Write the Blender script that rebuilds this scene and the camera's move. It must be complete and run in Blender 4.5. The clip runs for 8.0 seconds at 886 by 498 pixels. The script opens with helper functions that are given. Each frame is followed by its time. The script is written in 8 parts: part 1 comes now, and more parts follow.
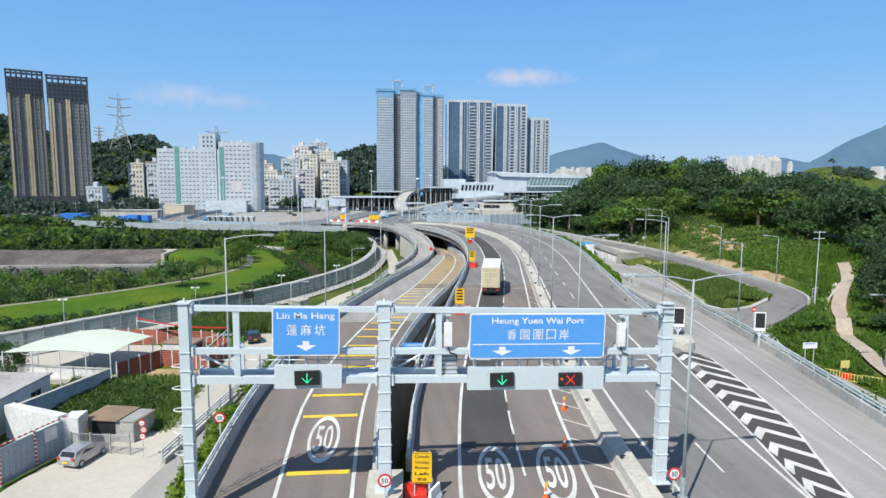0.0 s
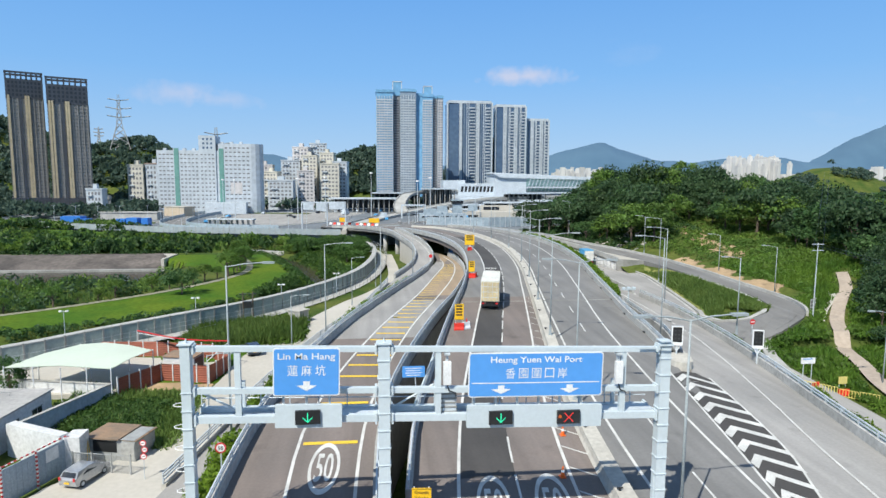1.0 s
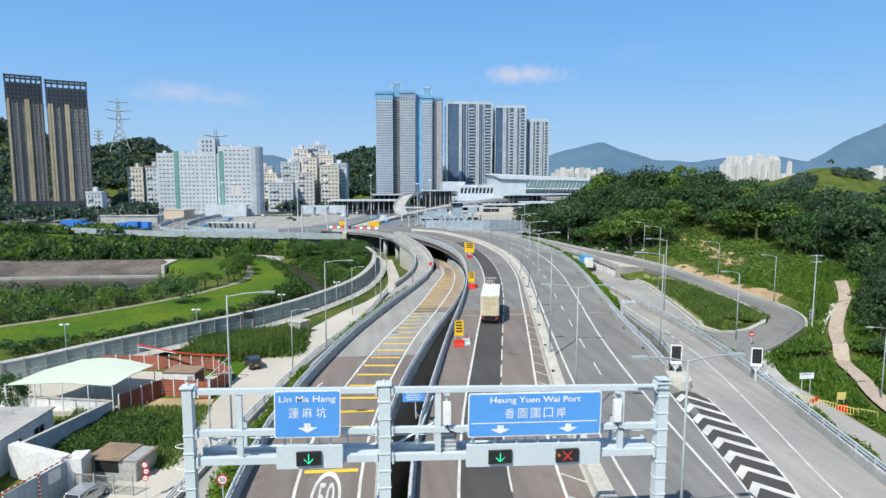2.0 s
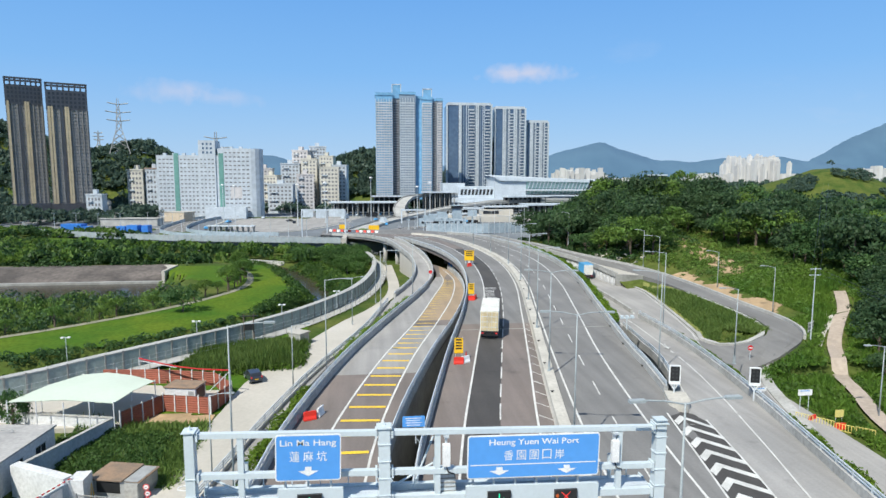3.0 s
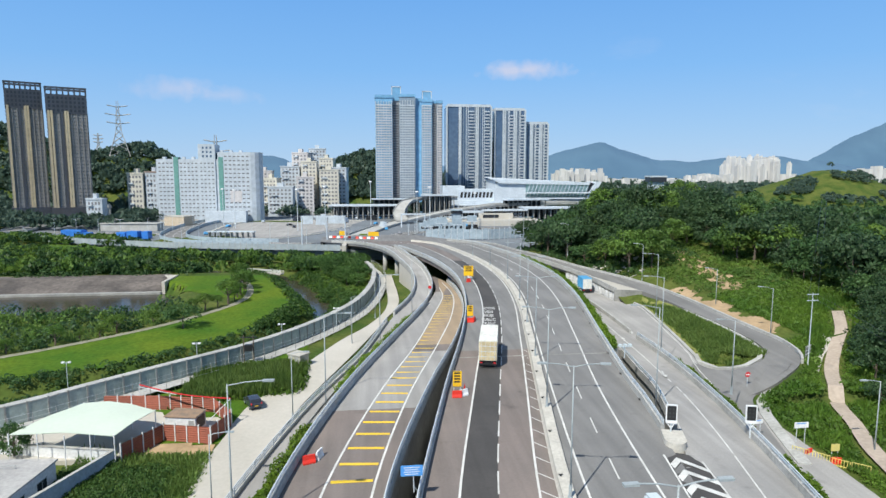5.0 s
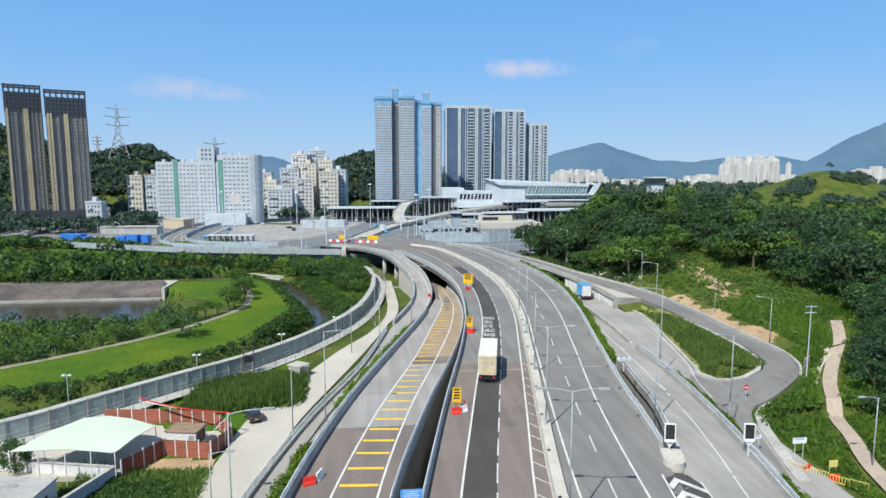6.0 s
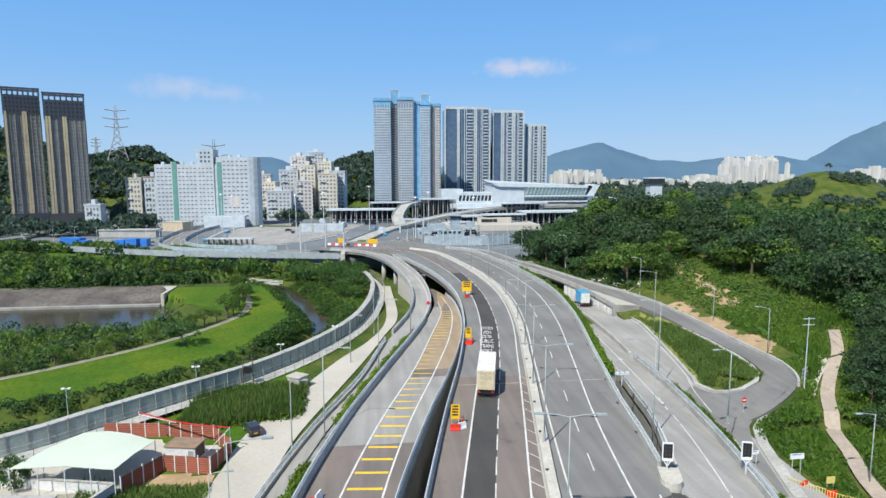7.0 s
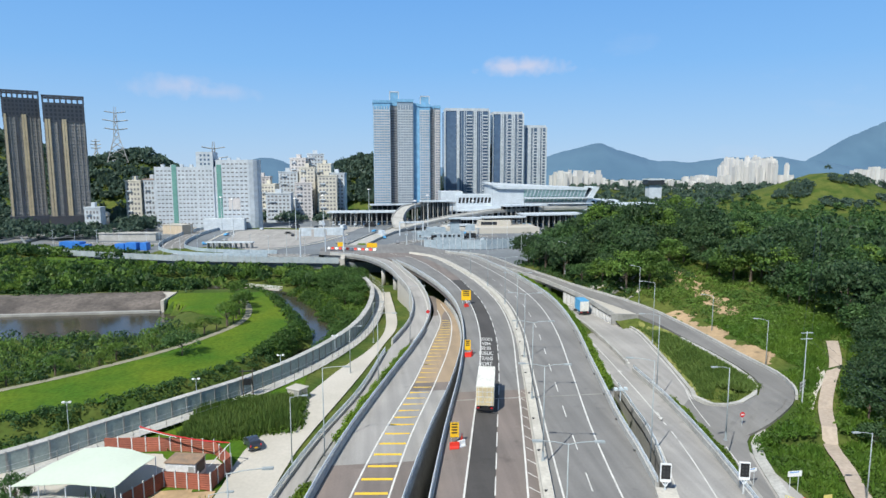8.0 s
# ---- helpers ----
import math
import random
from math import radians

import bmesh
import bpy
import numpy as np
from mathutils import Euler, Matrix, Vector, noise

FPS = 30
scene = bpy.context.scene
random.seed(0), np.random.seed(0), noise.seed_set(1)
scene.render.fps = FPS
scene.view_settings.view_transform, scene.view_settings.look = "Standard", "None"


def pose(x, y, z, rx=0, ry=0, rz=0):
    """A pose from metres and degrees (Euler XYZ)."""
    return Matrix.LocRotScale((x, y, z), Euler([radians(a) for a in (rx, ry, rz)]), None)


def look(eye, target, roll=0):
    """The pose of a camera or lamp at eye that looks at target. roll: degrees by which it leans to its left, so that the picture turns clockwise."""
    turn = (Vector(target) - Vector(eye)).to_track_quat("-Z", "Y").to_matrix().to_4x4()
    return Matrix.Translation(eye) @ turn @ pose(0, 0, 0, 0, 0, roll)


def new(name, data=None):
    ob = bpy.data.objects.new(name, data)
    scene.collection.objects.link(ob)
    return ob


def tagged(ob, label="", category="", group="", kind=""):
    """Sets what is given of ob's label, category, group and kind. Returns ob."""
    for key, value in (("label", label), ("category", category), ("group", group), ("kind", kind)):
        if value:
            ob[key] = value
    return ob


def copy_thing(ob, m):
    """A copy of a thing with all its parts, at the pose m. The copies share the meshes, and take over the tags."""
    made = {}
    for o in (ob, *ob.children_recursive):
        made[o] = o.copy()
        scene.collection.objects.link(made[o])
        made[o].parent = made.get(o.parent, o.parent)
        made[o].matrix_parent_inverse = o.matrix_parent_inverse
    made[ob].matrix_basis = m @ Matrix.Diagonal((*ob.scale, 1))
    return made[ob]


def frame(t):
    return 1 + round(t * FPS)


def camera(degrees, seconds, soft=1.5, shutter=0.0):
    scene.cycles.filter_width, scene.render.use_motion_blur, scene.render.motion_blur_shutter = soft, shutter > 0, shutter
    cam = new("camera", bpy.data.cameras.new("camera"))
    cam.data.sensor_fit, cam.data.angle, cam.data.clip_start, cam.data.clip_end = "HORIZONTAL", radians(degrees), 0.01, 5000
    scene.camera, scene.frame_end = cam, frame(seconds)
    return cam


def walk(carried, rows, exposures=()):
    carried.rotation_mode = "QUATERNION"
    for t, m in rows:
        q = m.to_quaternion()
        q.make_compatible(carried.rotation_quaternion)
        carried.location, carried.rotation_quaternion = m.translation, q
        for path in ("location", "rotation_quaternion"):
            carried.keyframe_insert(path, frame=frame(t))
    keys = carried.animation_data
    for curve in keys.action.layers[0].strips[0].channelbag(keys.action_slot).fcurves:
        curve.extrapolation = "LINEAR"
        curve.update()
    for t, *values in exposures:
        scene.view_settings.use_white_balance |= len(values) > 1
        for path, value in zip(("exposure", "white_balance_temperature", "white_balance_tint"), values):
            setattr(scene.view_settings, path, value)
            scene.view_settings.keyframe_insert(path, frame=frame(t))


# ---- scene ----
# Camera: a drone rising straight up behind a lane-control gantry.
cam = camera(71.5, 8.0)
PATH = [
    (0, (-0.069, 0.308, 17.201), (0.156, 2.283, 16.979), 0.3),
    (0.5, (-0.09, 0.239, 18.263), (0.136, 2.213, 18.038), 0.3),
    (1, (-0.067, 0.28, 19.326), (0.159, 2.254, 19.1), 0.3),
    (1.5, (-0.052, 0.269, 20.423), (0.174, 2.244, 20.195), 0.2),
    (3, (-0.016, 0.259, 23.924), (0.21, 2.232, 23.69), 0.1),
    (3.5, (-0.009, 0.257, 25.087), (0.218, 2.23, 24.851), 0.1),
    (4, (0.09, 0.401, 26.141), (0.317, 2.374, 25.903), 0.1),
    (4.5, (0.158, 0.409, 27.342), (0.384, 2.381, 27.101), 0.1),
    (6, (0.23, 0.447, 30.76), (0.457, 2.419, 30.514), -0.0),
    (6.5, (0.195, 0.49, 31.885), (0.425, 2.461, 31.637), -0.0),
    (7, (0.377, 0.554, 33.066), (0.606, 2.525, 32.816), -0.1),
    (7.5, (0.465, 0.607, 34.309), (0.693, 2.578, 34.058), -0.1),
    (8, (0.431, 0.536, 35.575), (0.661, 2.507, 35.322), -0.1),
]
walk(cam, [(t, look(eye, target, roll)) for t, eye, target, roll in PATH])

# ---- light ----
world = bpy.data.worlds.new("sky")
scene.world = world
world.use_nodes = True
wn, wl = world.node_tree.nodes, world.node_tree.links
sky = wn.new("ShaderNodeTexSky")
sky.sky_type, sky.sun_disc = "NISHITA", False
SUN_EL, SUN_X, SUN_Y = radians(50), -0.62, -0.785
sky.sun_elevation, sky.sun_rotation = SUN_EL, math.atan2(SUN_X, SUN_Y)
sky.air_density, sky.dust_density, sky.ozone_density = 1.0, 0.3, 4.0
wn["Background"].inputs[1].default_value = 0.105
# Humid summer air: the sky pales towards the horizon, with a few thin puffs of cloud low down.
way = wn.new("ShaderNodeTexCoord")
apart = wn.new("ShaderNodeSeparateXYZ")
wl.new(way.outputs["Generated"], apart.inputs[0])
ramp = wn.new("ShaderNodeValToRGB")
wl.new(apart.outputs[2], ramp.inputs[0])
ramp.color_ramp.elements[0].color, ramp.color_ramp.elements[1].color = (0.4, 0.58, 0.8, 1), (0.17, 0.24, 0.36, 1)
for at, colour in ((0.07, (0.31, 0.53, 0.82, 1)), (0.16, (0.205, 0.46, 0.84, 1)), (0.3, (0.135, 0.37, 0.8, 1)), (0.48, (0.2, 0.32, 0.52, 1))):
    ramp.color_ramp.elements.new(at).color = colour
lift_ = wn.new("ShaderNodeVectorMath")
lift_.operation = "SCALE"
lift_.inputs["Scale"].default_value = 7.9
wl.new(ramp.outputs[0], lift_.inputs[0])
blend = wn.new("ShaderNodeMix")
blend.data_type = "RGBA"
blend.inputs[0].default_value = 0.92
wl.new(sky.outputs[0], blend.inputs[6])
wl.new(lift_.outputs[0], blend.inputs[7])
puff_map = wn.new("ShaderNodeMapping")
puff_map.inputs["Scale"].default_value = (3.2, 3.2, 9.0)
puff_map.inputs["Location"].default_value = (0.9, 0.35, 0.2)
wl.new(way.outputs["Generated"], puff_map.inputs[0])
puff = wn.new("ShaderNodeTexNoise")
puff.inputs["Scale"].default_value, puff.inputs["Detail"].default_value, puff.inputs["Roughness"].default_value = 1.6, 6, 0.58
wl.new(puff_map.outputs[0], puff.inputs["Vector"])
thin = wn.new("ShaderNodeMapRange")
thin.inputs[1].default_value, thin.inputs[2].default_value, thin.inputs[4].default_value = 0.62, 0.9, 0.25
wl.new(puff.outputs["Fac"], thin.inputs[0])
low = wn.new("ShaderNodeMapRange")
low.inputs[1].default_value, low.inputs[2].default_value, low.inputs[3].default_value, low.inputs[4].default_value = 0.12, 0.3, 1.0, 0.12
wl.new(apart.outputs[2], low.inputs[0])
where = wn.new("ShaderNodeMath")
where.operation = "MULTIPLY"
wl.new(thin.outputs[0], where.inputs[0])
wl.new(low.outputs[0], where.inputs[1])
cloudy = wn.new("ShaderNodeMix")
cloudy.data_type = "RGBA"
cloudy.inputs[7].default_value = (5.2, 5.4, 6.2, 1)
wl.new(where.outputs[0], cloudy.inputs[0])
wl.new(blend.outputs[2], cloudy.inputs[6])
sky_out = cloudy.outputs[2]
# Three small fair-weather puffs low over the town.
for px_, py_, pz_, wide_, flat_, dense_ in ((0.2384, 0.9581, 0.1588, 14.0, 62.0, 0.75), (-0.2804, 0.9521, 0.1218, 16.0, 60.0, 0.42), (-0.2187, 0.969, 0.1152, 18.0, 70.0, 0.34)):
    off = wn.new("ShaderNodeVectorMath")
    off.operation = "SUBTRACT"
    off.inputs[1].default_value = (px_, py_, pz_)
    wl.new(way.outputs["Generated"], off.inputs[0])
    shape_ = wn.new("ShaderNodeVectorMath")
    shape_.operation = "MULTIPLY"
    shape_.inputs[1].default_value = (wide_, wide_, flat_)
    wl.new(off.outputs[0], shape_.inputs[0])
    far_ = wn.new("ShaderNodeVectorMath")
    far_.operation = "LENGTH"
    wl.new(shape_.outputs[0], far_.inputs[0])
    wisp = wn.new("ShaderNodeTexNoise")
    wisp.inputs["Scale"].default_value, wisp.inputs["Detail"].default_value = 42.0, 5
    wl.new(way.outputs["Generated"], wisp.inputs["Vector"])
    ragged = wn.new("ShaderNodeMath")
    ragged.operation = "MULTIPLY_ADD"
    ragged.inputs[1].default_value, ragged.inputs[2].default_value = 1.6, -0.8
    wl.new(wisp.outputs["Fac"], ragged.inputs[0])
    edge_ = wn.new("ShaderNodeMath")
    edge_.operation = "ADD"
    wl.new(far_.outputs["Value"], edge_.inputs[0])
    wl.new(ragged.outputs[0], edge_.inputs[1])
    mask_ = wn.new("ShaderNodeMapRange")
    mask_.inputs[1].default_value, mask_.inputs[2].default_value, mask_.inputs[3].default_value, mask_.inputs[4].default_value = 0.15, 1.05, dense_, 0.0
    wl.new(edge_.outputs[0], mask_.inputs[0])
    over_ = wn.new("ShaderNodeMix")
    over_.data_type = "RGBA"
    over_.inputs[7].default_value = (4.9, 5.0, 6.0, 1)
    wl.new(mask_.outputs[0], over_.inputs[0])
    wl.new(sky_out, over_.inputs[6])
    sky_out = over_.outputs[2]
wl.new(sky_out, wn["Background"].inputs[0])
sun = new("sun", bpy.data.lights.new("sun", "SUN"))
sun.data.energy, sun.data.angle, sun.data.color = 4.6, radians(0.5), (0.98, 0.945, 0.84)
sun.matrix_world = look((0, 0, 0), (-SUN_X * math.cos(SUN_EL), -SUN_Y * math.cos(SUN_EL), -math.sin(SUN_EL)))
scene.view_settings.exposure = 0.38


# ---- materials ----
def mat(name, base, rough=0.8, second=None, scale=1.0, fine=None, bump=0.0, metal=0.0, spread=0.0, detail=5.0, glow=None, island=0.0, grain_by=0.14, streak=0.0):
    """Base colour mixed with a second one by large noise, darkened a little by fine grain; spread varies it from object to object."""
    m = bpy.data.materials.new(name)
    m.use_nodes = True
    n, l = m.node_tree.nodes, m.node_tree.links
    b = n["Principled BSDF"]
    b.inputs["Roughness"].default_value, b.inputs["Metallic"].default_value = rough, metal
    geo = n.new("ShaderNodeNewGeometry")
    tex = n.new("ShaderNodeTexNoise")
    tex.inputs["Scale"].default_value, tex.inputs["Detail"].default_value = scale, detail
    l.new(geo.outputs["Position"], tex.inputs["Vector"])
    ramp = n.new("ShaderNodeMapRange")
    ramp.inputs[1].default_value, ramp.inputs[2].default_value = 0.35, 0.65
    l.new(tex.outputs["Fac"], ramp.inputs[0])
    mix = n.new("ShaderNodeMix")
    mix.data_type = "RGBA"
    second = second or tuple(c * 0.82 for c in base)
    mix.inputs[6].default_value, mix.inputs[7].default_value = (*base, 1), (*second, 1)
    l.new(ramp.outputs[0], mix.inputs[0])
    out = mix.outputs[2]
    grain = n.new("ShaderNodeTexNoise")
    grain.inputs["Scale"].default_value, grain.inputs["Detail"].default_value = fine or scale * 14, 3
    l.new(geo.outputs["Position"], grain.inputs["Vector"])
    gr = n.new("ShaderNodeMapRange")
    gr.inputs[1].default_value, gr.inputs[2].default_value = 0.3, 0.7
    gr.inputs[3].default_value, gr.inputs[4].default_value = 1 - grain_by, 1 + grain_by * 0.8
    l.new(grain.outputs["Fac"], gr.inputs[0])
    value = gr.outputs[0]
    if streak:
        # Tyre wear and oil drips drawn out along the way of travel, and a few blotches.
        along = n.new("ShaderNodeMapping")
        along.inputs["Scale"].default_value = (0.75, 0.035, 0.3)
        l.new(geo.outputs["Position"], along.inputs[0])
        worn = n.new("ShaderNodeTexNoise")
        worn.inputs["Scale"].default_value, worn.inputs["Detail"].default_value = 1.0, 4
        l.new(along.outputs[0], worn.inputs["Vector"])
        wr = n.new("ShaderNodeMapRange")
        wr.inputs[1].default_value, wr.inputs[2].default_value = 0.3, 0.7
        wr.inputs[3].default_value, wr.inputs[4].default_value = 1 - streak, 1 + streak
        l.new(worn.outputs["Fac"], wr.inputs[0])
        blot = n.new("ShaderNodeTexNoise")
        blot.inputs["Scale"].default_value, blot.inputs["Detail"].default_value = 0.45, 6
        l.new(geo.outputs["Position"], blot.inputs["Vector"])
        br = n.new("ShaderNodeMapRange")
        br.inputs[1].default_value, br.inputs[2].default_value = 0.62, 0.75
        br.inputs[3].default_value, br.inputs[4].default_value = 1.0, 1 - 1.6 * streak
        l.new(blot.outputs["Fac"], br.inputs[0])
        for extra in (wr.outputs[0], br.outputs[0]):
            mul = n.new("ShaderNodeMath")
            mul.operation = "MULTIPLY"
            l.new(value, mul.inputs[0])
            l.new(extra, mul.inputs[1])
            value = mul.outputs[0]
    for amount, source in ((spread, "object"), (island, "island")):
        if amount:
            rnd = n.new("ShaderNodeObjectInfo").outputs["Random"] if source == "object" else geo.outputs["Random Per Island"]
            var = n.new("ShaderNodeMapRange")
            var.inputs[3].default_value, var.inputs[4].default_value = 1 - amount, 1 + amount
            l.new(rnd, var.inputs[0])
            mul = n.new("ShaderNodeMath")
            mul.operation = "MULTIPLY"
            l.new(value, mul.inputs[0])
            l.new(var.outputs[0], mul.inputs[1])
            value = mul.outputs[0]
    scl = n.new("ShaderNodeVectorMath")
    scl.operation = "SCALE"
    l.new(out, scl.inputs[0])
    l.new(value, scl.inputs["Scale"])
    l.new(scl.outputs[0], b.inputs["Base Color"])
    if bump:
        bp = n.new("ShaderNodeBump")
        bp.inputs["Strength"].default_value, bp.inputs["Distance"].default_value = bump, 0.05
        l.new(grain.outputs["Fac"], bp.inputs["Height"])
        l.new(bp.outputs[0], b.inputs["Normal"])
    if glow:
        b.inputs["Emission Color"].default_value, b.inputs["Emission Strength"].default_value = (*glow[:3], 1), glow[3]
    return m


def leaf_mat(name, base, second, scale=0.12, spread=0.2, island=0.24, thin=0.4):
    m = mat(name, base, 0.55, second, scale, 1.5, 0, 0, spread, island=island)
    b = m.node_tree.nodes["Principled BSDF"]
    b.inputs["Specular IOR Level"].default_value = 0.25
    n, l = m.node_tree.nodes, m.node_tree.links
    # Thin leaves pass some of the sun through.
    through_ = n.new("ShaderNodeBsdfTranslucent")
    both = n.new("ShaderNodeMixShader")
    both.inputs[0].default_value = thin
    l.new(b.inputs["Base Color"].links[0].from_socket, through_.inputs["Color"])
    l.new(b.outputs[0], both.inputs[1])
    l.new(through_.outputs[0], both.inputs[2])
    l.new(both.outputs[0], n["Material Output"].inputs[0])
    return m


ASPHALT = mat("asphalt_brown", (0.19, 0.16, 0.147), 0.9, (0.155, 0.135, 0.126), 0.12, 5.0, 0.1, grain_by=0.07, streak=0.14)
ASPHALT_GREY = mat("asphalt_grey", (0.2, 0.198, 0.196), 0.9, (0.16, 0.159, 0.158), 0.09, 5.0, 0.1, grain_by=0.07, streak=0.14)
ASPHALT_NEW = mat("asphalt_fresh", (0.066, 0.062, 0.06), 0.85, (0.054, 0.051, 0.05), 0.2, 5.0, 0.1, grain_by=0.08, streak=0.12)
ASPHALT_TAN = mat("asphalt_tan", (0.33, 0.25, 0.17), 0.9, (0.28, 0.215, 0.15), 0.15, 5.0, 0.1, grain_by=0.07, streak=0.1)
ASPHALT_PALE = mat("asphalt_pale", (0.325, 0.317, 0.308), 0.9, (0.262, 0.257, 0.251), 0.09, 5.0, 0.1, grain_by=0.07, streak=0.13)
CONCRETE = mat("concrete", (0.43, 0.43, 0.42), 0.85, (0.33, 0.33, 0.315), 0.25, 2.5, 0.25, grain_by=0.2)
CONCRETE_WALL = mat("concrete_wall", (0.33, 0.33, 0.315), 0.9, (0.22, 0.22, 0.21), 0.18, 1.6, 0.3)
CONCRETE_PALE = mat("concrete_pale", (0.49, 0.465, 0.42), 0.85, (0.41, 0.39, 0.35), 0.08, 2.0, 0.1, grain_by=0.06)
KERB = mat("kerb_concrete", (0.52, 0.5, 0.45), 0.85, (0.42, 0.4, 0.36), 0.4, 3.0, 0.2)
PAINT_WHITE = mat("road_paint_white", (0.66, 0.66, 0.64), 0.6, (0.5, 0.5, 0.48), 0.6, 9.0)
PAINT_YELLOW = mat("road_paint_yellow", (0.8, 0.55, 0.03), 0.6, (0.7, 0.46, 0.05), 0.7, 9.0)
STEEL = mat("galvanised_steel", (0.58, 0.63, 0.67), 0.45, (0.5, 0.55, 0.59), 0.8, 12.0, 0, 0.12)
GANTRY_PAINT = mat("gantry_paint", (0.55, 0.62, 0.66), 0.45, (0.51, 0.58, 0.62), 0.35, 6.0, grain_by=0.04)
BLACK = mat("black_plastic", (0.02, 0.021, 0.023), 0.4)
WHITE = mat("white_paint", (0.8, 0.8, 0.79), 0.5, (0.72, 0.72, 0.71), 0.5, 6.0)
GRASS = mat("grass", (0.098, 0.15, 0.014), 0.95, (0.05, 0.116, 0.012), 0.07, 1.4, 0.6, grain_by=0.26)
GRASS_ROUGH = mat("rough_grass", (0.1, 0.12, 0.03), 0.95, (0.045, 0.082, 0.017), 0.11, 1.1, 0.8, grain_by=0.25)
for grassy in (GRASS, GRASS_ROUGH):
    grassy.node_tree.nodes["Principled BSDF"].inputs["Specular IOR Level"].default_value = 0.1
WATER = mat("river_water", (0.058, 0.05, 0.036), 0.14, (0.04, 0.037, 0.028), 0.05, 0.8, 0.12)
WATER.node_tree.nodes["Principled BSDF"].inputs["Specular IOR Level"].default_value = 0.25


# ---- building blocks ----
class Shape:
    """Collects corners and faces of one mesh."""

    def __init__(self):
        self.v, self.f = [], []

    def add(self, verts, faces):
        n = len(self.v)
        self.v += [tuple(p) for p in verts]
        self.f += [tuple(i + n for i in q) for q in faces]
        return self

    def box(self, x0, x1, y0, y1, z0, z1, turn=None):
        pts = [Vector((x, y, z)) for z in (z0, z1) for y in (y0, y1) for x in (x0, x1)]
        if turn is not None:
            pts = [turn @ p for p in pts]
        return self.add(pts, [(0, 2, 3, 1), (4, 5, 7, 6), (0, 1, 5, 4), (1, 3, 7, 5), (3, 2, 6, 7), (2, 0, 4, 6)])

    def prism(self, outline, z0, z1):
        n = len(outline)
        pts = [(x, y, z0) for x, y in outline] + [(x, y, z1) for x, y in outline]
        return self.add(pts, [tuple(range(n - 1, -1, -1)), tuple(range(n, 2 * n))] + [(i, (i + 1) % n, n + (i + 1) % n, n + i) for i in range(n)])

    def tube(self, path, radius, sides=8, end=None):
        """A pipe along a path; radius may taper towards end."""
        path = [Vector(p) for p in path]
        end = radius if end is None else end
        rings = []
        for i, p in enumerate(path):
            d = (path[min(i + 1, len(path) - 1)] - path[max(i - 1, 0)]).normalized()
            a = d.orthogonal().normalized() if abs(d.z) > 0.98 else d.cross(Vector((0, 0, 1))).normalized()
            b = d.cross(a)
            r = radius + (end - radius) * i / max(1, len(path) - 1)
            rings.append([p + r * (math.cos(2 * math.pi * k / sides) * a + math.sin(2 * math.pi * k / sides) * b) for k in range(sides)])
        n = len(path)
        faces = [(i * sides + k, i * sides + (k + 1) % sides, (i + 1) * sides + (k + 1) % sides, (i + 1) * sides + k) for i in range(n - 1) for k in range(sides)]
        faces += [tuple(range(sides - 1, -1, -1)), tuple(range((n - 1) * sides, n * sides))]
        return self.add([p for ring in rings for p in ring], faces)

    def disc(self, x, y, z, radius, depth, sides=24):
        """A disc that faces -y."""
        ring = [(x + radius * math.cos(2 * math.pi * k / sides), z + radius * math.sin(2 * math.pi * k / sides)) for k in range(sides)]
        pts = [(a, y, b) for a, b in ring] + [(a, y + depth, b) for a, b in ring]
        return self.add(pts, [tuple(range(sides)), tuple(range(2 * sides - 1, sides - 1, -1))] + [(k, k + sides, (k + 1) % sides + sides, (k + 1) % sides) for k in range(sides)])

    def sheet(self, a, b):
        """Quads between two lines of equally many points; faces up when b lies right of a."""
        n = len(a)
        return self.add(list(a) + list(b), [(i, n + i, n + i + 1, i + 1) for i in range(n - 1)])

    def sweep(self, path, section):
        """A closed cross-section (offset to the right, height) swept along a path of points in plan with heights."""
        path = [Vector(p) for p in path]
        m = len(section)
        pts = []
        for i, p in enumerate(path):
            d = path[min(i + 1, len(path) - 1)] - path[max(i - 1, 0)]
            r = Vector((d.y, -d.x, 0)).normalized()
            pts += [p + r * s + Vector((0, 0, h)) for s, h in section]
        n = len(path)
        faces = [(i * m + k, i * m + (k + 1) % m, (i + 1) * m + (k + 1) % m, (i + 1) * m + k) for i in range(n - 1) for k in range(m)]
        faces += [tuple(range(m - 1, -1, -1)), tuple(range((n - 1) * m, n * m))]
        return self.add(pts, faces)


def mesh_of(name, shape, material, smooth=False):
    me = bpy.data.meshes.new(name)
    me.from_pydata([tuple(p) for p in shape.v], [], shape.f)
    me.materials.append(material)
    if smooth:
        me.polygons.foreach_set("use_smooth", [True] * len(me.polygons))
    me.update()
    return me


def part(name, shape, material, parent=None, label="", smooth=False, m=None):
    """One mesh under a thing; shape may be a ready mesh, to share it."""
    me = shape if isinstance(shape, bpy.types.Mesh) else mesh_of(name, shape, material, smooth)
    ob = new(name, me)
    if parent is not None:
        ob.parent = parent
    if m is not None:
        ob.matrix_basis = m
    return tagged(ob, label)


def thing(name, m, label, category, group="", kind=""):
    ob = new(name)
    ob.matrix_basis = m
    ob.empty_display_size = 0.3
    return tagged(ob, label, category, group, kind)


def setting(name, shape, material, label="", smooth=False, category=""):
    return tagged(part(name, shape, material, None, "", smooth), label, category or name.split("_")[0], "", "structure")


def line(points, step=4.0):
    """A smooth line in plan through control points (Catmull-Rom)."""
    p = [Vector((*q, 0)) for q in points]
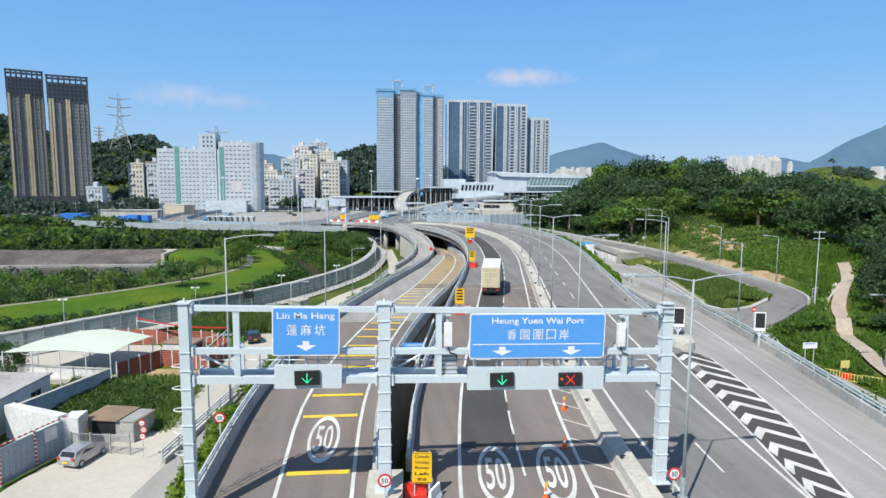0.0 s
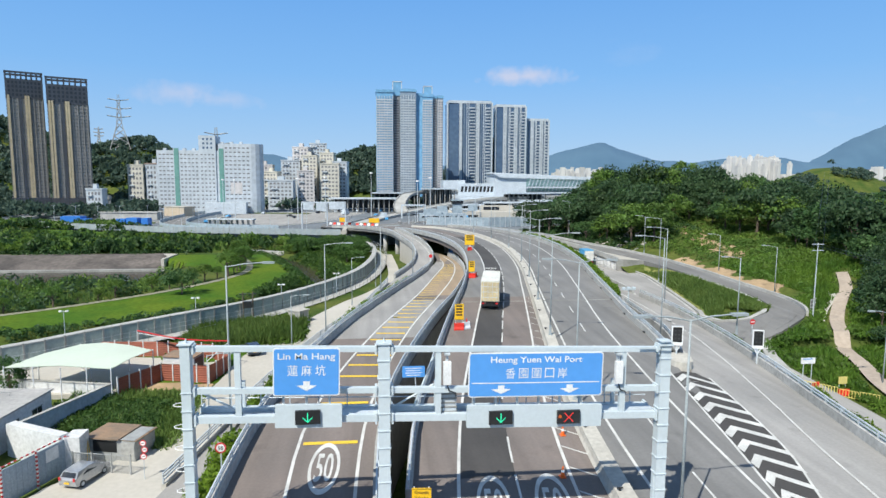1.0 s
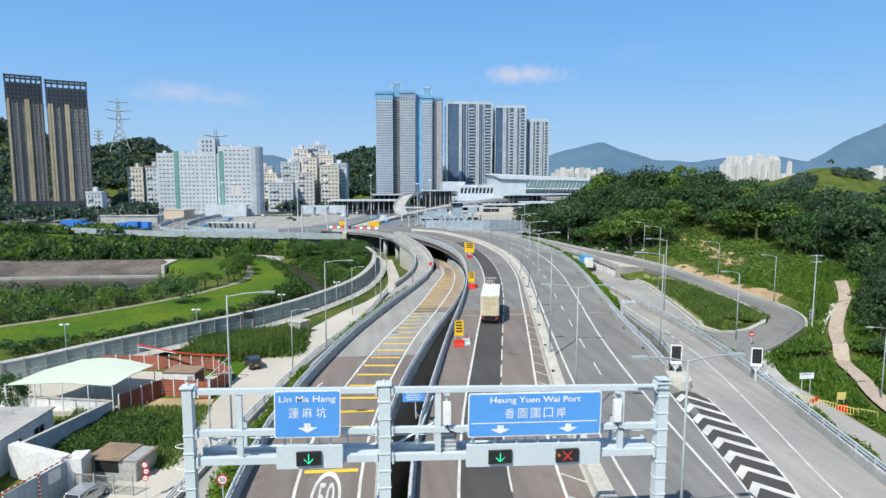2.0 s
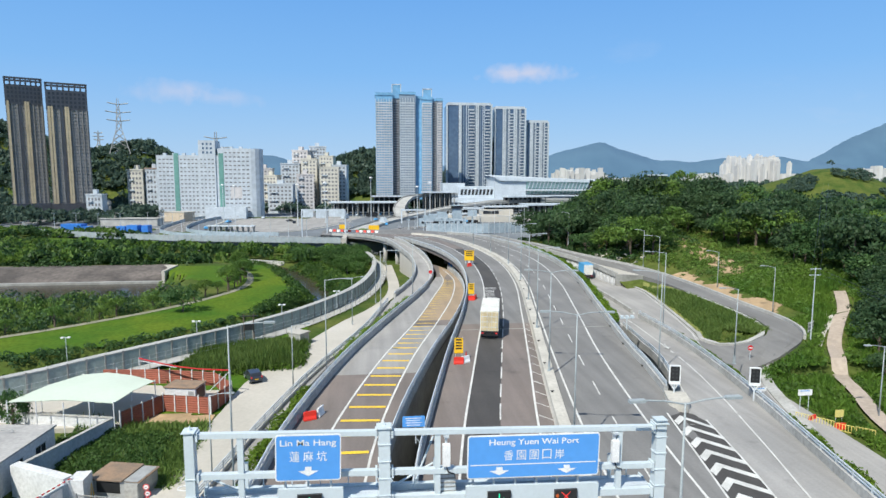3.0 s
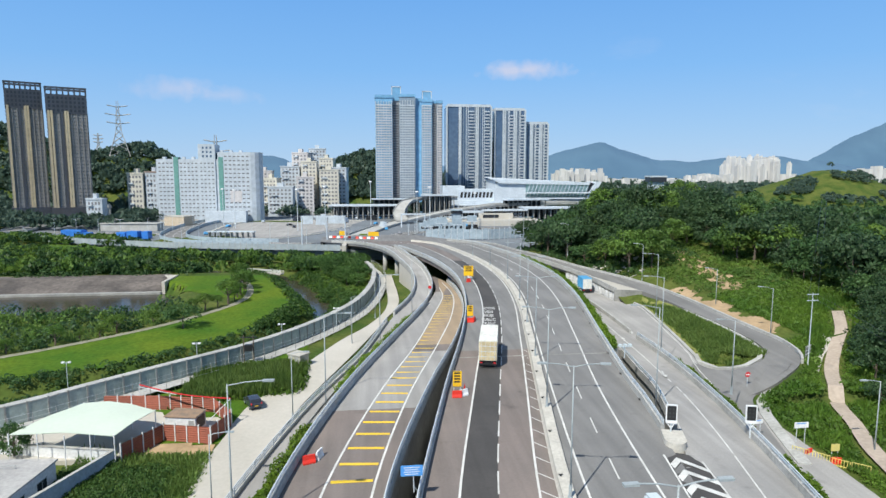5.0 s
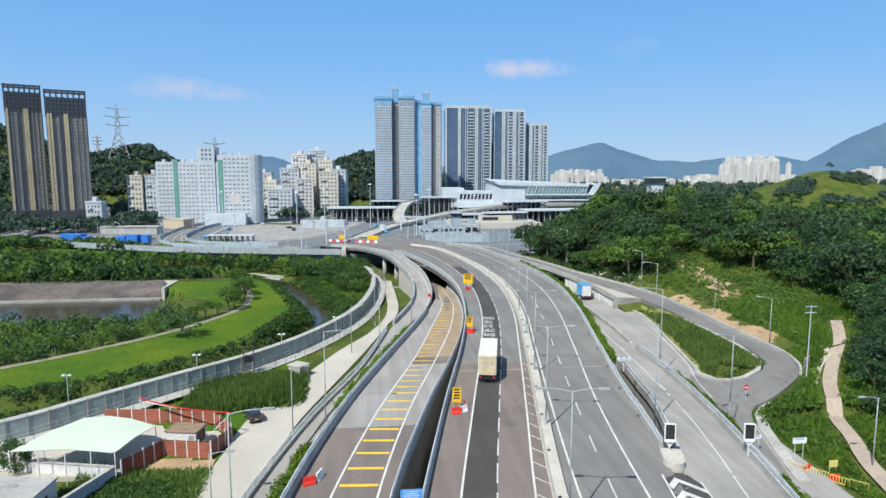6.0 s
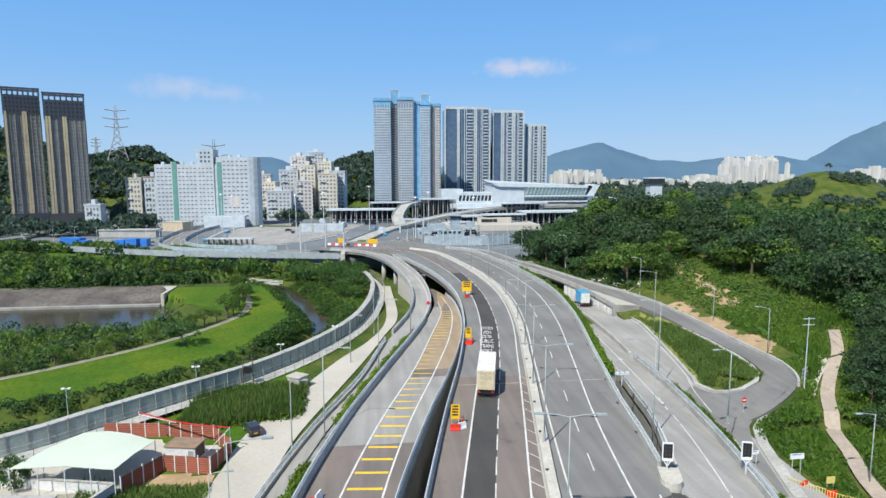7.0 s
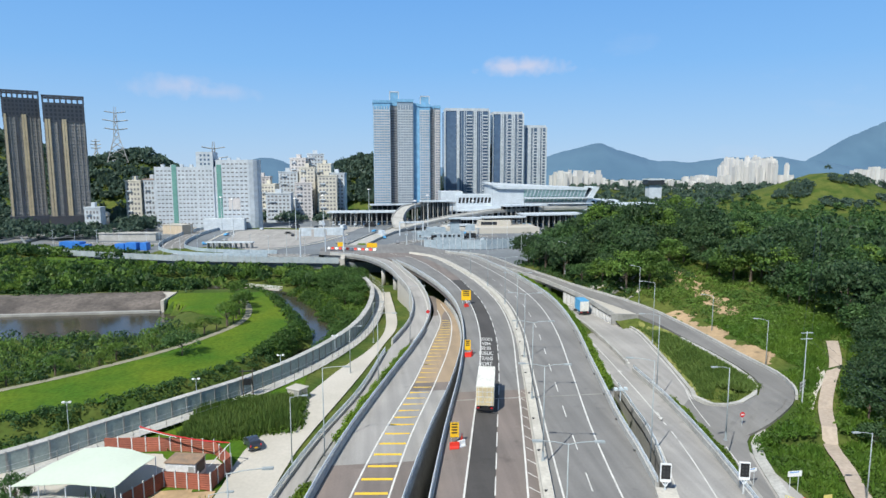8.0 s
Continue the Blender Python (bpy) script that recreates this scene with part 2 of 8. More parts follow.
    p = [2 * p[0] - p[1]] + p + [2 * p[-1] - p[-2]]
    out = []
    for i in range(1, len(p) - 2):
        a, b, c, d = p[i - 1 : i + 3]
        n = max(2, int((c - b).length / step))
        for k in range(n):
            t = k / n
            out.append(0.5 * (2 * b + (c - a) * t + (2 * a - 5 * b + 4 * c - d) * t * t + (3 * b - a - 3 * c + d) * t**3))
    out.append(p[-2])
    return out


def profile(*pairs):
    """A height along y, eased at its knees."""
    ys, zs = zip(*pairs)
    return lambda y: float(np.mean(np.interp(y + np.linspace(-9, 9, 7), ys, zs)))


def lift(points, height, dz=0.0):
    return [Vector((p.x, p.y, height(p.y) + dz)) for p in points]


def clip(points, y0, y1):
    return [p for p in points if y0 <= p.y <= y1]


def at_y(points, y):
    return float(np.interp(y, [p.y for p in points], [p.x for p in points]))


def beside(points, right, dz=0.0):
    """The line moved to its right."""
    out = []
    for i, p in enumerate(points):
        d = points[min(i + 1, len(points) - 1)] - points[max(i - 1, 0)]
        out.append(p + Vector((d.y, -d.x, 0)).normalized() * right + Vector((0, 0, dz)))
    return out


def even(points, n):
    """n points spaced evenly along a line."""
    pts = [Vector(p) for p in points]
    s = np.r_[0, np.cumsum([(b - a).length for a, b in zip(pts, pts[1:])])]
    return [Vector([float(np.interp(q, s, [p[k] for p in pts])) for k in range(3)]) for q in np.linspace(0, s[-1], n)]


def slab(name, left, right, material, depth, label, under=None):
    """A road deck between two edge lines, with sides and a soffit."""
    n = max(len(left), len(right))
    a, b = even(left, n), even(right, n)
    down = Vector((0, 0, -depth))
    s = Shape().add(a + b + [p + down for p in b] + [p + down for p in a], [(r * n + i, ((r + 1) % 4) * n + i, ((r + 1) % 4) * n + i + 1, r * n + i + 1) for r in range(4) for i in range(n - 1)])
    return setting(name, s, material, label, category="road")


# ---- plan: heights along the roads, and their edge lines ----
Z_MAIN = profile((-80, -0.1), (30, -0.1), (36, 0), (75, 1.05), (88, 1.4), (121, 1.6), (160, 2.0), (185, 1.7), (210, 0.8), (235, -0.4), (260, -1.7), (286, -3.0), (340, -4.5), (420, -5.9))
Z_LEFT = profile((-80, -0.1), (36, 0), (57, 0.85), (75, 0.9), (100, 0.2), (130, -0.8), (150, -1.6), (200, -4), (240, -6))
Z_RAMP = profile((30, -7.6), (60, -5.8), (80, -4.3), (100, -3.2), (130, -2), (160, -1.4), (190, -0.9), (210, -0.5), (225, -0.3), (240, -0.8), (262, -1.9), (288, -3.1), (330, -5.5), (400, -5.9))
Z_SLIP = profile((-80, -0.1), (35, -0.1), (60, -0.5), (78, -0.8), (95, -1.5), (120, -2.8), (150, -4), (220, -6))
Z_FORK = profile((40, -6.3), (60, -5.4), (86, -4.4), (100, -3.9), (125, -3.3), (150, -3.2), (180, -4.0), (220, -5.2))
Z_LOOP = profile((80, -2.8), (97, -2.6), (123, -1.2), (148, -0.8), (177, 0.2), (205, 0.8), (240, -0.5), (285, -2.9))
Z_LANE = profile((20, -10), (62, -9.6), (93, -7.7), (108, -7.2), (300, -7))

main_left = line([(-0.6, -70), (-0.5, 10), (-0.3, 27), (1.7, 32), (2.6, 40), (4.0, 50), (9.3, 75), (15.1, 100), (19.5, 125), (21.4, 150.8), (19.9, 178), (15.3, 215), (11.2, 241), (6.3, 264), (-7, 290)])
main_lwhite = line([(2.5, -70), (3.2, 10), (4.4, 30), (7.3, 50), (12.7, 75), (18.2, 100), (22.7, 125), (25.1, 150.8), (25.1, 178), (22.9, 215), (17.9, 264), (7.5, 290)])
main_dash = line([(6.4, -70), (7, 10), (8.3, 30), (10.8, 50), (16.1, 75), (21.6, 100), (26.0, 125), (28.3, 150.8), (28.3, 178), (27.0, 215), (22.6, 264), (12.1, 290)])
main_rwhite = line([(10, -70), (10.6, 10), (11.9, 30), (14.5, 50), (19.6, 75), (24.7, 100), (29.5, 125), (32.2, 150.8), (32.2, 178), (30.4, 215), (26.3, 264), (16, 290)])
median = line([(12.5, -70), (13.2, 10), (14.5, 30), (16.9, 50), (21.5, 75), (26.3, 100), (30.8, 125), (33.3, 150.8), (33.2, 178), (31.4, 215), (27.4, 264), (16.8, 290)])
away_lwhite = line([(14.5, -70), (15.4, 10), (16.8, 30), (18.9, 50), (22.9, 75), (27.5, 100), (32.2, 125), (35, 150.8), (35, 178), (33.4, 215), (29.7, 264), (19, 290)])
away_dash = line([(17.5, -70), (18.6, 10), (20.3, 30), (22.3, 50), (26.2, 75), (30.7, 100), (35.2, 125), (38.3, 150.8), (38.4, 178), (37, 215)])
away_rwhite = line([(20, -70), (21.6, 10), (23.6, 30), (25.5, 50), (29.1, 75), (34.2, 100), (39.2, 125), (42.3, 150.8), (42.7, 178), (41.8, 215), (39.5, 264), (29.5, 290)])
away_right = line([(30.3, 57), (32.6, 70), (33.7, 78), (38.0, 100), (43.1, 125), (46.3, 150.8), (46.5, 178), (45.4, 215), (43, 264), (33, 290)])
gore_line = line([(20, -70), (22.2, 10), (24.9, 30), (28.2, 45), (30.3, 57)])
slip_left = line([(31.6, 57), (34.9, 67), (37.6, 76), (39.5, 84.5), (42.0, 97.5), (45.6, 118), (47.9, 135), (48.6, 152), (48.2, 170), (46, 200)])
slip_line = line([(26.5, -70), (27.5, 10), (31, 34), (35, 50), (37.6, 60), (41, 75), (44.0, 92), (46, 105), (48, 118), (50.2, 135), (51.2, 150), (51, 165)])
slip_right = line([(31, -70), (31.4, 10), (35.4, 35), (41.2, 60), (44.2, 75), (47.0, 92), (48.9, 108), (51.1, 122), (53.4, 140), (54.2, 152), (53.9, 165), (52.4, 182), (50, 200)])
left_left = line([(-9.4, -70), (-9.3, 10), (-9.3, 30), (-8.5, 50), (-3.8, 75), (2.6, 100), (9.3, 125), (13.6, 144), (17, 165), (17, 190)])
left_right = line([(-0.6, -70), (-0.5, 10), (-0.3, 30), (0.8, 50), (6.6, 75), (13.4, 100), (18.6, 125), (21.1, 150), (21.2, 175), (19, 190)])
left_lwhite = line([(-5.5, -70), (-5.4, 10), (-5.5, 33), (-4.9, 50), (0.4, 75), (7.0, 100), (12.4, 125), (17, 148), (18, 165)])
left_rwhite = line([(-1.6, -70), (-1.5, 10), (-1.4, 30), (-0.4, 50), (4.4, 75), (10.7, 100), (16.3, 125), (19.8, 150), (20.0, 175)])
ramp_left = line([(-22, 30), (-16.5, 55), (-12.3, 72.6), (-8.0, 87.3), (-1.7, 105.4), (3.1, 126), (6.1, 136), (9.2, 147), (11.3, 161), (11.9, 175), (11.3, 189), (9.0, 208), (6.5, 226), (2, 250), (-3.8, 270), (-12, 283), (-22, 290)])
ramp_right = line([(-17.5, 30), (-12.3, 55), (-8.1, 72.6), (-3.8, 87.3), (2.3, 105.4), (8.2, 127.5), (12, 141), (14.2, 151), (15.7, 164), (15.9, 182), (14.8, 199), (12.2, 216), (9.6, 238), (7.6, 256), (5.6, 265), (-0.6, 278), (-8, 290)])
fork_right = line([(52.6, 40), (53.6, 62), (54.0, 78), (54.6, 92), (57, 102), (58.4, 108.5), (60.2, 118), (62.8, 131.5), (64.0, 140), (63.4, 150), (61.4, 160), (58.6, 172), (56.5, 184), (54.5, 200)])
loop_left = line([(55.2, 98.5), (56.8, 94.2), (59.2, 92.8), (62, 92.8), (65.8, 94.4), (68.3, 97.6), (69.9, 102), (70.4, 108), (69.9, 116), (68.9, 126), (68.4, 138), (66.6, 150), (62.2, 164), (57.6, 176.5), (54.6, 190), (50.6, 203), (46.8, 222), (45.4, 240), (43.8, 264), (34, 290)], 3)
loop_right = line([(56, 83.5), (62, 85.8), (67, 89), (71, 92.8), (73.6, 97.3), (74.9, 103), (74.7, 108), (74.0, 115), (73.7, 125), (73.5, 138), (72.6, 150), (69.8, 161), (65.6, 172), (61.6, 183), (60, 190), (56.6, 203), (53.2, 222), (52, 240), (50.4, 264), (41, 290)], 3)
# The retaining wall under the loop road stands out before its edge.
loop_wall = line([(60.8, 146.5), (60.5, 153), (60.2, 160), (59.0, 169), (57.5, 177)], 3)


def slip_edge(y):
    """The slip road leaves the carriageway at its level and then sinks."""
    return Z_SLIP(y) + (Z_MAIN(y) - Z_SLIP(y)) * (1 - min(1.0, max(0.0, (y - 50) / 35)))


def slip_z(x, y):
    a, b = at_y(gore_line if y < 57 else slip_left, y), at_y(slip_right, y)
    f = min(1.0, max(0.0, (x - a) / (b - a)))
    return slip_edge(y) + (Z_SLIP(y) - slip_edge(y)) * f


def loop_z(x, y):
    """The loop meets the side road at its level."""
    f = min(1.0, max(0.0, (66 - x) / 9)) if y < 103 else 0.0
    return Z_LOOP(y) + (Z_FORK(y) + 0.03 - Z_LOOP(y)) * f


# ---- ground ----
def bell(x, y, cx, cy, sx, sy, h):
    return h * math.exp(-(((x - cx) / sx) ** 2) - ((y - cy) / sy) ** 2)


def step01(t):
    t = min(1.0, max(0.0, t))
    return t * t * (3 - 2 * t)


RIVER = line([(-84, 268), (-66, 258), (-44, 248), (-30, 228), (-22, 205), (-15.5, 184), (-14, 170), (-20, 150), (-31, 131), (-46, 116), (-72, 104), (-120, 92), (-200, 80)], 6)
river_xy = np.array([(p.x, p.y) for p in RIVER])
loop_mid = [(a + b) / 2 for a, b in zip(even(loop_left, 40), even(loop_right, 40))][6:]
loop_mid = sorted(loop_mid, key=lambda p: p.y)


def ground_height(x, y):
    """The lie of the land: lowland by the river, a wooded hillside beyond the loop road."""
    low = Z_LANE(y) - 0.15
    if y > 260 and x > -12:
        low = low + (-6.25 - low) * step01((y - 284) / 8)
    bank = -8.2 - 2.5 * step01((y - 234) / 10) if y < 285 - 0.25 * min(0, x + 20) else low
    z = low + (bank - low) * step01((-20 - x + (y - 110) * 0.45) / 14)
    d = math.sqrt(float(((river_xy - (x, y)) ** 2).sum(1).min()))
    wide = 9.3 if y > 190 else 6.5 + 2.8 * step01((y - 160) / 30)
    z = z + (-13 - z) * step01((wide - d) / (6 if y > 165 else 3.5))
    if x < -45 and 150 < y < 234:
        edge = min((-(x + 58)) / 8, (y - 165 - 0.1 * (-60 - x)) / 8, ((232 if x < -70 else 218 - (x + 70) * 1.2) - y) / 3)
        z = z + (-13 - z) * step01(edge)
    if x > 15:
        xf, xu = at_y(fork_right, y), max(64.0, at_y(loop_mid, y) if 100 < y < 226 else (68.0 if y <= 100 else 40.0))
        zf, zu = Z_FORK(y) - 0.25, (Z_LOOP(y) if y > 80 else -4.6) - 0.25
        right = zf + (zu - zf) * step01((x - xf) / max(6.0, xu - xf - 6))
        rise = max(0.0, x - xu - 5)
        right += (3.2 if y < 120 else 3.2 + 1.3 * step01((y - 120) / 40)) * (1 - math.exp(-rise / 14))
        hill = bell(x, y, 112, 216, 46, 40, 10) + bell(x, y, 250, 250, 95, 80, 2) + bell(x, y, 135, 110, 45, 45, 3)
        right += hill * step01(rise / 18)
        if y > 236:
            right = right + (-6.25 - right) * step01((y - 236) / 22) * step01((88 + (y - 250) * 0.3 - x) / 24)
        right = right + ((-6.4 if x < 150 else -5) - right) * step01((y - 275) / 60)
        right = min(right, 4.0 + bell(x, y, 108, 214, 44, 40, 8.5) + bell(x, y, 235, 262, 70, 60, 2))
        z = z + (right - z) * step01((x - 18) / 24)
    far = step01((y - 420) / 130)
    if far > 0:
        z += far * (11 * math.exp(-math.hypot(x - 450, y - 568) / 30) + bell(x, y, 450, 568, 80, 80, 31))
        z += far * (bell(x, y, -200, 585, 56, 48, 47) + bell(x, y, -330, 600, 85, 60, 57) + bell(x, y, 2, 665, 82, 50, 46) + bell(x, y, -520, 640, 160, 120, 60))
        z += 17 * step01((y - 570) / 250)
    return z


def centre(a, b):
    return np.array([((p.x + q.x) / 2, (p.y + q.y) / 2, (p - q).length / 2) for p, q in zip(even(a, 60), even(b, 60))])


BEDS = [(centre(clip(slip_right, 40, 205), fork_right), lambda x, y: Z_FORK(y)), (centre(loop_left, loop_right), loop_z), (centre(clip(ramp_left, 30, 200), clip(ramp_right, 30, 200)), lambda x, y: Z_RAMP(y))]
natural_height = ground_height


def ground_height(x, y):
    """The natural lie, dug out below the lower roads."""
    z = natural_height(x, y)
    if -30 < x < 95 and 30 < y < 235:
        for mid, height in BEDS:
            d = np.hypot(mid[:, 0] - x, mid[:, 1] - y) - mid[:, 2]
            k = int(d.argmin())
            if d[k] < 3:
                z = min(z, height(mid[k, 0], mid[k, 1]) - 0.4 + max(0.0, d[k] - 1) * 0.3)
    return z


gx = [-4000, -2000, -1200, -800] + list(range(-600, -200, 25)) + list(range(-200, -100, 8)) + list(range(-100, 110, 3)) + list(range(110, 260, 8)) + list(range(260, 660, 25)) + [800, 1200, 2000, 4000]
gy = [-1500, -600, -250] + list(range(-120, 40, 20)) + list(range(40, 285, 3)) + list(range(285, 440, 12)) + list(range(440, 1100, 22)) + [1300, 1800, 2600, 4200]
ground = Shape()
ground.v = [(x, y, ground_height(x, y)) for y in gy for x in gx]
ground.f = [(j * len(gx) + i, j * len(gx) + i + 1, (j + 1) * len(gx) + i + 1, (j + 1) * len(gx) + i) for j in range(len(gy) - 1) for i in range(len(gx) - 1)]
setting("ground", ground, GRASS_ROUGH, "grassy river lowland rising to a wooded hillside", True)
setting("water", Shape().add([(-260, 60, -11.9), (12, 60, -11.9), (12, 330, -11.9), (-260, 330, -11.9)], [(0, 1, 2, 3)]), WATER, "still greenish river and pond water")

# ---- roads ----
slab("road_main", lift(clip(main_left, -80, 290), Z_MAIN), lift(clip(median, -80, 290), Z_MAIN), ASPHALT, 1.6, "curving carriageway of brownish asphalt on a viaduct")
slab("road_away", lift(clip(median, -80, 290), Z_MAIN), lift(gore_line[:-1] + away_right, Z_MAIN), ASPHALT_GREY, 1.6, "grey asphalt carriageway beyond the median")
slab("road_slip", lift(gore_line[:-1] + slip_left, slip_edge), lift(slip_right, Z_SLIP), ASPHALT_PALE, 1.2, "grey asphalt slip road sinking to a lower level")
slab("road_left", lift(left_left, Z_LEFT), lift(left_right, Z_LEFT), ASPHALT, 1.2, "brownish asphalt slip road with yellow bars")
slab("road_ramp", lift(ramp_left, Z_RAMP), lift(ramp_right, Z_RAMP), ASPHALT_PALE, 1.2, "narrow grey ramp rising to the viaduct")
slab("road_fork", lift(clip(slip_right, 40, 205), Z_FORK), lift(fork_right, Z_FORK), ASPHALT_PALE, 1.0, "grey side road below the slip road")
slab("road_loop", [Vector((p.x, p.y, loop_z(p.x, p.y))) for p in loop_left], [Vector((p.x, p.y, loop_z(p.x, p.y))) for p in loop_right], ASPHALT_GREY, 1.0, "grey loop road climbing round a grassy island")

apron = [Vector((p.x, p.y, Z_LOOP(p.y) - 0.02)) for p in loop_wall], [Vector((p.x, p.y, Z_LOOP(p.y) - 0.02)) for p in clip(loop_left, 146.5, 177)]
slab("road_apron", even(apron[0], 12), even(apron[1], 12), CONCRETE_PALE, 0.9, "pale concrete apron behind the loop road wall")

# ---- walls below the roads ----
def wall_below(name, edge, height, y0, y1, foot, material, label, top=-0.02, thick=0.5, side=1):
    """A retaining wall under a road edge, down to a foot height; side: +1 leans its thickness to the left of the line."""
    pts = [Vector((p.x, p.y, 0)) for p in clip(edge, y0, y1)]
    inner = beside(pts, -thick * side)
    outer = beside(pts, 0.06 * side)
    s = Shape()
    tops = [height(p.y) + top for p in pts]
    feet = [foot if not callable(foot) else foot(p.y) for p in pts]
    a = [Vector((p.x, p.y, z)) for p, z in zip(outer, tops)]
    b = [Vector((p.x, p.y, z)) for p, z in zip(outer, feet)]
    c = [Vector((p.x, p.y, z)) for p, z in zip(inner, tops)]
    d = [Vector((p.x, p.y, z)) for p, z in zip(inner, feet)]
    s.sheet(a, b).sheet(c, a).sheet(d, c)
    for k in (0, -1):
        s.add([a[k], b[k], d[k], c[k]], [(0, 1, 2, 3)])
    return setting(name, s, material, label, category="wall")


wall_below("retaining_wall", left_right, Z_LEFT, 20, 175, -9.5, CONCRETE_WALL, "stained grey concrete retaining wall below the slip road", -1.15)
wall_below("retaining_wall", main_left, Z_MAIN, 20, 128, -9.5, CONCRETE_WALL, "stained grey concrete wall below the carriageway", -1.55, side=-1)
wall_below("retaining_wall", left_left, Z_LEFT, -70, 140, -10, CONCRETE_WALL, "grey concrete wall along the raised slip road", -1.15, side=-1)
wall_below("retaining_wall", ramp_left, Z_RAMP, 72, 209, -9, CONCRETE_PALE, "pale concrete retaining wall of the ramp", -1.15, side=-1)
wall_below("retaining_wall", ramp_right, Z_RAMP, 130, 209, -9, CONCRETE, "pale concrete wall under the ramp", -1.15)
wall_below("retaining_wall", away_right, Z_MAIN, 58, 160, -9, CONCRETE_WALL, "grey concrete wall below the carriageway edge", -1.55)
wall_below("retaining_wall", slip_left, slip_edge, 58, 170, -9, CONCRETE_WALL, "grey concrete wall below the slip road edge", -1.15, side=-1)
wall_below("retaining_wall", slip_right, Z_SLIP, -70, 150, -9.5, CONCRETE_WALL, "grey concrete wall below the slip road", -1.15)
wall_below("retaining_wall", loop_wall, Z_LOOP, 146, 178, -6, CONCRETE_WALL, "grey concrete wall with relief panels under the loop road", -0.95, side=-1)

setting("retaining_wall", Shape().add([(60.3, 146.4, -6), (68.2, 146.4, -6), (68.2, 146.4, -0.8), (60.3, 146.4, -0.3), (60.3, 147.0, -6), (68.2, 147.0, -6), (68.2, 147.0, -0.8), (60.3, 147.0, -0.3)], [(0, 1, 2, 3), (5, 4, 7, 6), (3, 2, 6, 7), (4, 0, 3, 7), (1, 5, 6, 2)]), CONCRETE_WALL, "grey concrete end wall of the loop road apron", category="wall")
bank_ = Shape()
for i in range(11):
    for j in range(9):
        u, v = i / 10, j / 8
        bank_.v.append((61.2 + 7.4 * v + 1.2 * (1 - u), 133.5 + 12.8 * u, -5.4 + (3.5 + 0.25 * math.sin(5 * v + 4 * u)) * u ** 1.4))
bank_.f += [(i * 9 + j, i * 9 + j + 1, i * 9 + j + 10, i * 9 + j + 9) for i in range(10) for j in range(8)]
setting("verge", bank_, GRASS_ROUGH, "grass bank rising to the apron wall", True, "lawn")

# Piers and abutments of the viaduct.
pier_mesh = mesh_of("pier", Shape().tube([(0, 0, -10), (0, 0, 0)], 0.9, 16), CONCRETE, True)
for px_, py_ in ((24, 178), (31, 180), (39, 182), (18, 214), (26, 216), (34, 218), (42, 220), (13, 250), (21, 253), (30, 256), (38, 258), (9, 226), (5, 246), (57, 191), (50, 213)):
    deck = Z_MAIN(py_) - 1.6 if px_ > 12 and px_ < 45 else (Z_LOOP(py_) - 1 if px_ >= 45 else Z_RAMP(py_) - 1.2)
    tagged(part("pier", pier_mesh, CONCRETE, m=pose(px_, py_, deck)), "round pale concrete viaduct pier", "pier", "viaduct piers", "structure")
setting("abutment", Shape().box(-17, 46, 286, 294, -10, -4.6).box(-13.5, -11.6, 272, 288, -10, -2.9), CONCRETE_PALE, "pale concrete abutment at the end of the viaduct", category="abutment")


# ---- parapets: concrete plinth with a two-rail steel barrier ----
def parapet(edge, height, y0, y1, side, label, plinth=0.8, rails=(0.25, 0.5), gap=2.5, material=None, width=0.42):
    pts = lift(clip(edge, y0, y1), height)
    e = thing("parapet", Matrix(), label, "parapet", "road parapets", "structure")
    w = width * side
    lo, hi = min(0, w), max(0, w)
    part("plinth", Shape().sweep(pts, [(lo, -0.3), (lo, plinth), (hi, plinth), (hi, -0.3)]), material or CONCRETE, e)
    mid = beside(pts, w * 0.55)
    for h in rails:
        part("rail", Shape().sweep([p + Vector((0, 0, plinth + h)) for p in mid], [(-0.05, -0.06), (-0.05, 0.06), (0.05, 0.06), (0.05, -0.06)]), STEEL, e)
    if rails:
        n = max(2, int(sum((b - a).length for a, b in zip(mid, mid[1:])) / gap))
        post = mesh_of("post", Shape().box(-0.05, 0.05, -0.06, 0.06, plinth - 0.02, plinth + rails[-1] + 0.06), STEEL)
        for p in even(mid, n)[: 120]:
            part("post", post, STEEL, e, m=pose(p.x, p.y, p.z))
    return e


parapet(left_left, Z_LEFT, -40, 143, -1, "concrete parapet with two steel rails along the slip road")
parapet(left_right, Z_LEFT, 33, 175, 1, "concrete parapet with steel rails above the sunken gap")
parapet(main_left, Z_MAIN, 33, 247, -1, "concrete parapet with pale blue steel rails on the viaduct edge", 0.6, (0.3, 0.55))
parapet(away_right, Z_MAIN, 60, 289, 1, "concrete parapet with steel rails along the carriageway")
parapet(slip_left, slip_edge, 60, 100, -1, "concrete parapet with steel rails beside the dark gap")
parapet(slip_left, slip_edge, 100, 170, -1, "plain concrete parapet on the slip road", 0.8, ())
parapet(slip_right, Z_SLIP, -40, 112, 1, "concrete parapet with two steel rails on the slip road")
parapet(slip_right, Z_SLIP, 112, 195, 1, "plain pale concrete dividing parapet", 0.8, ())
parapet(ramp_left, Z_RAMP, 50, 128, -1, "low concrete kerb with three white rails beside the ramp", 0.3, (0.3, 0.6, 0.9), material=CONCRETE_PALE)
parapet(ramp_left, Z_RAMP, 128, 289, -1, "pale concrete parapet with a steel rail on the ramp", 0.9, (0.25,))
parapet(ramp_right, Z_RAMP, 140, 249, 1, "pale concrete parapet of the ramp", 0.9, (0.25,))
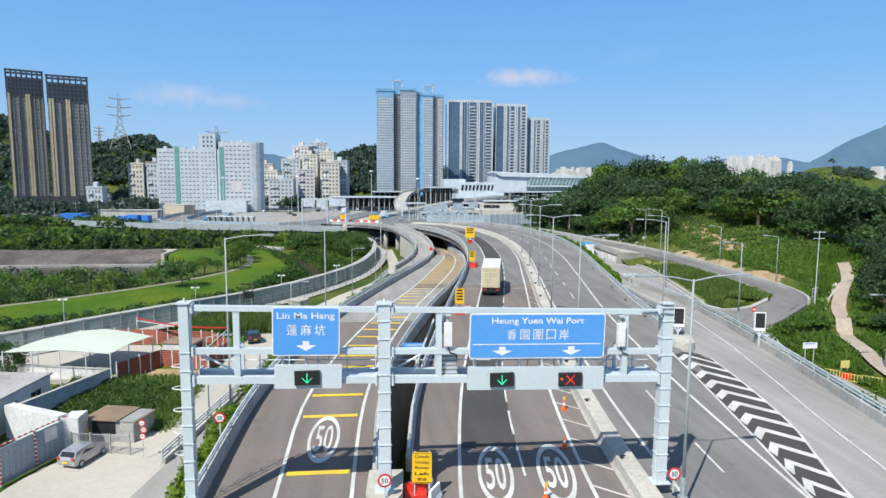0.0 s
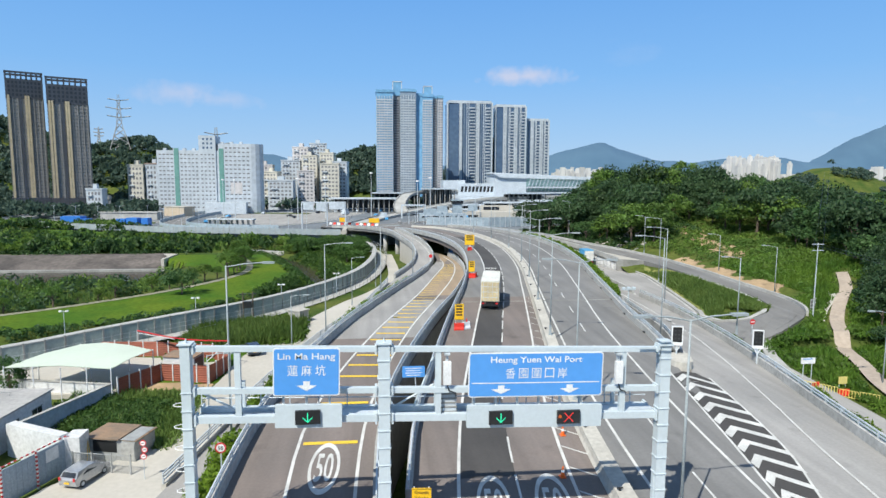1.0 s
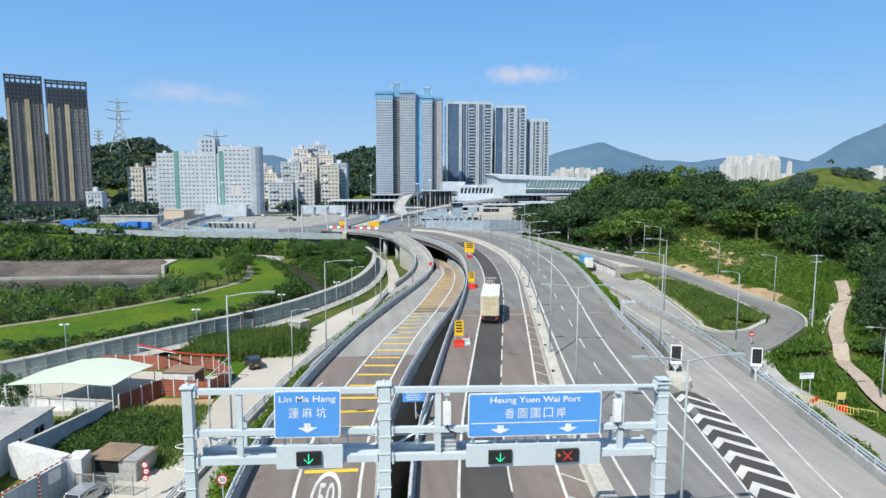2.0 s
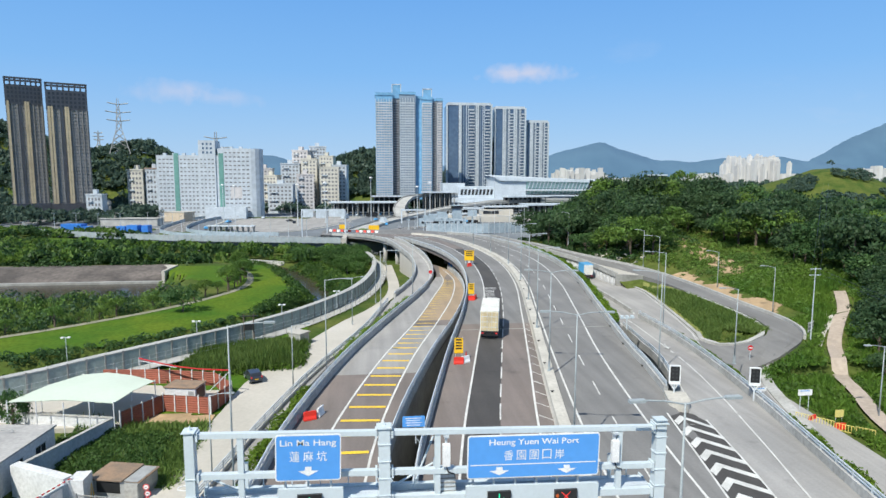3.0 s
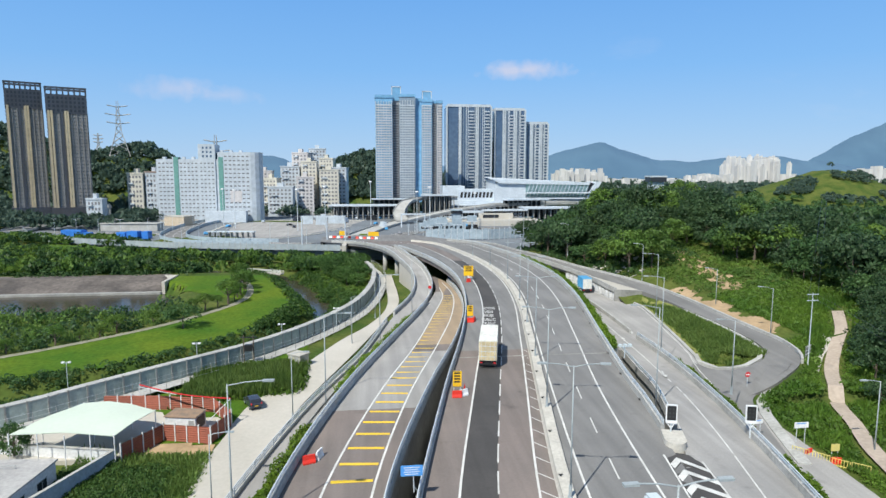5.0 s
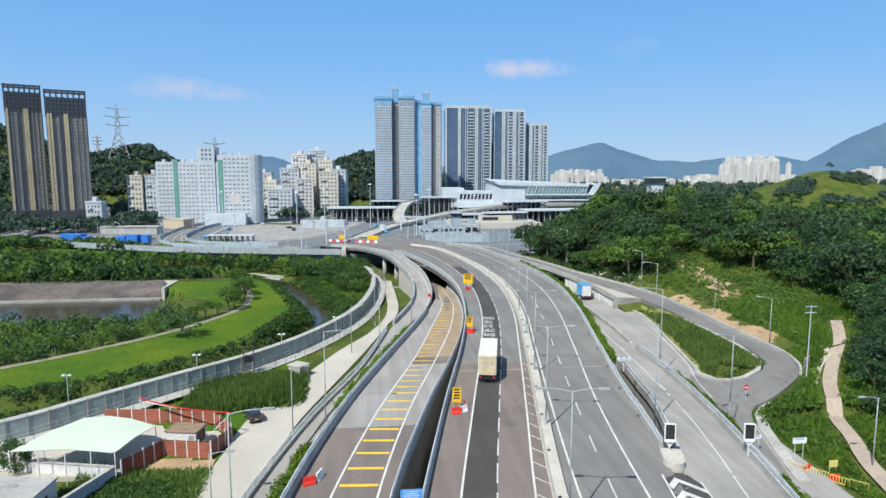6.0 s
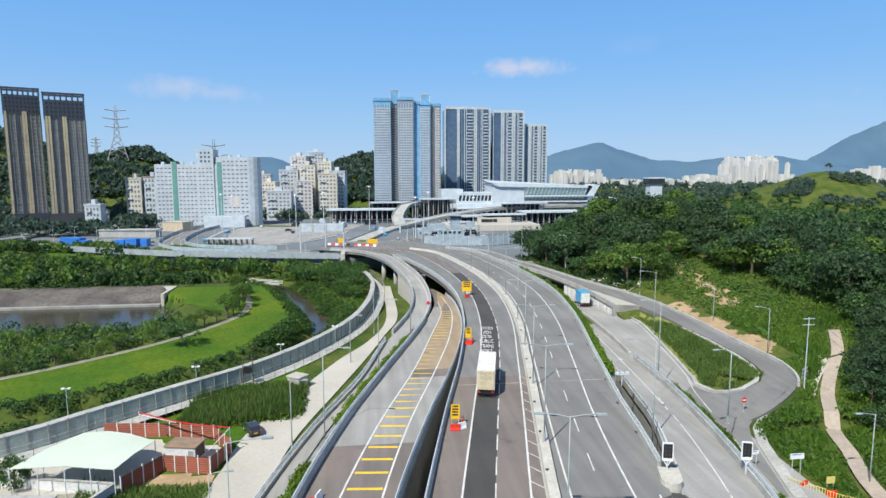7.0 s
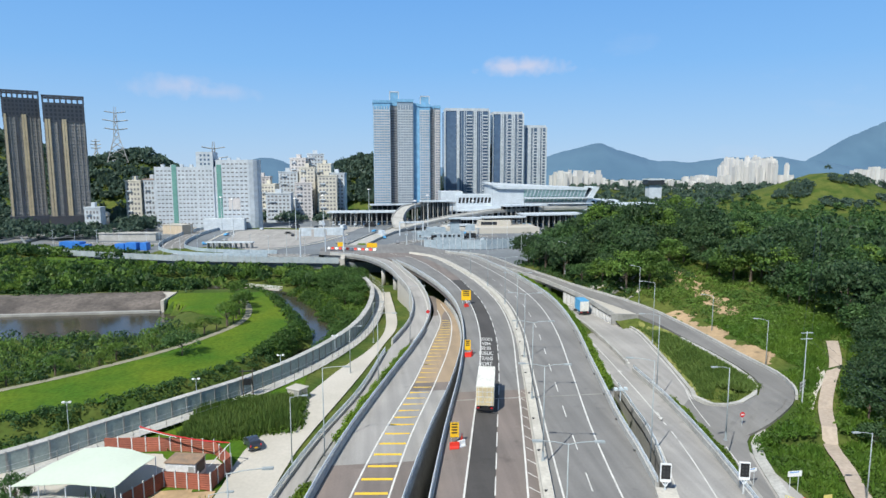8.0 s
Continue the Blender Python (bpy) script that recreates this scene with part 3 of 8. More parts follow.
parapet(loop_wall[:-1] + [p for p in loop_left if p.y > 177], Z_LOOP, 146, 289, -1, "pale concrete parapet of the upper road", 0.9, ())
parapet([p for p in loop_right if p.x > 70 or p.y > 150], Z_LOOP, 90, 289, 1, "pale concrete kerb wall of the loop road", 0.55, ())
parapet(fork_right, Z_FORK, 100, 190, 1, "pale kerb along the grass island", 0.25, (), width=0.6)
setting("median_barrier", Shape().sweep(lift(clip(median, -70, 289), Z_MAIN), [(-0.75, 0.0), (-0.62, 0.25), (-0.55, 0.75), (0.55, 0.75), (0.62, 0.25), (0.75, 0.0)]), KERB, "weathered pale concrete median barrier", category="barrier")

# Concrete nose where the slip road leaves, and the one below the middle gantry leg.
def nose(x, y, z, r, h, turn, label):
    pts = [(-r, 2.4), (-r, 0)] + [(r * math.cos(a), r * 1.2 * math.sin(a)) for a in np.linspace(math.pi, 2 * math.pi, 12)] + [(r, 0), (r, 2.4)]
    e = setting("barrier_nose", Shape().prism(pts, -0.5, h), KERB, label, category="barrier")
    e.matrix_basis = pose(x, y, z, 0, 0, turn)


nose(0.4, 31.0, -0.1, 0.95, 1.15, -4, "rounded concrete nose block below the gantry leg")
nose(31.2, 58.4, -0.05, 1.1, 1.2, -17, "rounded white concrete nose at the fork")


# ---- road markings ----
def stripe(name, points, height, width, material, label, dz=0.012):
    pts = lift(points, height, dz)
    s = Shape().sheet(beside(pts, -width / 2), beside(pts, width / 2))
    return setting(name, s, material, label, category="road marking")


def draped_line(points, surface, width, label, dz=0.02):
    a, b = beside(points, -width / 2), beside(points, width / 2)
    s = Shape().sheet([Vector((p.x, p.y, surface(p.x, p.y) + dz)) for p in a], [Vector((p.x, p.y, surface(p.x, p.y) + dz)) for p in b])
    return setting("edge_line", s, PAINT_WHITE, label, category="road marking")


def dashes(points, height, y0, y1, dash, gap, label, width=0.15):
    pts = clip(points, y0 - 6, y1 + 6)
    s = np.r_[0, np.cumsum([(b - a).length for a, b in zip(pts, pts[1:])])]
    e = thing("lane_line", Matrix(), label, "road marking", "", "structure")
    q = 0.0
    while q + dash < s[-1]:
        p = [Vector([float(np.interp(u, s, [w[k] for w in pts])) for k in range(3)]) for u in np.linspace(q, q + dash, 3)]
        p = lift(p, height, 0.02)
        part("dash", Shape().sheet(beside(p, -width / 2), beside(p, width / 2)), PAINT_WHITE, e)
        q += dash + gap
    return e


# Fresh black asphalt lane, tan and pale stretches.
def overlay(name, left, right, height, y0, y1, material, label, dz=0.006):
    a, b = even(lift(clip(left, y0, y1), height, dz), 40), even(lift(clip(right, y0, y1), height, dz), 40)
    return setting(name, Shape().sheet(a, b), material, label, category="road")


overlay("lane_surface", main_lwhite, main_dash, Z_MAIN, 35.5, 190, ASPHALT_NEW, "strip of fresh black asphalt in the goods lane")
overlay("lane_surface", main_left, main_lwhite, Z_MAIN, 90, 270, ASPHALT_GREY, "grey asphalt shoulder on the viaduct")
overlay("lane_surface", main_dash, median, Z_MAIN, 88.5, 270, ASPHALT_GREY, "grey asphalt lane on the viaduct", 0.004)
overlay("lane_surface", left_left, left_lwhite, Z_LEFT, 67, 160, ASPHALT_PALE, "pale grey asphalt shoulder")
overlay("lane_surface", left_lwhite, left_right, Z_LEFT, 67, 96, ASPHALT_PALE, "pale grey asphalt lane", 0.004)
overlay("lane_surface", left_lwhite, left_right, Z_LEFT, 96, 186, ASPHALT_TAN, "tan coloured asphalt lane going under the viaduct")
for pts, z, label in ((main_lwhite, Z_MAIN, "left"), (main_rwhite, Z_MAIN, ""), (away_lwhite, Z_MAIN, ""), (away_rwhite, Z_MAIN, ""), (left_lwhite, Z_LEFT, ""), (left_rwhite, Z_LEFT, "")):
    stripe("edge_line", clip(pts, -70, 288), z, 0.22, PAINT_WHITE, "solid white painted edge line")
draped_line(clip(slip_line, -70, 165), slip_z, 0.18, "solid white painted line on the slip road")
stripe("edge_line", clip(beside(slip_left, 0.5), 58, 168), slip_edge, 0.15, PAINT_WHITE, "white edge line beside the slip road parapet")
stripe("edge_line", clip(beside(ramp_right, -0.5), 100, 256), Z_RAMP, 0.15, PAINT_WHITE, "white edge line of the ramp")
stripe("edge_line", clip(beside(fork_right, -0.4), 90, 190), Z_FORK, 0.15, PAINT_WHITE, "white edge line of the side road")
dashes(main_dash, Z_MAIN, 36.5, 190, 4, 1.7, "dashed white lane line on dark asphalt")
dashes(away_dash, Z_MAIN, 10, 190, 4, 5.6, "dashed white lane line on grey asphalt")
# Expansion joints.
setting("expansion_joint", Shape().box(12.4, 23.4, 88.3, 88.55, 1.25, 1.372, None), CONCRETE_WALL, "grey steel expansion joint across the carriageway", category="joint")
setting("expansion_joint", Shape().box(24.4, 35.6, 88.3, 88.55, 1.25, 1.372, None), CONCRETE_WALL, "grey steel expansion joint across the carriageway", category="joint")

# Yellow transverse bars that close up along the slip road.
bars = thing("yellow_bars", Matrix(), "yellow painted rumble bars across the slip road lane", "road marking", "", "structure")
y, gap = 35.5, 8.2
while y < 152:
    a, b = at_y(left_lwhite, y) + 0.3, at_y(left_rwhite, y) - 0.3
    z = Z_LEFT(y) + 0.014
    t = math.degrees(math.atan((at_y(left_rwhite, y + 2) - at_y(left_rwhite, y - 2)) / 4)) if y > 55 else 2
    w = 0.36 if y < 96 else 0.24
    part("bar", Shape().add([(0, -w, 0), (b - a, -w, 0), (b - a, w * 0.4, 0), (0, w * 0.4, 0)], [(0, 1, 2, 3)]), PAINT_YELLOW, bars, m=pose(a, y, z, 0, 0, -t * 0.5))
    y += gap
    gap = 3.9 if y < 44 else 3.3 if y < 62 else 3.05 if y < 82 else 2.6

# Hatched strip beside the median.
hatch = thing("hatched_strip", Matrix(), "white hatching beside the median", "road marking", "", "structure")
for k in range(26):
    y = 20 + k * 3.1
    a, b = at_y(main_rwhite, y) + 0.15, at_y(median, y - 1.4) - 0.75
    if b - a > 0.5:
        za, zb = Z_MAIN(y) + 0.012, Z_MAIN(y - 1.4) + 0.012
        part("stroke", Shape().add([(a, y - 0.12, za), (b, y - 1.5, zb), (b, y - 1.28, zb), (a, y + 0.1, za)], [(0, 1, 2, 3)]), PAINT_WHITE, hatch)

# Black gore with white chevrons.
gore_l = line([(19.8, 10), (23.8, 30), (26.1, 41), (28.9, 56.3)], 2)
gore_r = line([(21.6, 10), (26, 29.6), (29.7, 40.5), (32.6, 56.5)], 2)
def gore_z(x, y):
    return Z_MAIN(y) if x < at_y(gore_line, y) else slip_z(x, y)


cut = [even(clip(q, 10, 57.5), 60) for q in (gore_l, gore_line, gore_r)]
for a, b in zip(cut, cut[1:]):
    setting("gore_surface", Shape().sheet(*[[Vector((p.x, p.y, gore_z(p.x, p.y) + 0.012)) for p in q] for q in (a, b)]), ASPHALT_NEW, "black painted gore between the roads", category="road")
chev = thing("chevron_marking", Matrix(), "white chevrons painted on black asphalt at the fork", "road marking", "", "structure")
for k in range(15):
    y = 55.6 - k * 2.35
    a, b = at_y(gore_l, y - 1.2) + 0.1, at_y(gore_r, y - 2.0) - 0.1
    c = a + (b - a) * 0.36
    part("chevron", Shape().add([(px_, py_, gore_z(px_, py_) + 0.035) for px_, py_ in ((a, y - 2.1), (c, y - 0.9), (b, y - 2.9), (b, y - 2.0), (c, y), (a, y - 1.2))], [(0, 1, 4, 5), (1, 2, 3, 4)]), PAINT_WHITE, chev)
draped_line(clip(gore_r, 10, 57), gore_z, 0.18, "white line round the gore", 0.03)
draped_line(clip(gore_l, 10, 57), gore_z, 0.18, "white line round the gore", 0.03)


# ---- writing ----
def writing(text, width, height, depth=0.01):
    """The mesh data of a text in the built-in font, centred, stretched to a width and height, facing up."""
    cu = bpy.data.curves.new("text", "FONT")
    cu.body, cu.align_x, cu.align_y, cu.resolution_u = text, "CENTER", "CENTER", 3
    cu.offset = 0.012 if text.isascii() else 0.0
    ob = new("text", cu)
    me = bpy.data.meshes.new_from_object(ob.evaluated_get(bpy.context.evaluated_depsgraph_get()))
    bpy.data.objects.remove(ob)
    co = np.array([v.co for v in me.vertices])
    s = Shape()
    lo, hi = co.min(0), co.max(0)
    co = (co - (lo + hi) / 2) * [width / max(1e-6, hi[0] - lo[0]), height / max(1e-6, hi[1] - lo[1]), 0]
    s.v, s.f = [tuple(p) for p in co], [tuple(p.vertices) for p in me.polygons]
    bpy.data.meshes.remove(me)
    return s


def ring(r0, r1, stretch, sides=40):
    s = Shape()
    pts = [(r * math.cos(2 * math.pi * k / sides), stretch * r * math.sin(2 * math.pi * k / sides), 0) for r in (r0, r1) for k in range(sides)]
    return s.add(pts, [(k, k + sides, (k + 1) % sides + sides, (k + 1) % sides) for k in range(sides)])


def laid(shape, m, height):
    """A flat shape laid on a road: moved in plan, then dropped on its surface."""
    s = Shape()
    s.f = shape.f
    for v in shape.v:
        p = m @ Vector(v)
        s.v.append((p.x, p.y, height(p.y) + 0.03))
    return s


for x, y, w, t, hf in ((-3.4, 40.0, 1.0, -1, Z_LEFT), (7.0, 34.4, 1.02, -7, Z_MAIN), (10.6, 34.2, 1.06, -9, Z_MAIN)):
    e = thing("speed_roundel", Matrix(), "white painted 50 in an oval on the road", "road marking", "painted speed limits", "structure")
    part("oval", laid(ring(0.83 * w, 1.03 * w, 3.4), pose(x, y, 0, 0, 0, t), hf), PAINT_WHITE, e)
    part("numerals", laid(writing("50", 1.15 * w, 3.9), pose(x, y, 0, 0, 0, t), hf), PAINT_WHITE, e)

lane_turn = -math.degrees(math.atan2(at_y(main_dash, 121) - at_y(main_dash, 98), 23))
e = thing("lane_writing", Matrix(), "white lane lettering on black asphalt", "road marking", "", "structure")
for k, (text, w, h) in enumerate((("GOODS", 2.5, 2.2), ("VEH", 1.7, 2.2), ("貨車", 2.0, 2.6), ("PUBLIC", 2.6, 2.2), ("TRANS", 2.5, 2.2), ("PORT", 2.1, 2.2), ("公共", 2.1, 2.8), ("交通", 2.1, 2.8))):
    part("word", laid(writing(text, w, h), pose(21.1, 109.2, 0, 0, 0, lane_turn) @ pose(0, 11.2 - k * 3.15, 0), Z_MAIN), PAINT_WHITE, e)


# ---- signs ----
SIGN_BLUE = mat("sign_blue", (0.08, 0.3, 0.72), 0.35, (0.09, 0.315, 0.735), 0.3, 3.0, grain_by=0.03)
SIGN_WHITE = mat("sign_white", (0.82, 0.83, 0.84), 0.35)
SIGN_RED = mat("sign_red", (0.6, 0.03, 0.035), 0.4)
SIGN_YELLOW = mat("sign_yellow", (0.82, 0.5, 0.01), 0.45, (0.76, 0.44, 0.02), 0.8)
BARRIER_YELLOW = mat("faded_yellow", (0.72, 0.6, 0.16), 0.5, (0.62, 0.54, 0.2), 0.8)
RED_PLASTIC = mat("red_plastic", (0.72, 0.03, 0.015), 0.4, (0.62, 0.04, 0.025), 0.9)
ORANGE = mat("orange_plastic", (0.85, 0.16, 0.02), 0.45)
GREEN_LAMP = mat("green_led", (0.02, 0.5, 0.25), 0.4, glow=(0.03, 0.8, 0.4, 0.7))
RED_LAMP = mat("red_led", (0.5, 0.02, 0.02), 0.4, glow=(0.9, 0.05, 0.04, 0.6))
AMBER_LAMP = mat("amber_lens", (0.6, 0.12, 0.02), 0.4)
TYRE = mat("dark_lens", (0.05, 0.052, 0.055), 0.3)


def plate(w, h, r=0.08, depth=0.06):
    """A rounded plate that faces -y, centred."""
    out = []
    for cx, cz, a0 in ((w / 2 - r, h / 2 - r, 0), (-w / 2 + r, h / 2 - r, 90), (-w / 2 + r, -h / 2 + r, 180), (w / 2 - r, -h / 2 + r, 270)):
        out += [(cx + r * math.cos(radians(a0 + 30 * k)), cz + r * math.sin(radians(a0 + 30 * k))) for k in range(4)]
    n = len(out)
    s = Shape()
    return s.add([(x, 0, z) for x, z in out] + [(x, depth, z) for x, z in out], [tuple(range(n)), tuple(range(2 * n - 1, n - 1, -1))] + [(k, n + k, n + (k + 1) % n, (k + 1) % n) for k in range(n)])


def words(text, w, h, material, parent, x, z, y=-0.012, name="lettering"):
    return part(name, writing(text, w, h), material, parent, m=pose(x, y, z, 90, 0, 0))


def down_arrow(parent, x, z, w, h, y=-0.012):
    s = Shape().add([(-w * 0.16, 0, h * 0.5), (w * 0.16, 0, h * 0.5), (w * 0.16, 0, 0.1 * h), (w * 0.5, 0, 0.05 * h), (0, 0, -h * 0.5), (-w * 0.5, 0, 0.05 * h), (-w * 0.16, 0, 0.1 * h)], [(0, 6, 2, 1), (5, 4, 6), (6, 4, 2), (2, 4, 3)])
    return part("arrow", s, SIGN_WHITE, parent, m=pose(x, y, z))


def sag(x):
    """The gantry falls a little towards the median."""
    return -0.027 * (x - 0.4)


gantry = thing("sign_gantry", pose(0, 31.2, 0), "pale blue steel sign gantry spanning both carriageways", "gantry")
for x, foot, top, w in ((-9.3, -1.3, 11.15, 0.46), (0.45, 1.0, 10.95, 0.6), (15.55, 0.7, 10.5, 0.56)):
    col = part("column", Shape().box(x - w / 2, x + w / 2, -0.28, 0.28, foot, top).box(x - w / 2 - 0.22, x + w / 2 + 0.22, -0.45, 0.45, foot, foot + 0.06), GANTRY_PAINT, gantry)
    rib = mesh_of("rib", Shape().box(-w / 2 - 0.045, w / 2 + 0.045, -0.32, 0.32, 0, 0.05), GANTRY_PAINT)
    for k in range(11):
        part("rib", rib, GANTRY_PAINT, col, m=pose(x, 0, foot + 0.7 + k * 0.93))
    part("cap", Shape().box(x - w / 2 - 0.1, x + w / 2 + 0.1, -0.36, 0.36, top, top + 0.07).tube([(x, 0, top), (x, 0, top + 0.28)], 0.1, 8, 0.03), GANTRY_PAINT, col)
    for k in (-1, 1):
        part("stiffener", Shape().box(x + k * (w / 2 + 0.02) - 0.02, x + k * (w / 2 + 0.02) + 0.02, -0.1, 0.1, foot, foot + 2.6), GANTRY_PAINT, col)
for x0, x1 in ((-9.05, 0.15), (0.75, 15.28)):
    for z, h, ys in ((10.66, 0.26, (0.0,)), (8.5, 0.28, (0.0,)), (7.02, 0.36, (0.0, 1.25))):
        for yy in ys:
            c = (x0 + x1) / 2
            part("chord", Shape().box(-(x1 - x0) / 2, (x1 - x0) / 2, yy - 0.16, yy + 0.16, -h / 2, h / 2), GANTRY_PAINT, gantry, m=pose(c, 0, z + sag(c), 0, 1.55, 0))
            for x in (x0 + 0.12, x1 - 0.12):
                part("flange", Shape().box(x - 0.05, x + 0.05, yy - 0.27, yy + 0.27, z + sag(x) - h / 2 - 0.1, z + sag(x) + h / 2 + 0.1), GANTRY_PAINT, gantry)
for x in (-6.85, 3.25, 13.25):
    part("upright", Shape().box(x - 0.15, x + 0.15, -0.12, 0.12, 6.85 + sag(x), 10.7 + sag(x)), GANTRY_PAINT, gantry)
    part("upright", Shape().box(x - 0.09, x + 0.09, 1.15, 1.33, 6.85 + sag(x), 8.6 + sag(x)), GANTRY_PAINT, gantry)
for x0, x1 in ((-9.0, 0.1), (0.8, 15.2)):
    c = (x0 + x1) / 2
    part("walkway", Shape().box(x0, x1, 0.2, 1.15, 6.98, 7.04), STEEL, gantry, m=pose(0, 0, sag(c)))
    for z in (7.65, 8.05):
        part("handrail", Shape().tube([(x0, 1.3, z + sag(x0)), (x1, 1.3, z + sag(x1))], 0.03, 6), STEEL, gantry)
    for k in range(int((x1 - x0) / 1.5) + 1):
        x = x0 + k * 1.5
        part("baluster", Shape().box(x - 0.025, x + 0.025, 1.27, 1.33, 7.0 + sag(x), 8.08 + sag(x)), STEEL, gantry)
for a, b in (((-9.0, 8.4), (-6.9, 7.2)), ((0.9, 7.2), (3.1, 8.4)), ((2.0, 7.1), (3.1, 9.9))):
    part("brace", Shape().tube([(a[0], 0.9, a[1]), (b[0], 0.9, b[1])], 0.06, 6), GANTRY_PAINT, gantry)
# Cameras and a control box on the gantry.
for x, z in ((3.7, 9.35), (12.95, 9.1)):
    cam_box = part("equipment_box", Shape().box(x - 0.2, x + 0.2, -0.35, -0.1, z - 0.6, z + 0.6), SIGN_WHITE, gantry, "white detector box")
    part("bracket", Shape().box(x - 0.06, x + 0.06, -0.14, 0.05, z + 0.5, z + 1.0).box(x - 0.14, x + 0.14, -0.3, 0.1, z + 0.95, z + 1.05), STEEL, cam_box)
    part("cable", Shape().tube([(x, -0.2, z - 0.6), (x + 0.1, -0.25, z - 0.95), (x + 0.45, -0.15, z - 1.1), (x + 0.5, 0, z - 1.35)], 0.035, 6), BLACK, cam_box)
cage = part("control_cabinet", Shape().box(3.45, 4.25, 0.2, 1.0, 6.95, 8.2), STEEL, gantry, "grey meshed control cabinet")
for k in range(5):
    part("louvre", Shape().box(3.43, 4.27, 0.17, 0.22, 7.08 + k * 0.24, 7.16 + k * 0.24), CONCRETE_WALL, cage)
ladder = part("ladder", Shape().tube([(-9.75, 0.5, -1.2), (-9.75, 0.5, 8.6)], 0.03, 6).tube([(-9.75, 0.95, -1.2), (-9.75, 0.95, 8.6)], 0.03, 6), SIGN_WHITE, gantry, "white caged ladder")
for k in range(5):
    z = 3.2 + k * 1.15
    part("hoop", Shape().tube([(-9.75 - 0.5 * math.sin(a), 0.72 - 0.3 * math.cos(a), z) for a in np.linspace(0, math.pi, 7)], 0.025, 5), SIGN_WHITE, ladder)


def lane_signal(x, z, kind):
    box = part("lane_signal", Shape().box(x - 0.62, x + 0.62, -0.56, -0.42, z - 0.36, z + 0.36), BLACK, gantry, "black lane signal with a lit " + kind)
    if kind == "green arrow":
        s = Shape().box(x - 0.025, x + 0.025, -0.575, -0.56, z - 0.2, z + 0.25)
        for k in (-1, 1):
            s.add([(x, -0.575, z - 0.27), (x + k * 0.24, -0.575, z - 0.02), (x + k * 0.24, -0.575, z + 0.04), (x, -0.575, z - 0.2)], [(0, 1, 2, 3)])
        part("arrow", s, GREEN_LAMP, box)
    else:
        s = Shape()
        for k in (-1, 1):
            s.add([(x - 0.24 * k - 0.03, -0.575, z - 0.25), (x - 0.24 * k + 0.03, -0.575, z - 0.25), (x + 0.24 * k + 0.03, -0.575 - 0.002 * k, z + 0.25), (x + 0.24 * k - 0.03, -0.575 - 0.002 * k, z + 0.25)], [(0, 1, 2, 3)])
        part("cross", s, RED_LAMP, box)
        part("lens", Shape().disc(x - 0.47, -0.575, z + 0.05, 0.09, 0.01, 12), AMBER_LAMP, box)


for x0, x1, z0, z1 in ((-5.02, -1.7, 6.78, 7.98), (4.72, 12.0, 6.35, 7.55)):
    c, cz = (x0 + x1) / 2, (z0 + z1) / 2
    part("signal_housing", plate(x1 - x0, z1 - z0, 0.05, 0.2), GANTRY_PAINT, gantry, m=pose(c, -0.42, cz + (sag(c) if c > 0 else 0) * 0.1, 0, 1.5, 0))
    for k in np.arange(x0 + 0.4, x1, 1.15):
        part("hanger", Shape().box(k - 0.05, k + 0.05, -0.3, -0.12, z1 - 0.1, z1 + 0.45), STEEL, gantry)
lane_signal(-3.4, 7.36, "green arrow")
lane_signal(6.5, 6.95, "green arrow")
lane_signal(10.15, 6.85, "red cross")
s1 = part("direction_sign", plate(3.28, 2.45, 0.12), SIGN_WHITE, gantry, "blue direction sign with white border", m=pose(-3.4, -0.62, 9.75, 0, 1.2, 0))
part("sign_face", plate(3.16, 2.33, 0.1, 0.01), SIGN_BLUE, s1, m=pose(0, -0.012, 0))
words("Lin Ma Hang", 2.8, 0.42, SIGN_WHITE, s1, 0, 0.75, -0.02)
for k, char in enumerate("蓮麻坑"):
    words(char, 0.5, 0.55, SIGN_WHITE, s1, 0.68 * (k - 1), 0.08, -0.02, "character")
down_arrow(s1, 0, -0.72, 1.0, 0.5, -0.02)
s2 = part("direction_sign", plate(7.15, 2.36, 0.14), SIGN_WHITE, gantry, "wide blue direction sign with white border", m=pose(8.33, -0.62, 9.25, 0, 1.0, 0))
part("sign_face", plate(7.03, 2.24, 0.12, 0.01), SIGN_BLUE, s2, m=pose(0, -0.012, 0))
words("Heung Yuen Wai Port", 4.85, 0.42, SIGN_WHITE, s2, 0, 0.76, -0.02)
for k, char in enumerate("香園圍口岸"):
    words(char, 0.5, 0.54, SIGN_WHITE, s2, 0.69 * (k - 2), 0.08, -0.02, "character")
part("rule", Shape().box(-3.4, 3.4, -0.022, -0.013, -0.45, -0.4), SIGN_WHITE, s2)
for x in (-1.85, 1.8):
    down_arrow(s2, x, -0.78, 1.05, 0.46, -0.02)
for s, w in ((s1, 2.6), (s2, 6.4)):
    for k in (-1, 1):
        part("strut", Shape().box(k * w / 2.6 - 0.06, k * w / 2.6 + 0.06, 0.07, 0.62, -0.15, 0.15), STEEL, s)


def speed_sign(x, y, z, h, label):
    e = thing("speed_limit_sign", pose(x, y, z), label, "traffic sign", "speed limit signs")
    part("post", Shape().tube([(0, 0.06, 0), (0, 0.06, h)], 0.045, 8), STEEL, e)
    part("rim", Shape().disc(0, 0, h, 0.36, 0.03), SIGN_RED, e)
    part("face", Shape().disc(0, -0.012, h, 0.265, 0.01), SIGN_WHITE, e)
    words("50", 0.34, 0.27, BLACK, e, 0, h, -0.02, "numerals")


speed_sign(-10.0, 39.9, -0.8, 2.7, "round red and white 50 sign beside the hedge")
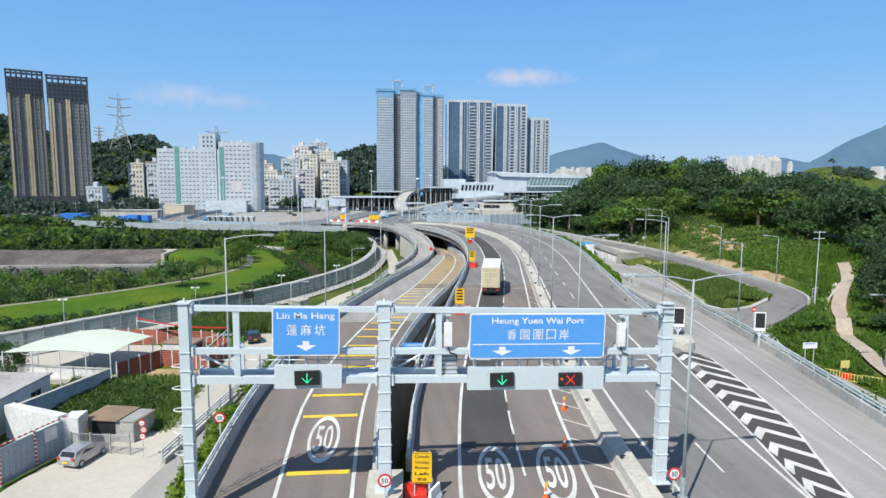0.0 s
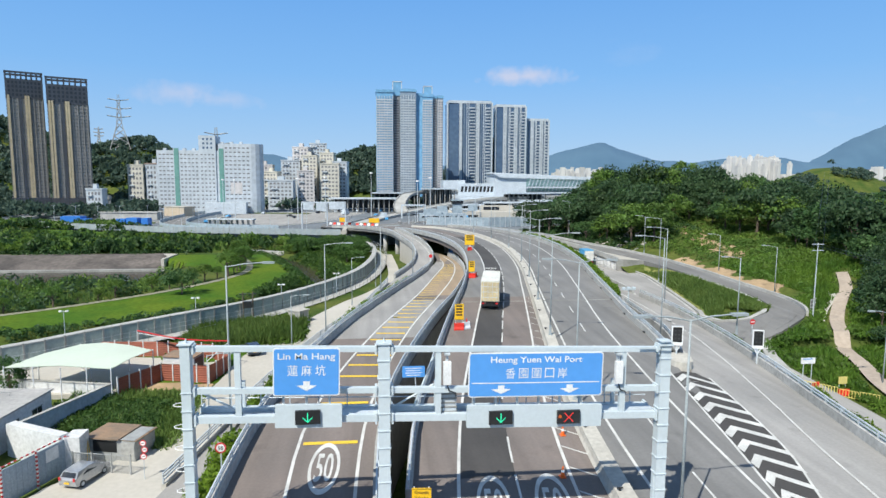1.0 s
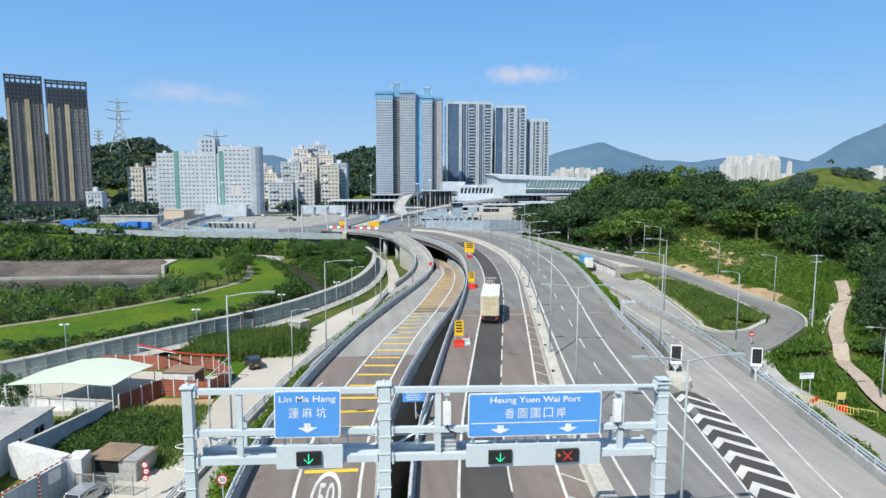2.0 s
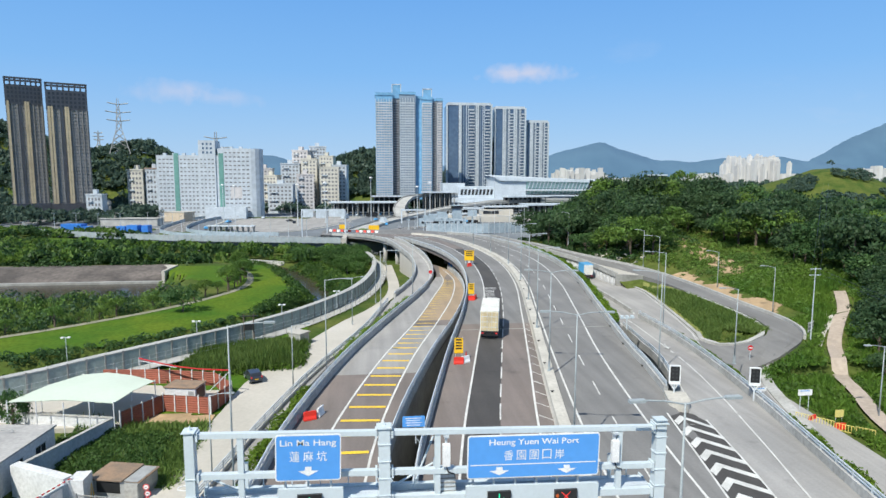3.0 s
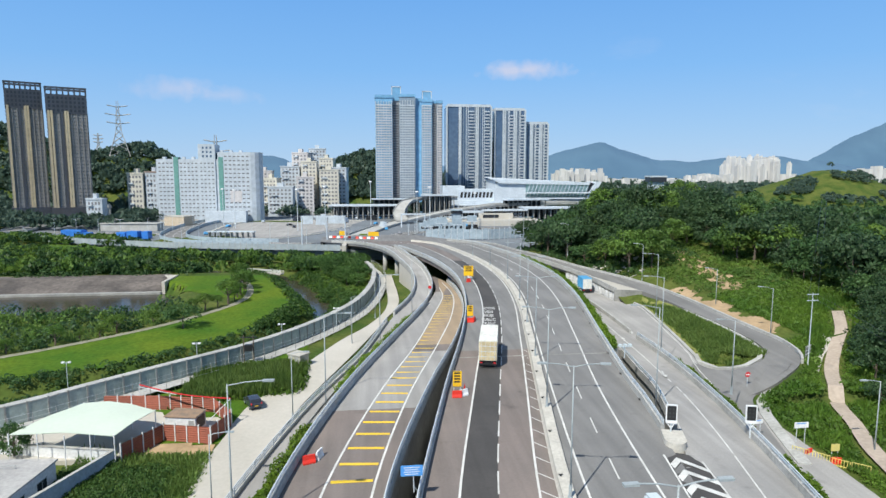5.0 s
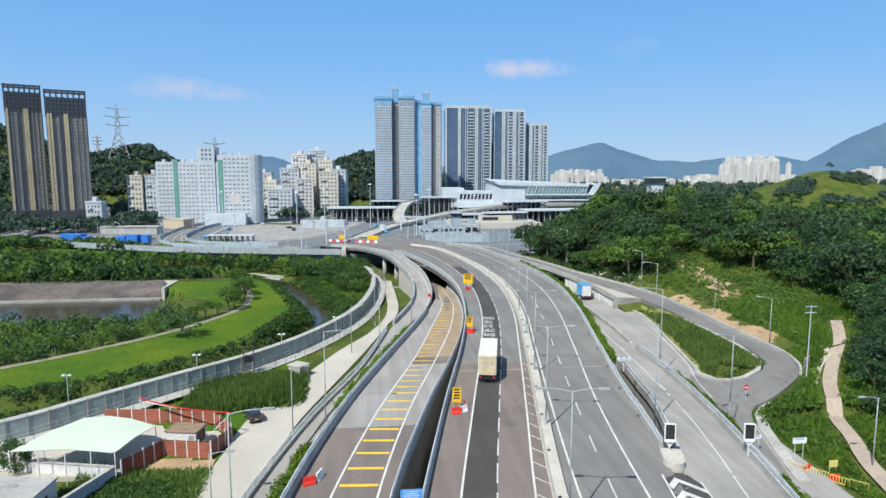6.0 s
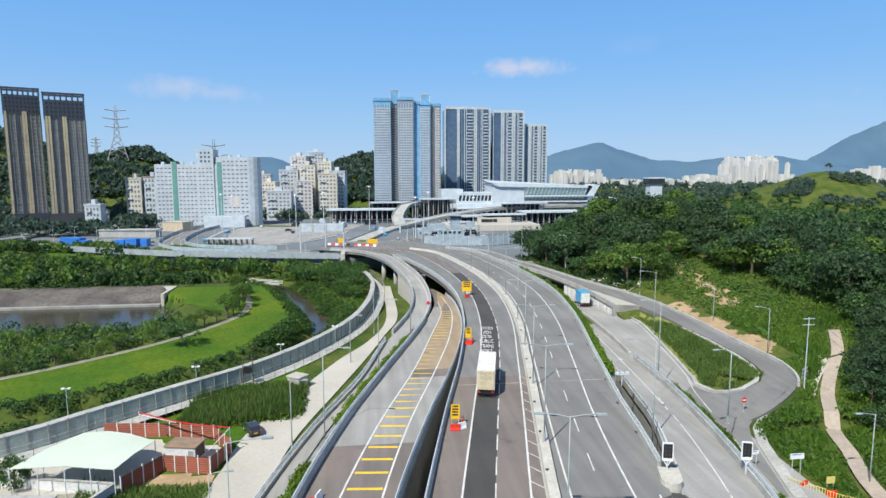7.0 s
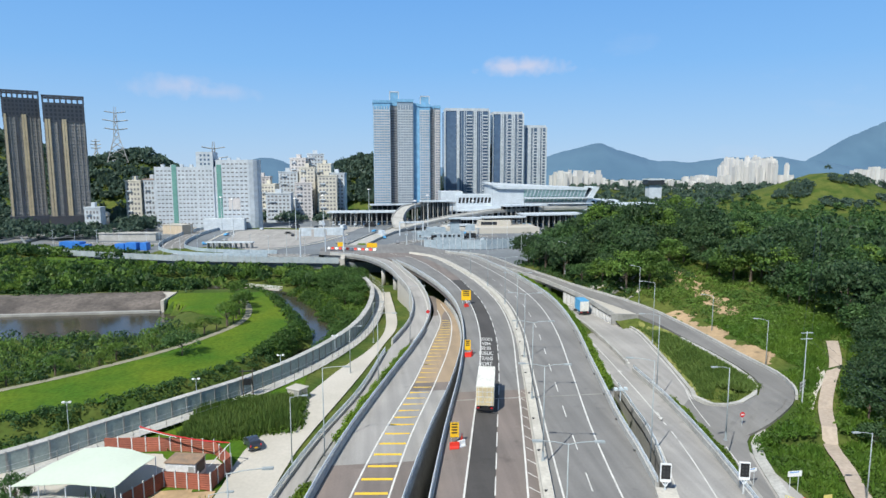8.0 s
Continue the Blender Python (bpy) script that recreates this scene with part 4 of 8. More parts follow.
speed_sign(0.42, 30.2, 1.02, 1.0, "round red and white 50 sign on the concrete nose")
speed_sign(15.75, 29.9, 0.7, 1.05, "round red and white 50 sign on the median")


def barrier_block(material, group):
    e = thing("water_barrier", Matrix(), ("red" if material is RED_PLASTIC else "white") + " plastic water-filled road barrier", "barrier", group)
    s = Shape()
    s.v = []
    prof_ = [(-0.22, 0), (0.22, 0), (0.22, 0.15), (0.1, 0.4), (0.07, 0.85), (-0.07, 0.85), (-0.1, 0.4), (-0.22, 0.15)]
    s.add([(x, yy, z) for x in (-0.6, 0.6) for yy, z in prof_], [tuple(range(7, -1, -1)), tuple(range(8, 16))] + [(k, (k + 1) % 8, 8 + (k + 1) % 8, 8 + k) for k in range(8)])
    part("body", s, material, e)
    part("filler_cap", Shape().tube([(-0.3, 0, 0.85), (-0.3, 0, 0.9)], 0.06, 8), material, e)
    part("coupling", Shape().tube([(0.62, 0, 0.1), (0.62, 0, 0.7)], 0.04, 6), material, e)
    return e


red_block, white_block = barrier_block(RED_PLASTIC, "plastic road barriers"), barrier_block(SIGN_WHITE, "plastic road barriers")
SPOTS = [(2.1, 32.2, 8, 1), (2.9, 33.2, 75, 0), (3.0, 34.6, 80, 1), (3.1, 31.6, 60, 0), (10.3, 73.2, 0, 1), (11.2, 73.6, 30, 0), (11.5, 75, 80, 1), (17.7, 109.2, 0, 1), (18.6, 110.2, 70, 1), (23.6, 149, 30, 1), (24.2, 151, 60, 0), (24.5, 153.2, 80, 1), (24.6, 155.4, 85, 0), (-6.2, 57.9, 20, 1), (-5.3, 58.9, 70, 0)]
for n, (x, y, t, red) in enumerate(SPOTS):
    z = (Z_LEFT if x < 0 else Z_MAIN)(y) + 0.01
    src = red_block if red else white_block
    if n in (0, 1):
        src.matrix_basis = pose(x, y, z, 0, 0, t)
    else:
        copy_thing(src, pose(x, y, z, 0, 0, t))


def yellow_sign(x, y, z, w, h, lines, label):
    e = thing("temporary_sign", pose(x, y, z, 0, 0, -6), label, "traffic sign", "temporary road signs")
    for k in (-1, 1):
        part("leg", Shape().box(k * w * 0.38 - 0.03, k * w * 0.38 + 0.03, 0.05, 0.11, 0, 1.05 + h), STEEL, e)
    b = part("board", plate(w, h, 0.03, 0.04), SIGN_YELLOW, e, m=pose(0, 0, 1.0 + h / 2))
    part("border", Shape().box(-w / 2 + 0.03, w / 2 - 0.03, -0.008, -0.002, h / 2 - 0.06, h / 2 - 0.03).box(-w / 2 + 0.03, w / 2 - 0.03, -0.008, -0.002, -h / 2 + 0.03, -h / 2 + 0.06), BLACK, b)
    for k, text in enumerate(lines):
        z = h * (0.37 - 0.185 * k)
        if text:
            words(text, w * (0.72 if len(text) > 3 else 0.5), h * 0.105, BLACK, b, 0, z, -0.01)
        else:
            part("writing_bar", Shape().box(-w * 0.34, w * 0.34, -0.01, -0.003, z - h * 0.05, z + h * 0.05), BLACK, b)


yellow_sign(2.45, 31.9, -0.1, 1.05, 1.75, ("Goods", "Vehicles", "Keep", "Left", "貨車"), "yellow temporary sign with black lettering on a barrier")
yellow_sign(10.45, 74.2, Z_MAIN(74), 1.1, 2.0, ("", "", "", ""), "yellow temporary sign standing on red barriers")
yellow_sign(17.75, 109.9, Z_MAIN(110), 1.1, 2.0, ("", "", ""), "yellow temporary sign standing on red barriers")
yellow_sign(24.0, 152.0, Z_MAIN(152), 2.4, 2.6, ("", "", ""), "large yellow temporary sign on the viaduct")

for n, (x, y) in enumerate(((14.0, 43.4), (12.1, 37.3), (9.15, 31.2))):
    e = thing("traffic_cone", pose(x, y, Z_MAIN(y) + 0.01), "orange traffic cone with a white band" + (" and a lamp" if n != 1 else ""), "traffic cone", "traffic cones")
    part("base", Shape().box(-0.2, 0.2, -0.2, 0.2, 0, 0.05), ORANGE, e)
    part("cone", Shape().tube([(0, 0, 0.05), (0, 0, 0.75)], 0.15, 14, 0.035), ORANGE, e)
    part("band", Shape().tube([(0, 0, 0.36), (0, 0, 0.52)], 0.108, 14, 0.085), SIGN_WHITE, e)
    if n != 1:
        part("lamp", Shape().box(-0.07, 0.07, -0.05, 0.05, 0.74, 0.98), SIGN_YELLOW, e)


def small_blue_sign(x, y, z):
    e = thing("information_sign", pose(x, y, z), "small blue information sign with rows of white writing", "traffic sign")
    part("bracket", Shape().tube([(0.2, 0.1, 0), (0.15, 0.1, 1.6)], 0.05, 6).tube([(0.2, 0.1, 0.5), (0.7, 0.3, -0.2)], 0.04, 6), STEEL, e)
    b = part("board", plate(1.9, 0.95, 0.05), SIGN_BLUE, e, m=pose(0, 0, 2.0))
    for k in range(4):
        part("writing_bar", Shape().box(-0.7 + 0.1 * (k % 2), 0.7 - 0.15 * (k % 2), -0.01, -0.002, 0.27 - 0.2 * k, 0.33 - 0.2 * k), SIGN_WHITE, b)


small_blue_sign(3.25, 50.5, 1.2)


def message_sign(x, y, z, turn, label):
    e = thing("message_sign", pose(x, y, z, 0, 0, turn), label, "traffic sign", "small message signs")
    part("post", Shape().tube([(0, 0.1, -1.0), (0, 0.1, 0.9)], 0.09, 8), STEEL, e)
    for k in (-1, 1):
        part("stay", Shape().tube([(0, 0.1, 0.2), (k * 0.4, 0.1, 0.85)], 0.05, 6), SIGN_WHITE, e)
    c = part("case", plate(1.15, 2.05, 0.06, 0.25), SIGN_WHITE, e, m=pose(0, 0, 1.85))
    part("screen", plate(0.95, 1.6, 0.03, 0.01), BLACK, c, m=pose(0, -0.012, 0.12))
    for k in range(6):
        part("lamp", Shape().disc(-0.2 + 0.4 * (k % 2), -0.02, 0.55 - 0.42 * (k // 2), 0.11, 0.008, 12), TYRE, c)


message_sign(31.6, 60.2, 1.25, -14, "dark lane message sign on the concrete nose")
message_sign(41.4, 61.2, 0.35, -14, "dark lane message sign on the parapet")


# ---- street lamps ----
LAMP_GREY = mat("lamp_grey", (0.34, 0.38, 0.4), 0.55, (0.28, 0.32, 0.34), 0.8, 8.0)


def street_lamp(x, y, z, h, arms, reach, turn, label, group):
    e = thing("street_lamp", pose(x, y, z, 0, 0, turn), label, "street lamp", group)
    part("pole", Shape().tube([(0, 0, 0), (0, 0, h)], 0.095, 10, 0.05), LAMP_GREY, e, smooth=True)
    part("base", Shape().box(-0.2, 0.2, -0.2, 0.2, 0, 0.08).tube([(0, 0, 0), (0, 0, 1.1)], 0.15, 10), LAMP_GREY, e)
    for k in arms:
        part("arm", Shape().tube([(0, 0, h - 0.1), (k * reach * 0.5, 0, h + 0.12), (k * reach, 0, h + 0.2)], 0.045, 6), LAMP_GREY, e)
        part("lantern", Shape().box(min(k * reach, k * (reach + 0.85)), max(k * reach, k * (reach + 0.85)), -0.16, 0.16, h + 0.12, h + 0.26), LAMP_GREY, e)
    return e


lamp0 = street_lamp(16.0, 29.4, 0.7, 11.6, (-1, 1), 2.2, 0, "tall grey double-arm street lamp on the median", "median street lamps")
for y in (48.5, 67.6, 86, 105.5, 126, 148, 172, 197):
    t = -math.degrees(math.atan2(at_y(median, y + 3) - at_y(median, y - 3), 6))
    copy_thing(lamp0, pose(at_y(median, y), y, Z_MAIN(y) + 0.74, 0, 0, t))
lamp1 = street_lamp(-10.7, 46, -1.2, 14.2, (1,), 2.6, 0, "tall grey single-arm street lamp beside the hedge", "roadside street lamps")
for x, y, z, t in ((-5.9, 75.5, -2.8, -10), (1.2, 104, -2.8, -18), (8.4, 131, -3.3, -18), (34.6, 70.0, -1.7, 165), (48.4, 96.9, -2.8, 170), (62.4, 128, -3.2, 165)):
    copy_thing(lamp1, pose(x, y, z, 0, 0, t))
lamp2 = street_lamp(-12.0, 90.4, -7.95, 10.2, (1,), 1.8, 0, "grey street lamp beside the concrete lane", "lane street lamps")
for x, y, z, t in ((-17.6, 66, -9.5, 0), (-4.5, 128.4, -7.3, 0), (0.5, 152, -7.3, 0), (60.2, 65, -6.2, 180), (75.9, 108, -3.3, 150), (48, 75.6, -1, 180)):
    copy_thing(lamp2, pose(x, y, z, 0, 0, t))
for x, y, z in ((72.6, 158, 0.9), (77.5, 130, -1.6), (63, 193, 3.6), (53, 212, 4.3)):
    copy_thing(lamp2, pose(x, y, z - 1.5, 0, 0, 140))

# Reflector posts along the median and the parapets.
stud = mesh_of("reflector_post", Shape().box(-0.08, 0.08, -0.05, 0.05, 0, 0.2).box(-0.2, 0.2, -0.03, 0.03, 0.14, 0.22), BLACK)
for y in np.arange(34, 130, 9.0):
    for pts, off in ((median, -0.3), (away_right, -0.1)):
        if pts is median or y > 64:
            p = tagged(part("reflector_post", stud, BLACK, m=pose(at_y(pts, y) + off, y, Z_MAIN(y) + (0.74 if pts is median else 0.02))), "small dark reflector on the concrete", "reflector", "roadside reflectors")
# Arrows on the slip road and the side road.
arrow = Shape().add([(-0.09, -1.6, 0), (0.09, -1.6, 0), (0.09, 0.4, 0), (0.45, 0.3, 0), (0, 1.6, 0), (-0.45, 0.3, 0), (-0.09, 0.4, 0)], [(0, 1, 2, 6), (5, 6, 2, 3), (5, 3, 4)])
for x, y, t, hf in ((42.6, 84, 165, lambda q: Z_SLIP(q) + 0.25), (52.4, 118, 165, Z_FORK), (46.5, 108, -14, Z_SLIP)):
    setting("lane_arrow", laid(arrow, pose(x, y, 0, 0, 0, t), hf), PAINT_WHITE, "white painted lane arrow", category="road marking")

# ---- vegetation ----
LEAF_DARK = leaf_mat("leaves_dark", (0.042, 0.085, 0.038), (0.06, 0.112, 0.044))
LEAF_MID = leaf_mat("leaves_green", (0.076, 0.148, 0.046), (0.053, 0.117, 0.04))
LEAF_LIGHT = leaf_mat("leaves_light", (0.135, 0.22, 0.04), (0.085, 0.168, 0.036))
HERB = leaf_mat("herbs", (0.155, 0.265, 0.04), (0.095, 0.195, 0.03), thin=0.55)
HEDGE_LEAF = leaf_mat("hedge_leaves", (0.18, 0.28, 0.03), (0.11, 0.2, 0.024), thin=0.5)
HEDGE_DARK = leaf_mat("bush_leaves", (0.085, 0.165, 0.04), (0.055, 0.12, 0.03), thin=0.45)
# Leaf colour lightened and blued to carry the haze over the far woods.
LEAF_HAZED = leaf_mat("hazed_leaves", (0.07, 0.118, 0.09), (0.082, 0.132, 0.098), 0.03, 0.06, 0.08)
REED = leaf_mat("reeds", (0.19, 0.28, 0.075), (0.125, 0.21, 0.05), thin=0.55)
BARK = mat("bark", (0.13, 0.1, 0.075), 0.9, (0.08, 0.065, 0.05), 3.0)


def quads_mesh(name, corners, material):
    """A mesh of loose quads from an array (n, 4, 3)."""
    n = len(corners)
    me = bpy.data.meshes.new(name)
    me.vertices.add(4 * n)
    me.vertices.foreach_set("co", corners.astype(np.float32).ravel())
    me.loops.add(4 * n)
    me.loops.foreach_set("vertex_index", np.arange(4 * n, dtype=np.int32))
    me.polygons.add(n)
    me.polygons.foreach_set("loop_start", np.arange(0, 4 * n, 4, dtype=np.int32))
    me.materials.append(material)
    me.update(calc_edges=True)
    return me


def leaf_quads(rng, centres, normals, size, wobble=0.55):
    """One bent leaf clump for each centre, turned at random about its outward normal."""
    n = len(centres)
    normals = normals + rng.normal(0, wobble, (n, 3))
    normals /= np.linalg.norm(normals, axis=1)[:, None] + 1e-9
    a = np.cross(normals, rng.normal(0, 1, (n, 3)))
    a /= np.linalg.norm(a, axis=1)[:, None] + 1e-9
    b = np.cross(normals, a)
    s = size * rng.uniform(0.6, 1.35, (n, 1))
    return np.stack([centres - s * a, centres - s * 0.62 * b, centres + s * a * 1.1, centres + s * 0.62 * b], 1)


def crown_quads(seed, r, h, clumps, leaves, size):
    """A crown of leaf clumps: lumps spread over an uneven dome, each lump a shell of leaves. Its foot lies at z 0."""
    rng = np.random.default_rng(seed)
    out = []
    for k in range(clumps):
        u, a = rng.uniform(-0.4, 1), rng.uniform(0, 2 * math.pi) if k > 6 else k * 0.9
        f = math.sqrt(max(0, 1 - u * u)) if u > 0 else 1.0
        reach = rng.uniform(0.55, 0.95)
        c = np.array([r * f * reach * math.cos(a), r * f * reach * math.sin(a), h * (0.46 + 0.4 * u * rng.uniform(0.8, 1.1))])
        lump = r * rng.uniform(0.24, 0.42)
        d = rng.normal(0, 1, (leaves, 3))
        d[:, 2] = np.abs(d[:, 2]) * 0.95 - 0.3
        d /= np.linalg.norm(d, axis=1)[:, None]
        centres = c + d * lump * rng.uniform(0.6, 1.12, (leaves, 1)) * (1, 1, 0.8)
        out.append(leaf_quads(rng, centres, d, size, 0.5))
    return np.concatenate(out)


CROWNS = [crown_quads(10 + k, 4.0, 6.5, 34, 44, 0.26) for k in range(5)]
FAR_CROWNS = [crown_quads(30 + k, 4.0, 6.5, 20, 8, 0.78) for k in range(5)]


def woods(name, spots, material, label, thin=1):
    """Far woodland as one mesh: crowns turned, scaled and set on the ground."""
    rng = np.random.default_rng(len(spots))
    out = []
    for x, y, s in spots:
        c = FAR_CROWNS[rng.integers(5)][:: thin]
        t = rng.uniform(0, 6.28)
        m = np.array([[math.cos(t), -math.sin(t), 0], [math.sin(t), math.cos(t), 0], [0, 0, 1]]) * (s, s, s)
        sq = c.mean(1, keepdims=True) + (c - c.mean(1, keepdims=True)) * thin**0.5
        out.append(sq @ m.T * (1, 1, rng.uniform(0.9, 1.25)) + (x, y, ground_height(x, y) + s * 1.2))
    return tagged(new(name, quads_mesh(name, np.concatenate(out), material)), label, "woodland", "", "stuff")


def spread(rng, n, x0, x1, y0, y1, test, scale, apart_=0.0):
    out = []
    tries = 0
    while len(out) < n and tries < n * 40:
        tries += 1
        x, y = rng.uniform(x0, x1), rng.uniform(y0, y1)
        if test(x, y) and all((x - a) ** 2 + (y - b) ** 2 > apart_**2 for a, b, _ in out[-400:]):
            out.append((x, y, rng.uniform(*scale)))
    return out


def clear_of_roads(x, y, room=4.0):
    for mid, height in BEDS:
        if (np.hypot(mid[:, 0] - x, mid[:, 1] - y) - mid[:, 2]).min() < room:
            return False
    return x > at_y(slip_right, min(200, max(-60, y))) + 8 if y < 200 else True


def on_hill(x, y):
    if y < 228 and x < at_y(loop_mid, max(104, y)) + (14 if y < 165 else 5.5):
        return False
    if y >= 228 and x < 58 + (y - 228) * 0.4:
        return False
    if y < 150 and x < 99 + (y - 110) * 0.1:
        return False
    if abs(x - 84 - 0.12 * (y - 130)) < 9 and 128 < y < 170:
        return False
    return clear_of_roads(x, y, 6 if y < 165 else 4)


rng = np.random.default_rng(3)
hill_spots = spread(rng, 900, 50, 235, 60, 320, on_hill, (1.0, 1.5), 4.7)
hill_spots = [(x, y, s * (1 - 0.2 * step01((x - 112) / 36))) for x, y, s in hill_spots]
near_spots = sorted((s for s in hill_spots if s[1] < 240 and s[0] < 140), key=lambda s: s[1])[:290]
rest = [s for s in hill_spots if s not in near_spots]


def tree_proto(name, quads, material, h, label, category, group):
    e = thing(name, Matrix(), label, category, group)
    t = Shape().tube([(0, 0, -0.6), (0.1, 0.05, h * 0.35), (0, 0.15, h * 0.75)], 0.24, 7, 0.09)
    for k in range(4):
        a = k * 1.6
        t.tube([(0, 0.05, h * 0.3 + 0.3 * k), (1.1 * math.cos(a), 1.1 * math.sin(a), h * 0.55 + 0.25 * k)], 0.1, 5, 0.04)
    part("trunk", t, BARK, e, "brown forked trunk")
    part("crown", quads_mesh("crown", quads, material), material, e)
    return e


protos = []
for k, m_ in enumerate((LEAF_DARK, LEAF_MID, LEAF_DARK, LEAF_LIGHT, LEAF_MID)):
    word = {"leaves_dark": "dark green", "leaves_green": "green", "leaves_light": "yellow-green"}[m_.name]
    protos.append(tree_proto("tree", CROWNS[k] + (0, 0, 1.0), m_, 6.0, "broad " + word + " broadleaf tree on the wooded hillside", "tree", "hillside trees"))
used = set()
for n, (x, y, s) in enumerate(near_spots):
    k = int(rng.integers(5)) if rng.uniform() > 0.35 else (0, 2)[n % 2]
    if y < 185 and x < at_y(loop_mid, max(104, y)) + 34 and math.sin(y * 0.16) + math.sin(x * 0.21) > 0.9:
        k = (3, 4)[n % 2]
    m_ = pose(x, y, ground_height(x, y), 0, 0, rng.uniform(0, 360)) @ Matrix.Diagonal((s, s, s * rng.uniform(0.85, 1.1), 1))
    if k not in used:
        used.add(k)
        protos[k].matrix_basis = m_
    else:
        copy_thing(protos[k], m_)
for k in range(3):
    woods("woodland", rest[k::3], (LEAF_DARK, LEAF_MID, LEAF_DARK)[k], "dense mixed broadleaf woodland on the hill", 1)


def far_right(x, y):
    return x > 150 + max(0, (y - 330)) * 0.12 and (x > 0.42 * y) and not ((x - 450) / 84) ** 2 + ((y - 568) / 84) ** 2 < 1


woods("woodland", spread(rng, 1100, 130, 620, 285, 640, far_right, (0.55, 0.95), 4), LEAF_MID, "far wooded lowland and slopes", 2)
def beyond(x, y):
    return 0.33 * y < x < 1.0 * y and ((x - 450) / 80) ** 2 + ((y - 568) / 80) ** 2 > 1


woods("woodland", spread(rng, 900, 190, 760, 560, 900, beyond, (0.7, 1.3), 6), LEAF_HAZED, "distant belts of trees on the plain", 4)
woods("woodland", spread(rng, 420, 360, 540, 490, 575, lambda x, y: 0.3 < math.hypot(x - 450, y - 568) / 84 < 1 and math.sin(x * 0.11 + 2 * math.sin(y * 0.05)) + math.sin(y * 0.13) > 0.3, (0.3, 0.7), 1.5) + [(447, 566, 0.4), (452, 568, 0.5), (455, 569, 0.4)], LEAF_HAZED, "scattered bushes on the grassy cone hill", 4)
woods("woodland", spread(rng, 1100, -430, -140, 535, 650, lambda x, y: natural_height(x, y) > 2, (0.8, 1.25), 3.6), LEAF_HAZED, "dark woodland on a far hill behind the towers", 4)
woods("woodland", spread(rng, 800, -95, 130, 600, 700, lambda x, y: natural_height(x, y) > 2, (0.8, 1.25), 3.6), LEAF_HAZED, "dark woodland on a far round hill", 4)
woods("woodland", spread(rng, 230, -340, 60, 505, 545, lambda x, y: True, (0.8, 1.3), 4), LEAF_HAZED, "belt of dark trees along the far road", 3)
woods("woodland", spread(rng, 420, -330, -152, 395, 520, lambda x, y: not (abs(x + 0.402 * y) < 7 and 400 < y < 475) and not (-250 < x < -200 and y > 450) and not (x > -222 and 400 < y < 450 and x < -195), (0.8, 1.4), 4), LEAF_HAZED, "belt of dark trees below the towers", 2)


# Bank of trees between the river and the port fence.
def bank(x, y):
    far = 322 + 0.45 * (-110 - x) if x < -110 else (306 - 0.27 * (x + 110) if x < -20 else 279)
    return far - (52 if x > -66 else 100) < y < far - 3 and np.hypot(river_xy[:, 0] - x, river_xy[:, 1] - y).min() > 8 and not (x < -66 and y < 234)


bank_spots = spread(rng, 1200, -230, -6, 226, 400, bank, (0.28, 0.72), 2.0)
woods("woodland", bank_spots[::2], LEAF_LIGHT, "belt of green trees on the river bank", 2)
woods("woodland", bank_spots[1::2], LEAF_MID, "belt of dark green trees on the river bank", 2)
copse = spread(rng, 70, -34, -3, 182, 262, lambda x, y: np.hypot(river_xy[:, 0] - x, river_xy[:, 1] - y).min() > 10 and x < -4 and x > -30 + (262 - y) * 0.2 - 4 and y > 196, (0.8, 1.25), 2.7)
copse_proto = tree_proto("tree", CROWNS[1] + (0, 0, 0.6), HEDGE_DARK, 5.5, "bushy green tree beside the river bend", "tree", "riverside trees")
for n, (x, y, s) in enumerate(copse):
    m_ = pose(x, y, ground_height(x, y), 0, 0, n * 47) @ Matrix.Diagonal((s, s, s, 1))
    if n == 0:
        copse_proto.matrix_basis = m_
    else:
        copy_thing(copse_proto, m_)


# Shrubs, reeds and rough herbs, in uncountable numbers.
def scrub(name, spots, material, label, leaves=26, r=0.75, size=0.26, tall=0.8):
    g = np.random.default_rng(len(spots) + 7)
    out = []
    for x, y, s in spots:
        d = g.normal(0, 1, (leaves, 3))
        d[:, 2] = np.abs(d[:, 2])
        d /= np.linalg.norm(d, axis=1)[:, None]
        out.append(leaf_quads(g, np.array([x, y, ground_height(x, y)]) + d * (r * s, r * s, tall * r * s), d, size * (0.6 + 0.4 * s), 0.7))
    return tagged(new(name, quads_mesh(name, np.concatenate(out), material)), label, "shrubs", "", "stuff")


def reeds(name, spots, material, label, h=1.9, blades=10):
    g = np.random.default_rng(len(spots) + 3)
    out = []
    for x, y, s in spots:
        z = ground_height(x, y)
        foot = np.c_[g.normal(x, 0.35, blades), g.normal(y, 0.35, blades), np.full(blades, z)]
        top = foot + np.c_[g.normal(0, 0.35, blades), g.normal(0, 0.35, blades), g.uniform(0.6, 1.15, blades) * h * s]
        side = np.c_[g.normal(0, 1, blades), g.normal(0, 1, blades), np.zeros(blades)]
        side *= 0.11 / (np.linalg.norm(side, axis=1)[:, None] + 1e-6)
        mid = (foot + top) / 2
        out.append(np.stack([foot, mid - side, top, mid + side], 1))
    return tagged(new(name, quads_mesh(name, np.concatenate(out), material)), label, "reeds", "", "stuff")


def slope_right(x, y):
    if 104 < y < 165 and x < at_y(loop_mid, y) + 8.5:
        return False
    return x > at_y(slip_right, min(200, y)) + (11 if y > 80 else 9.5) and clear_of_roads(x, y, 1.5) and not on_path(x, y) and not (45 < x < 74 and math.hypot(x - 60, (y - 95) * 1.0) < 11)


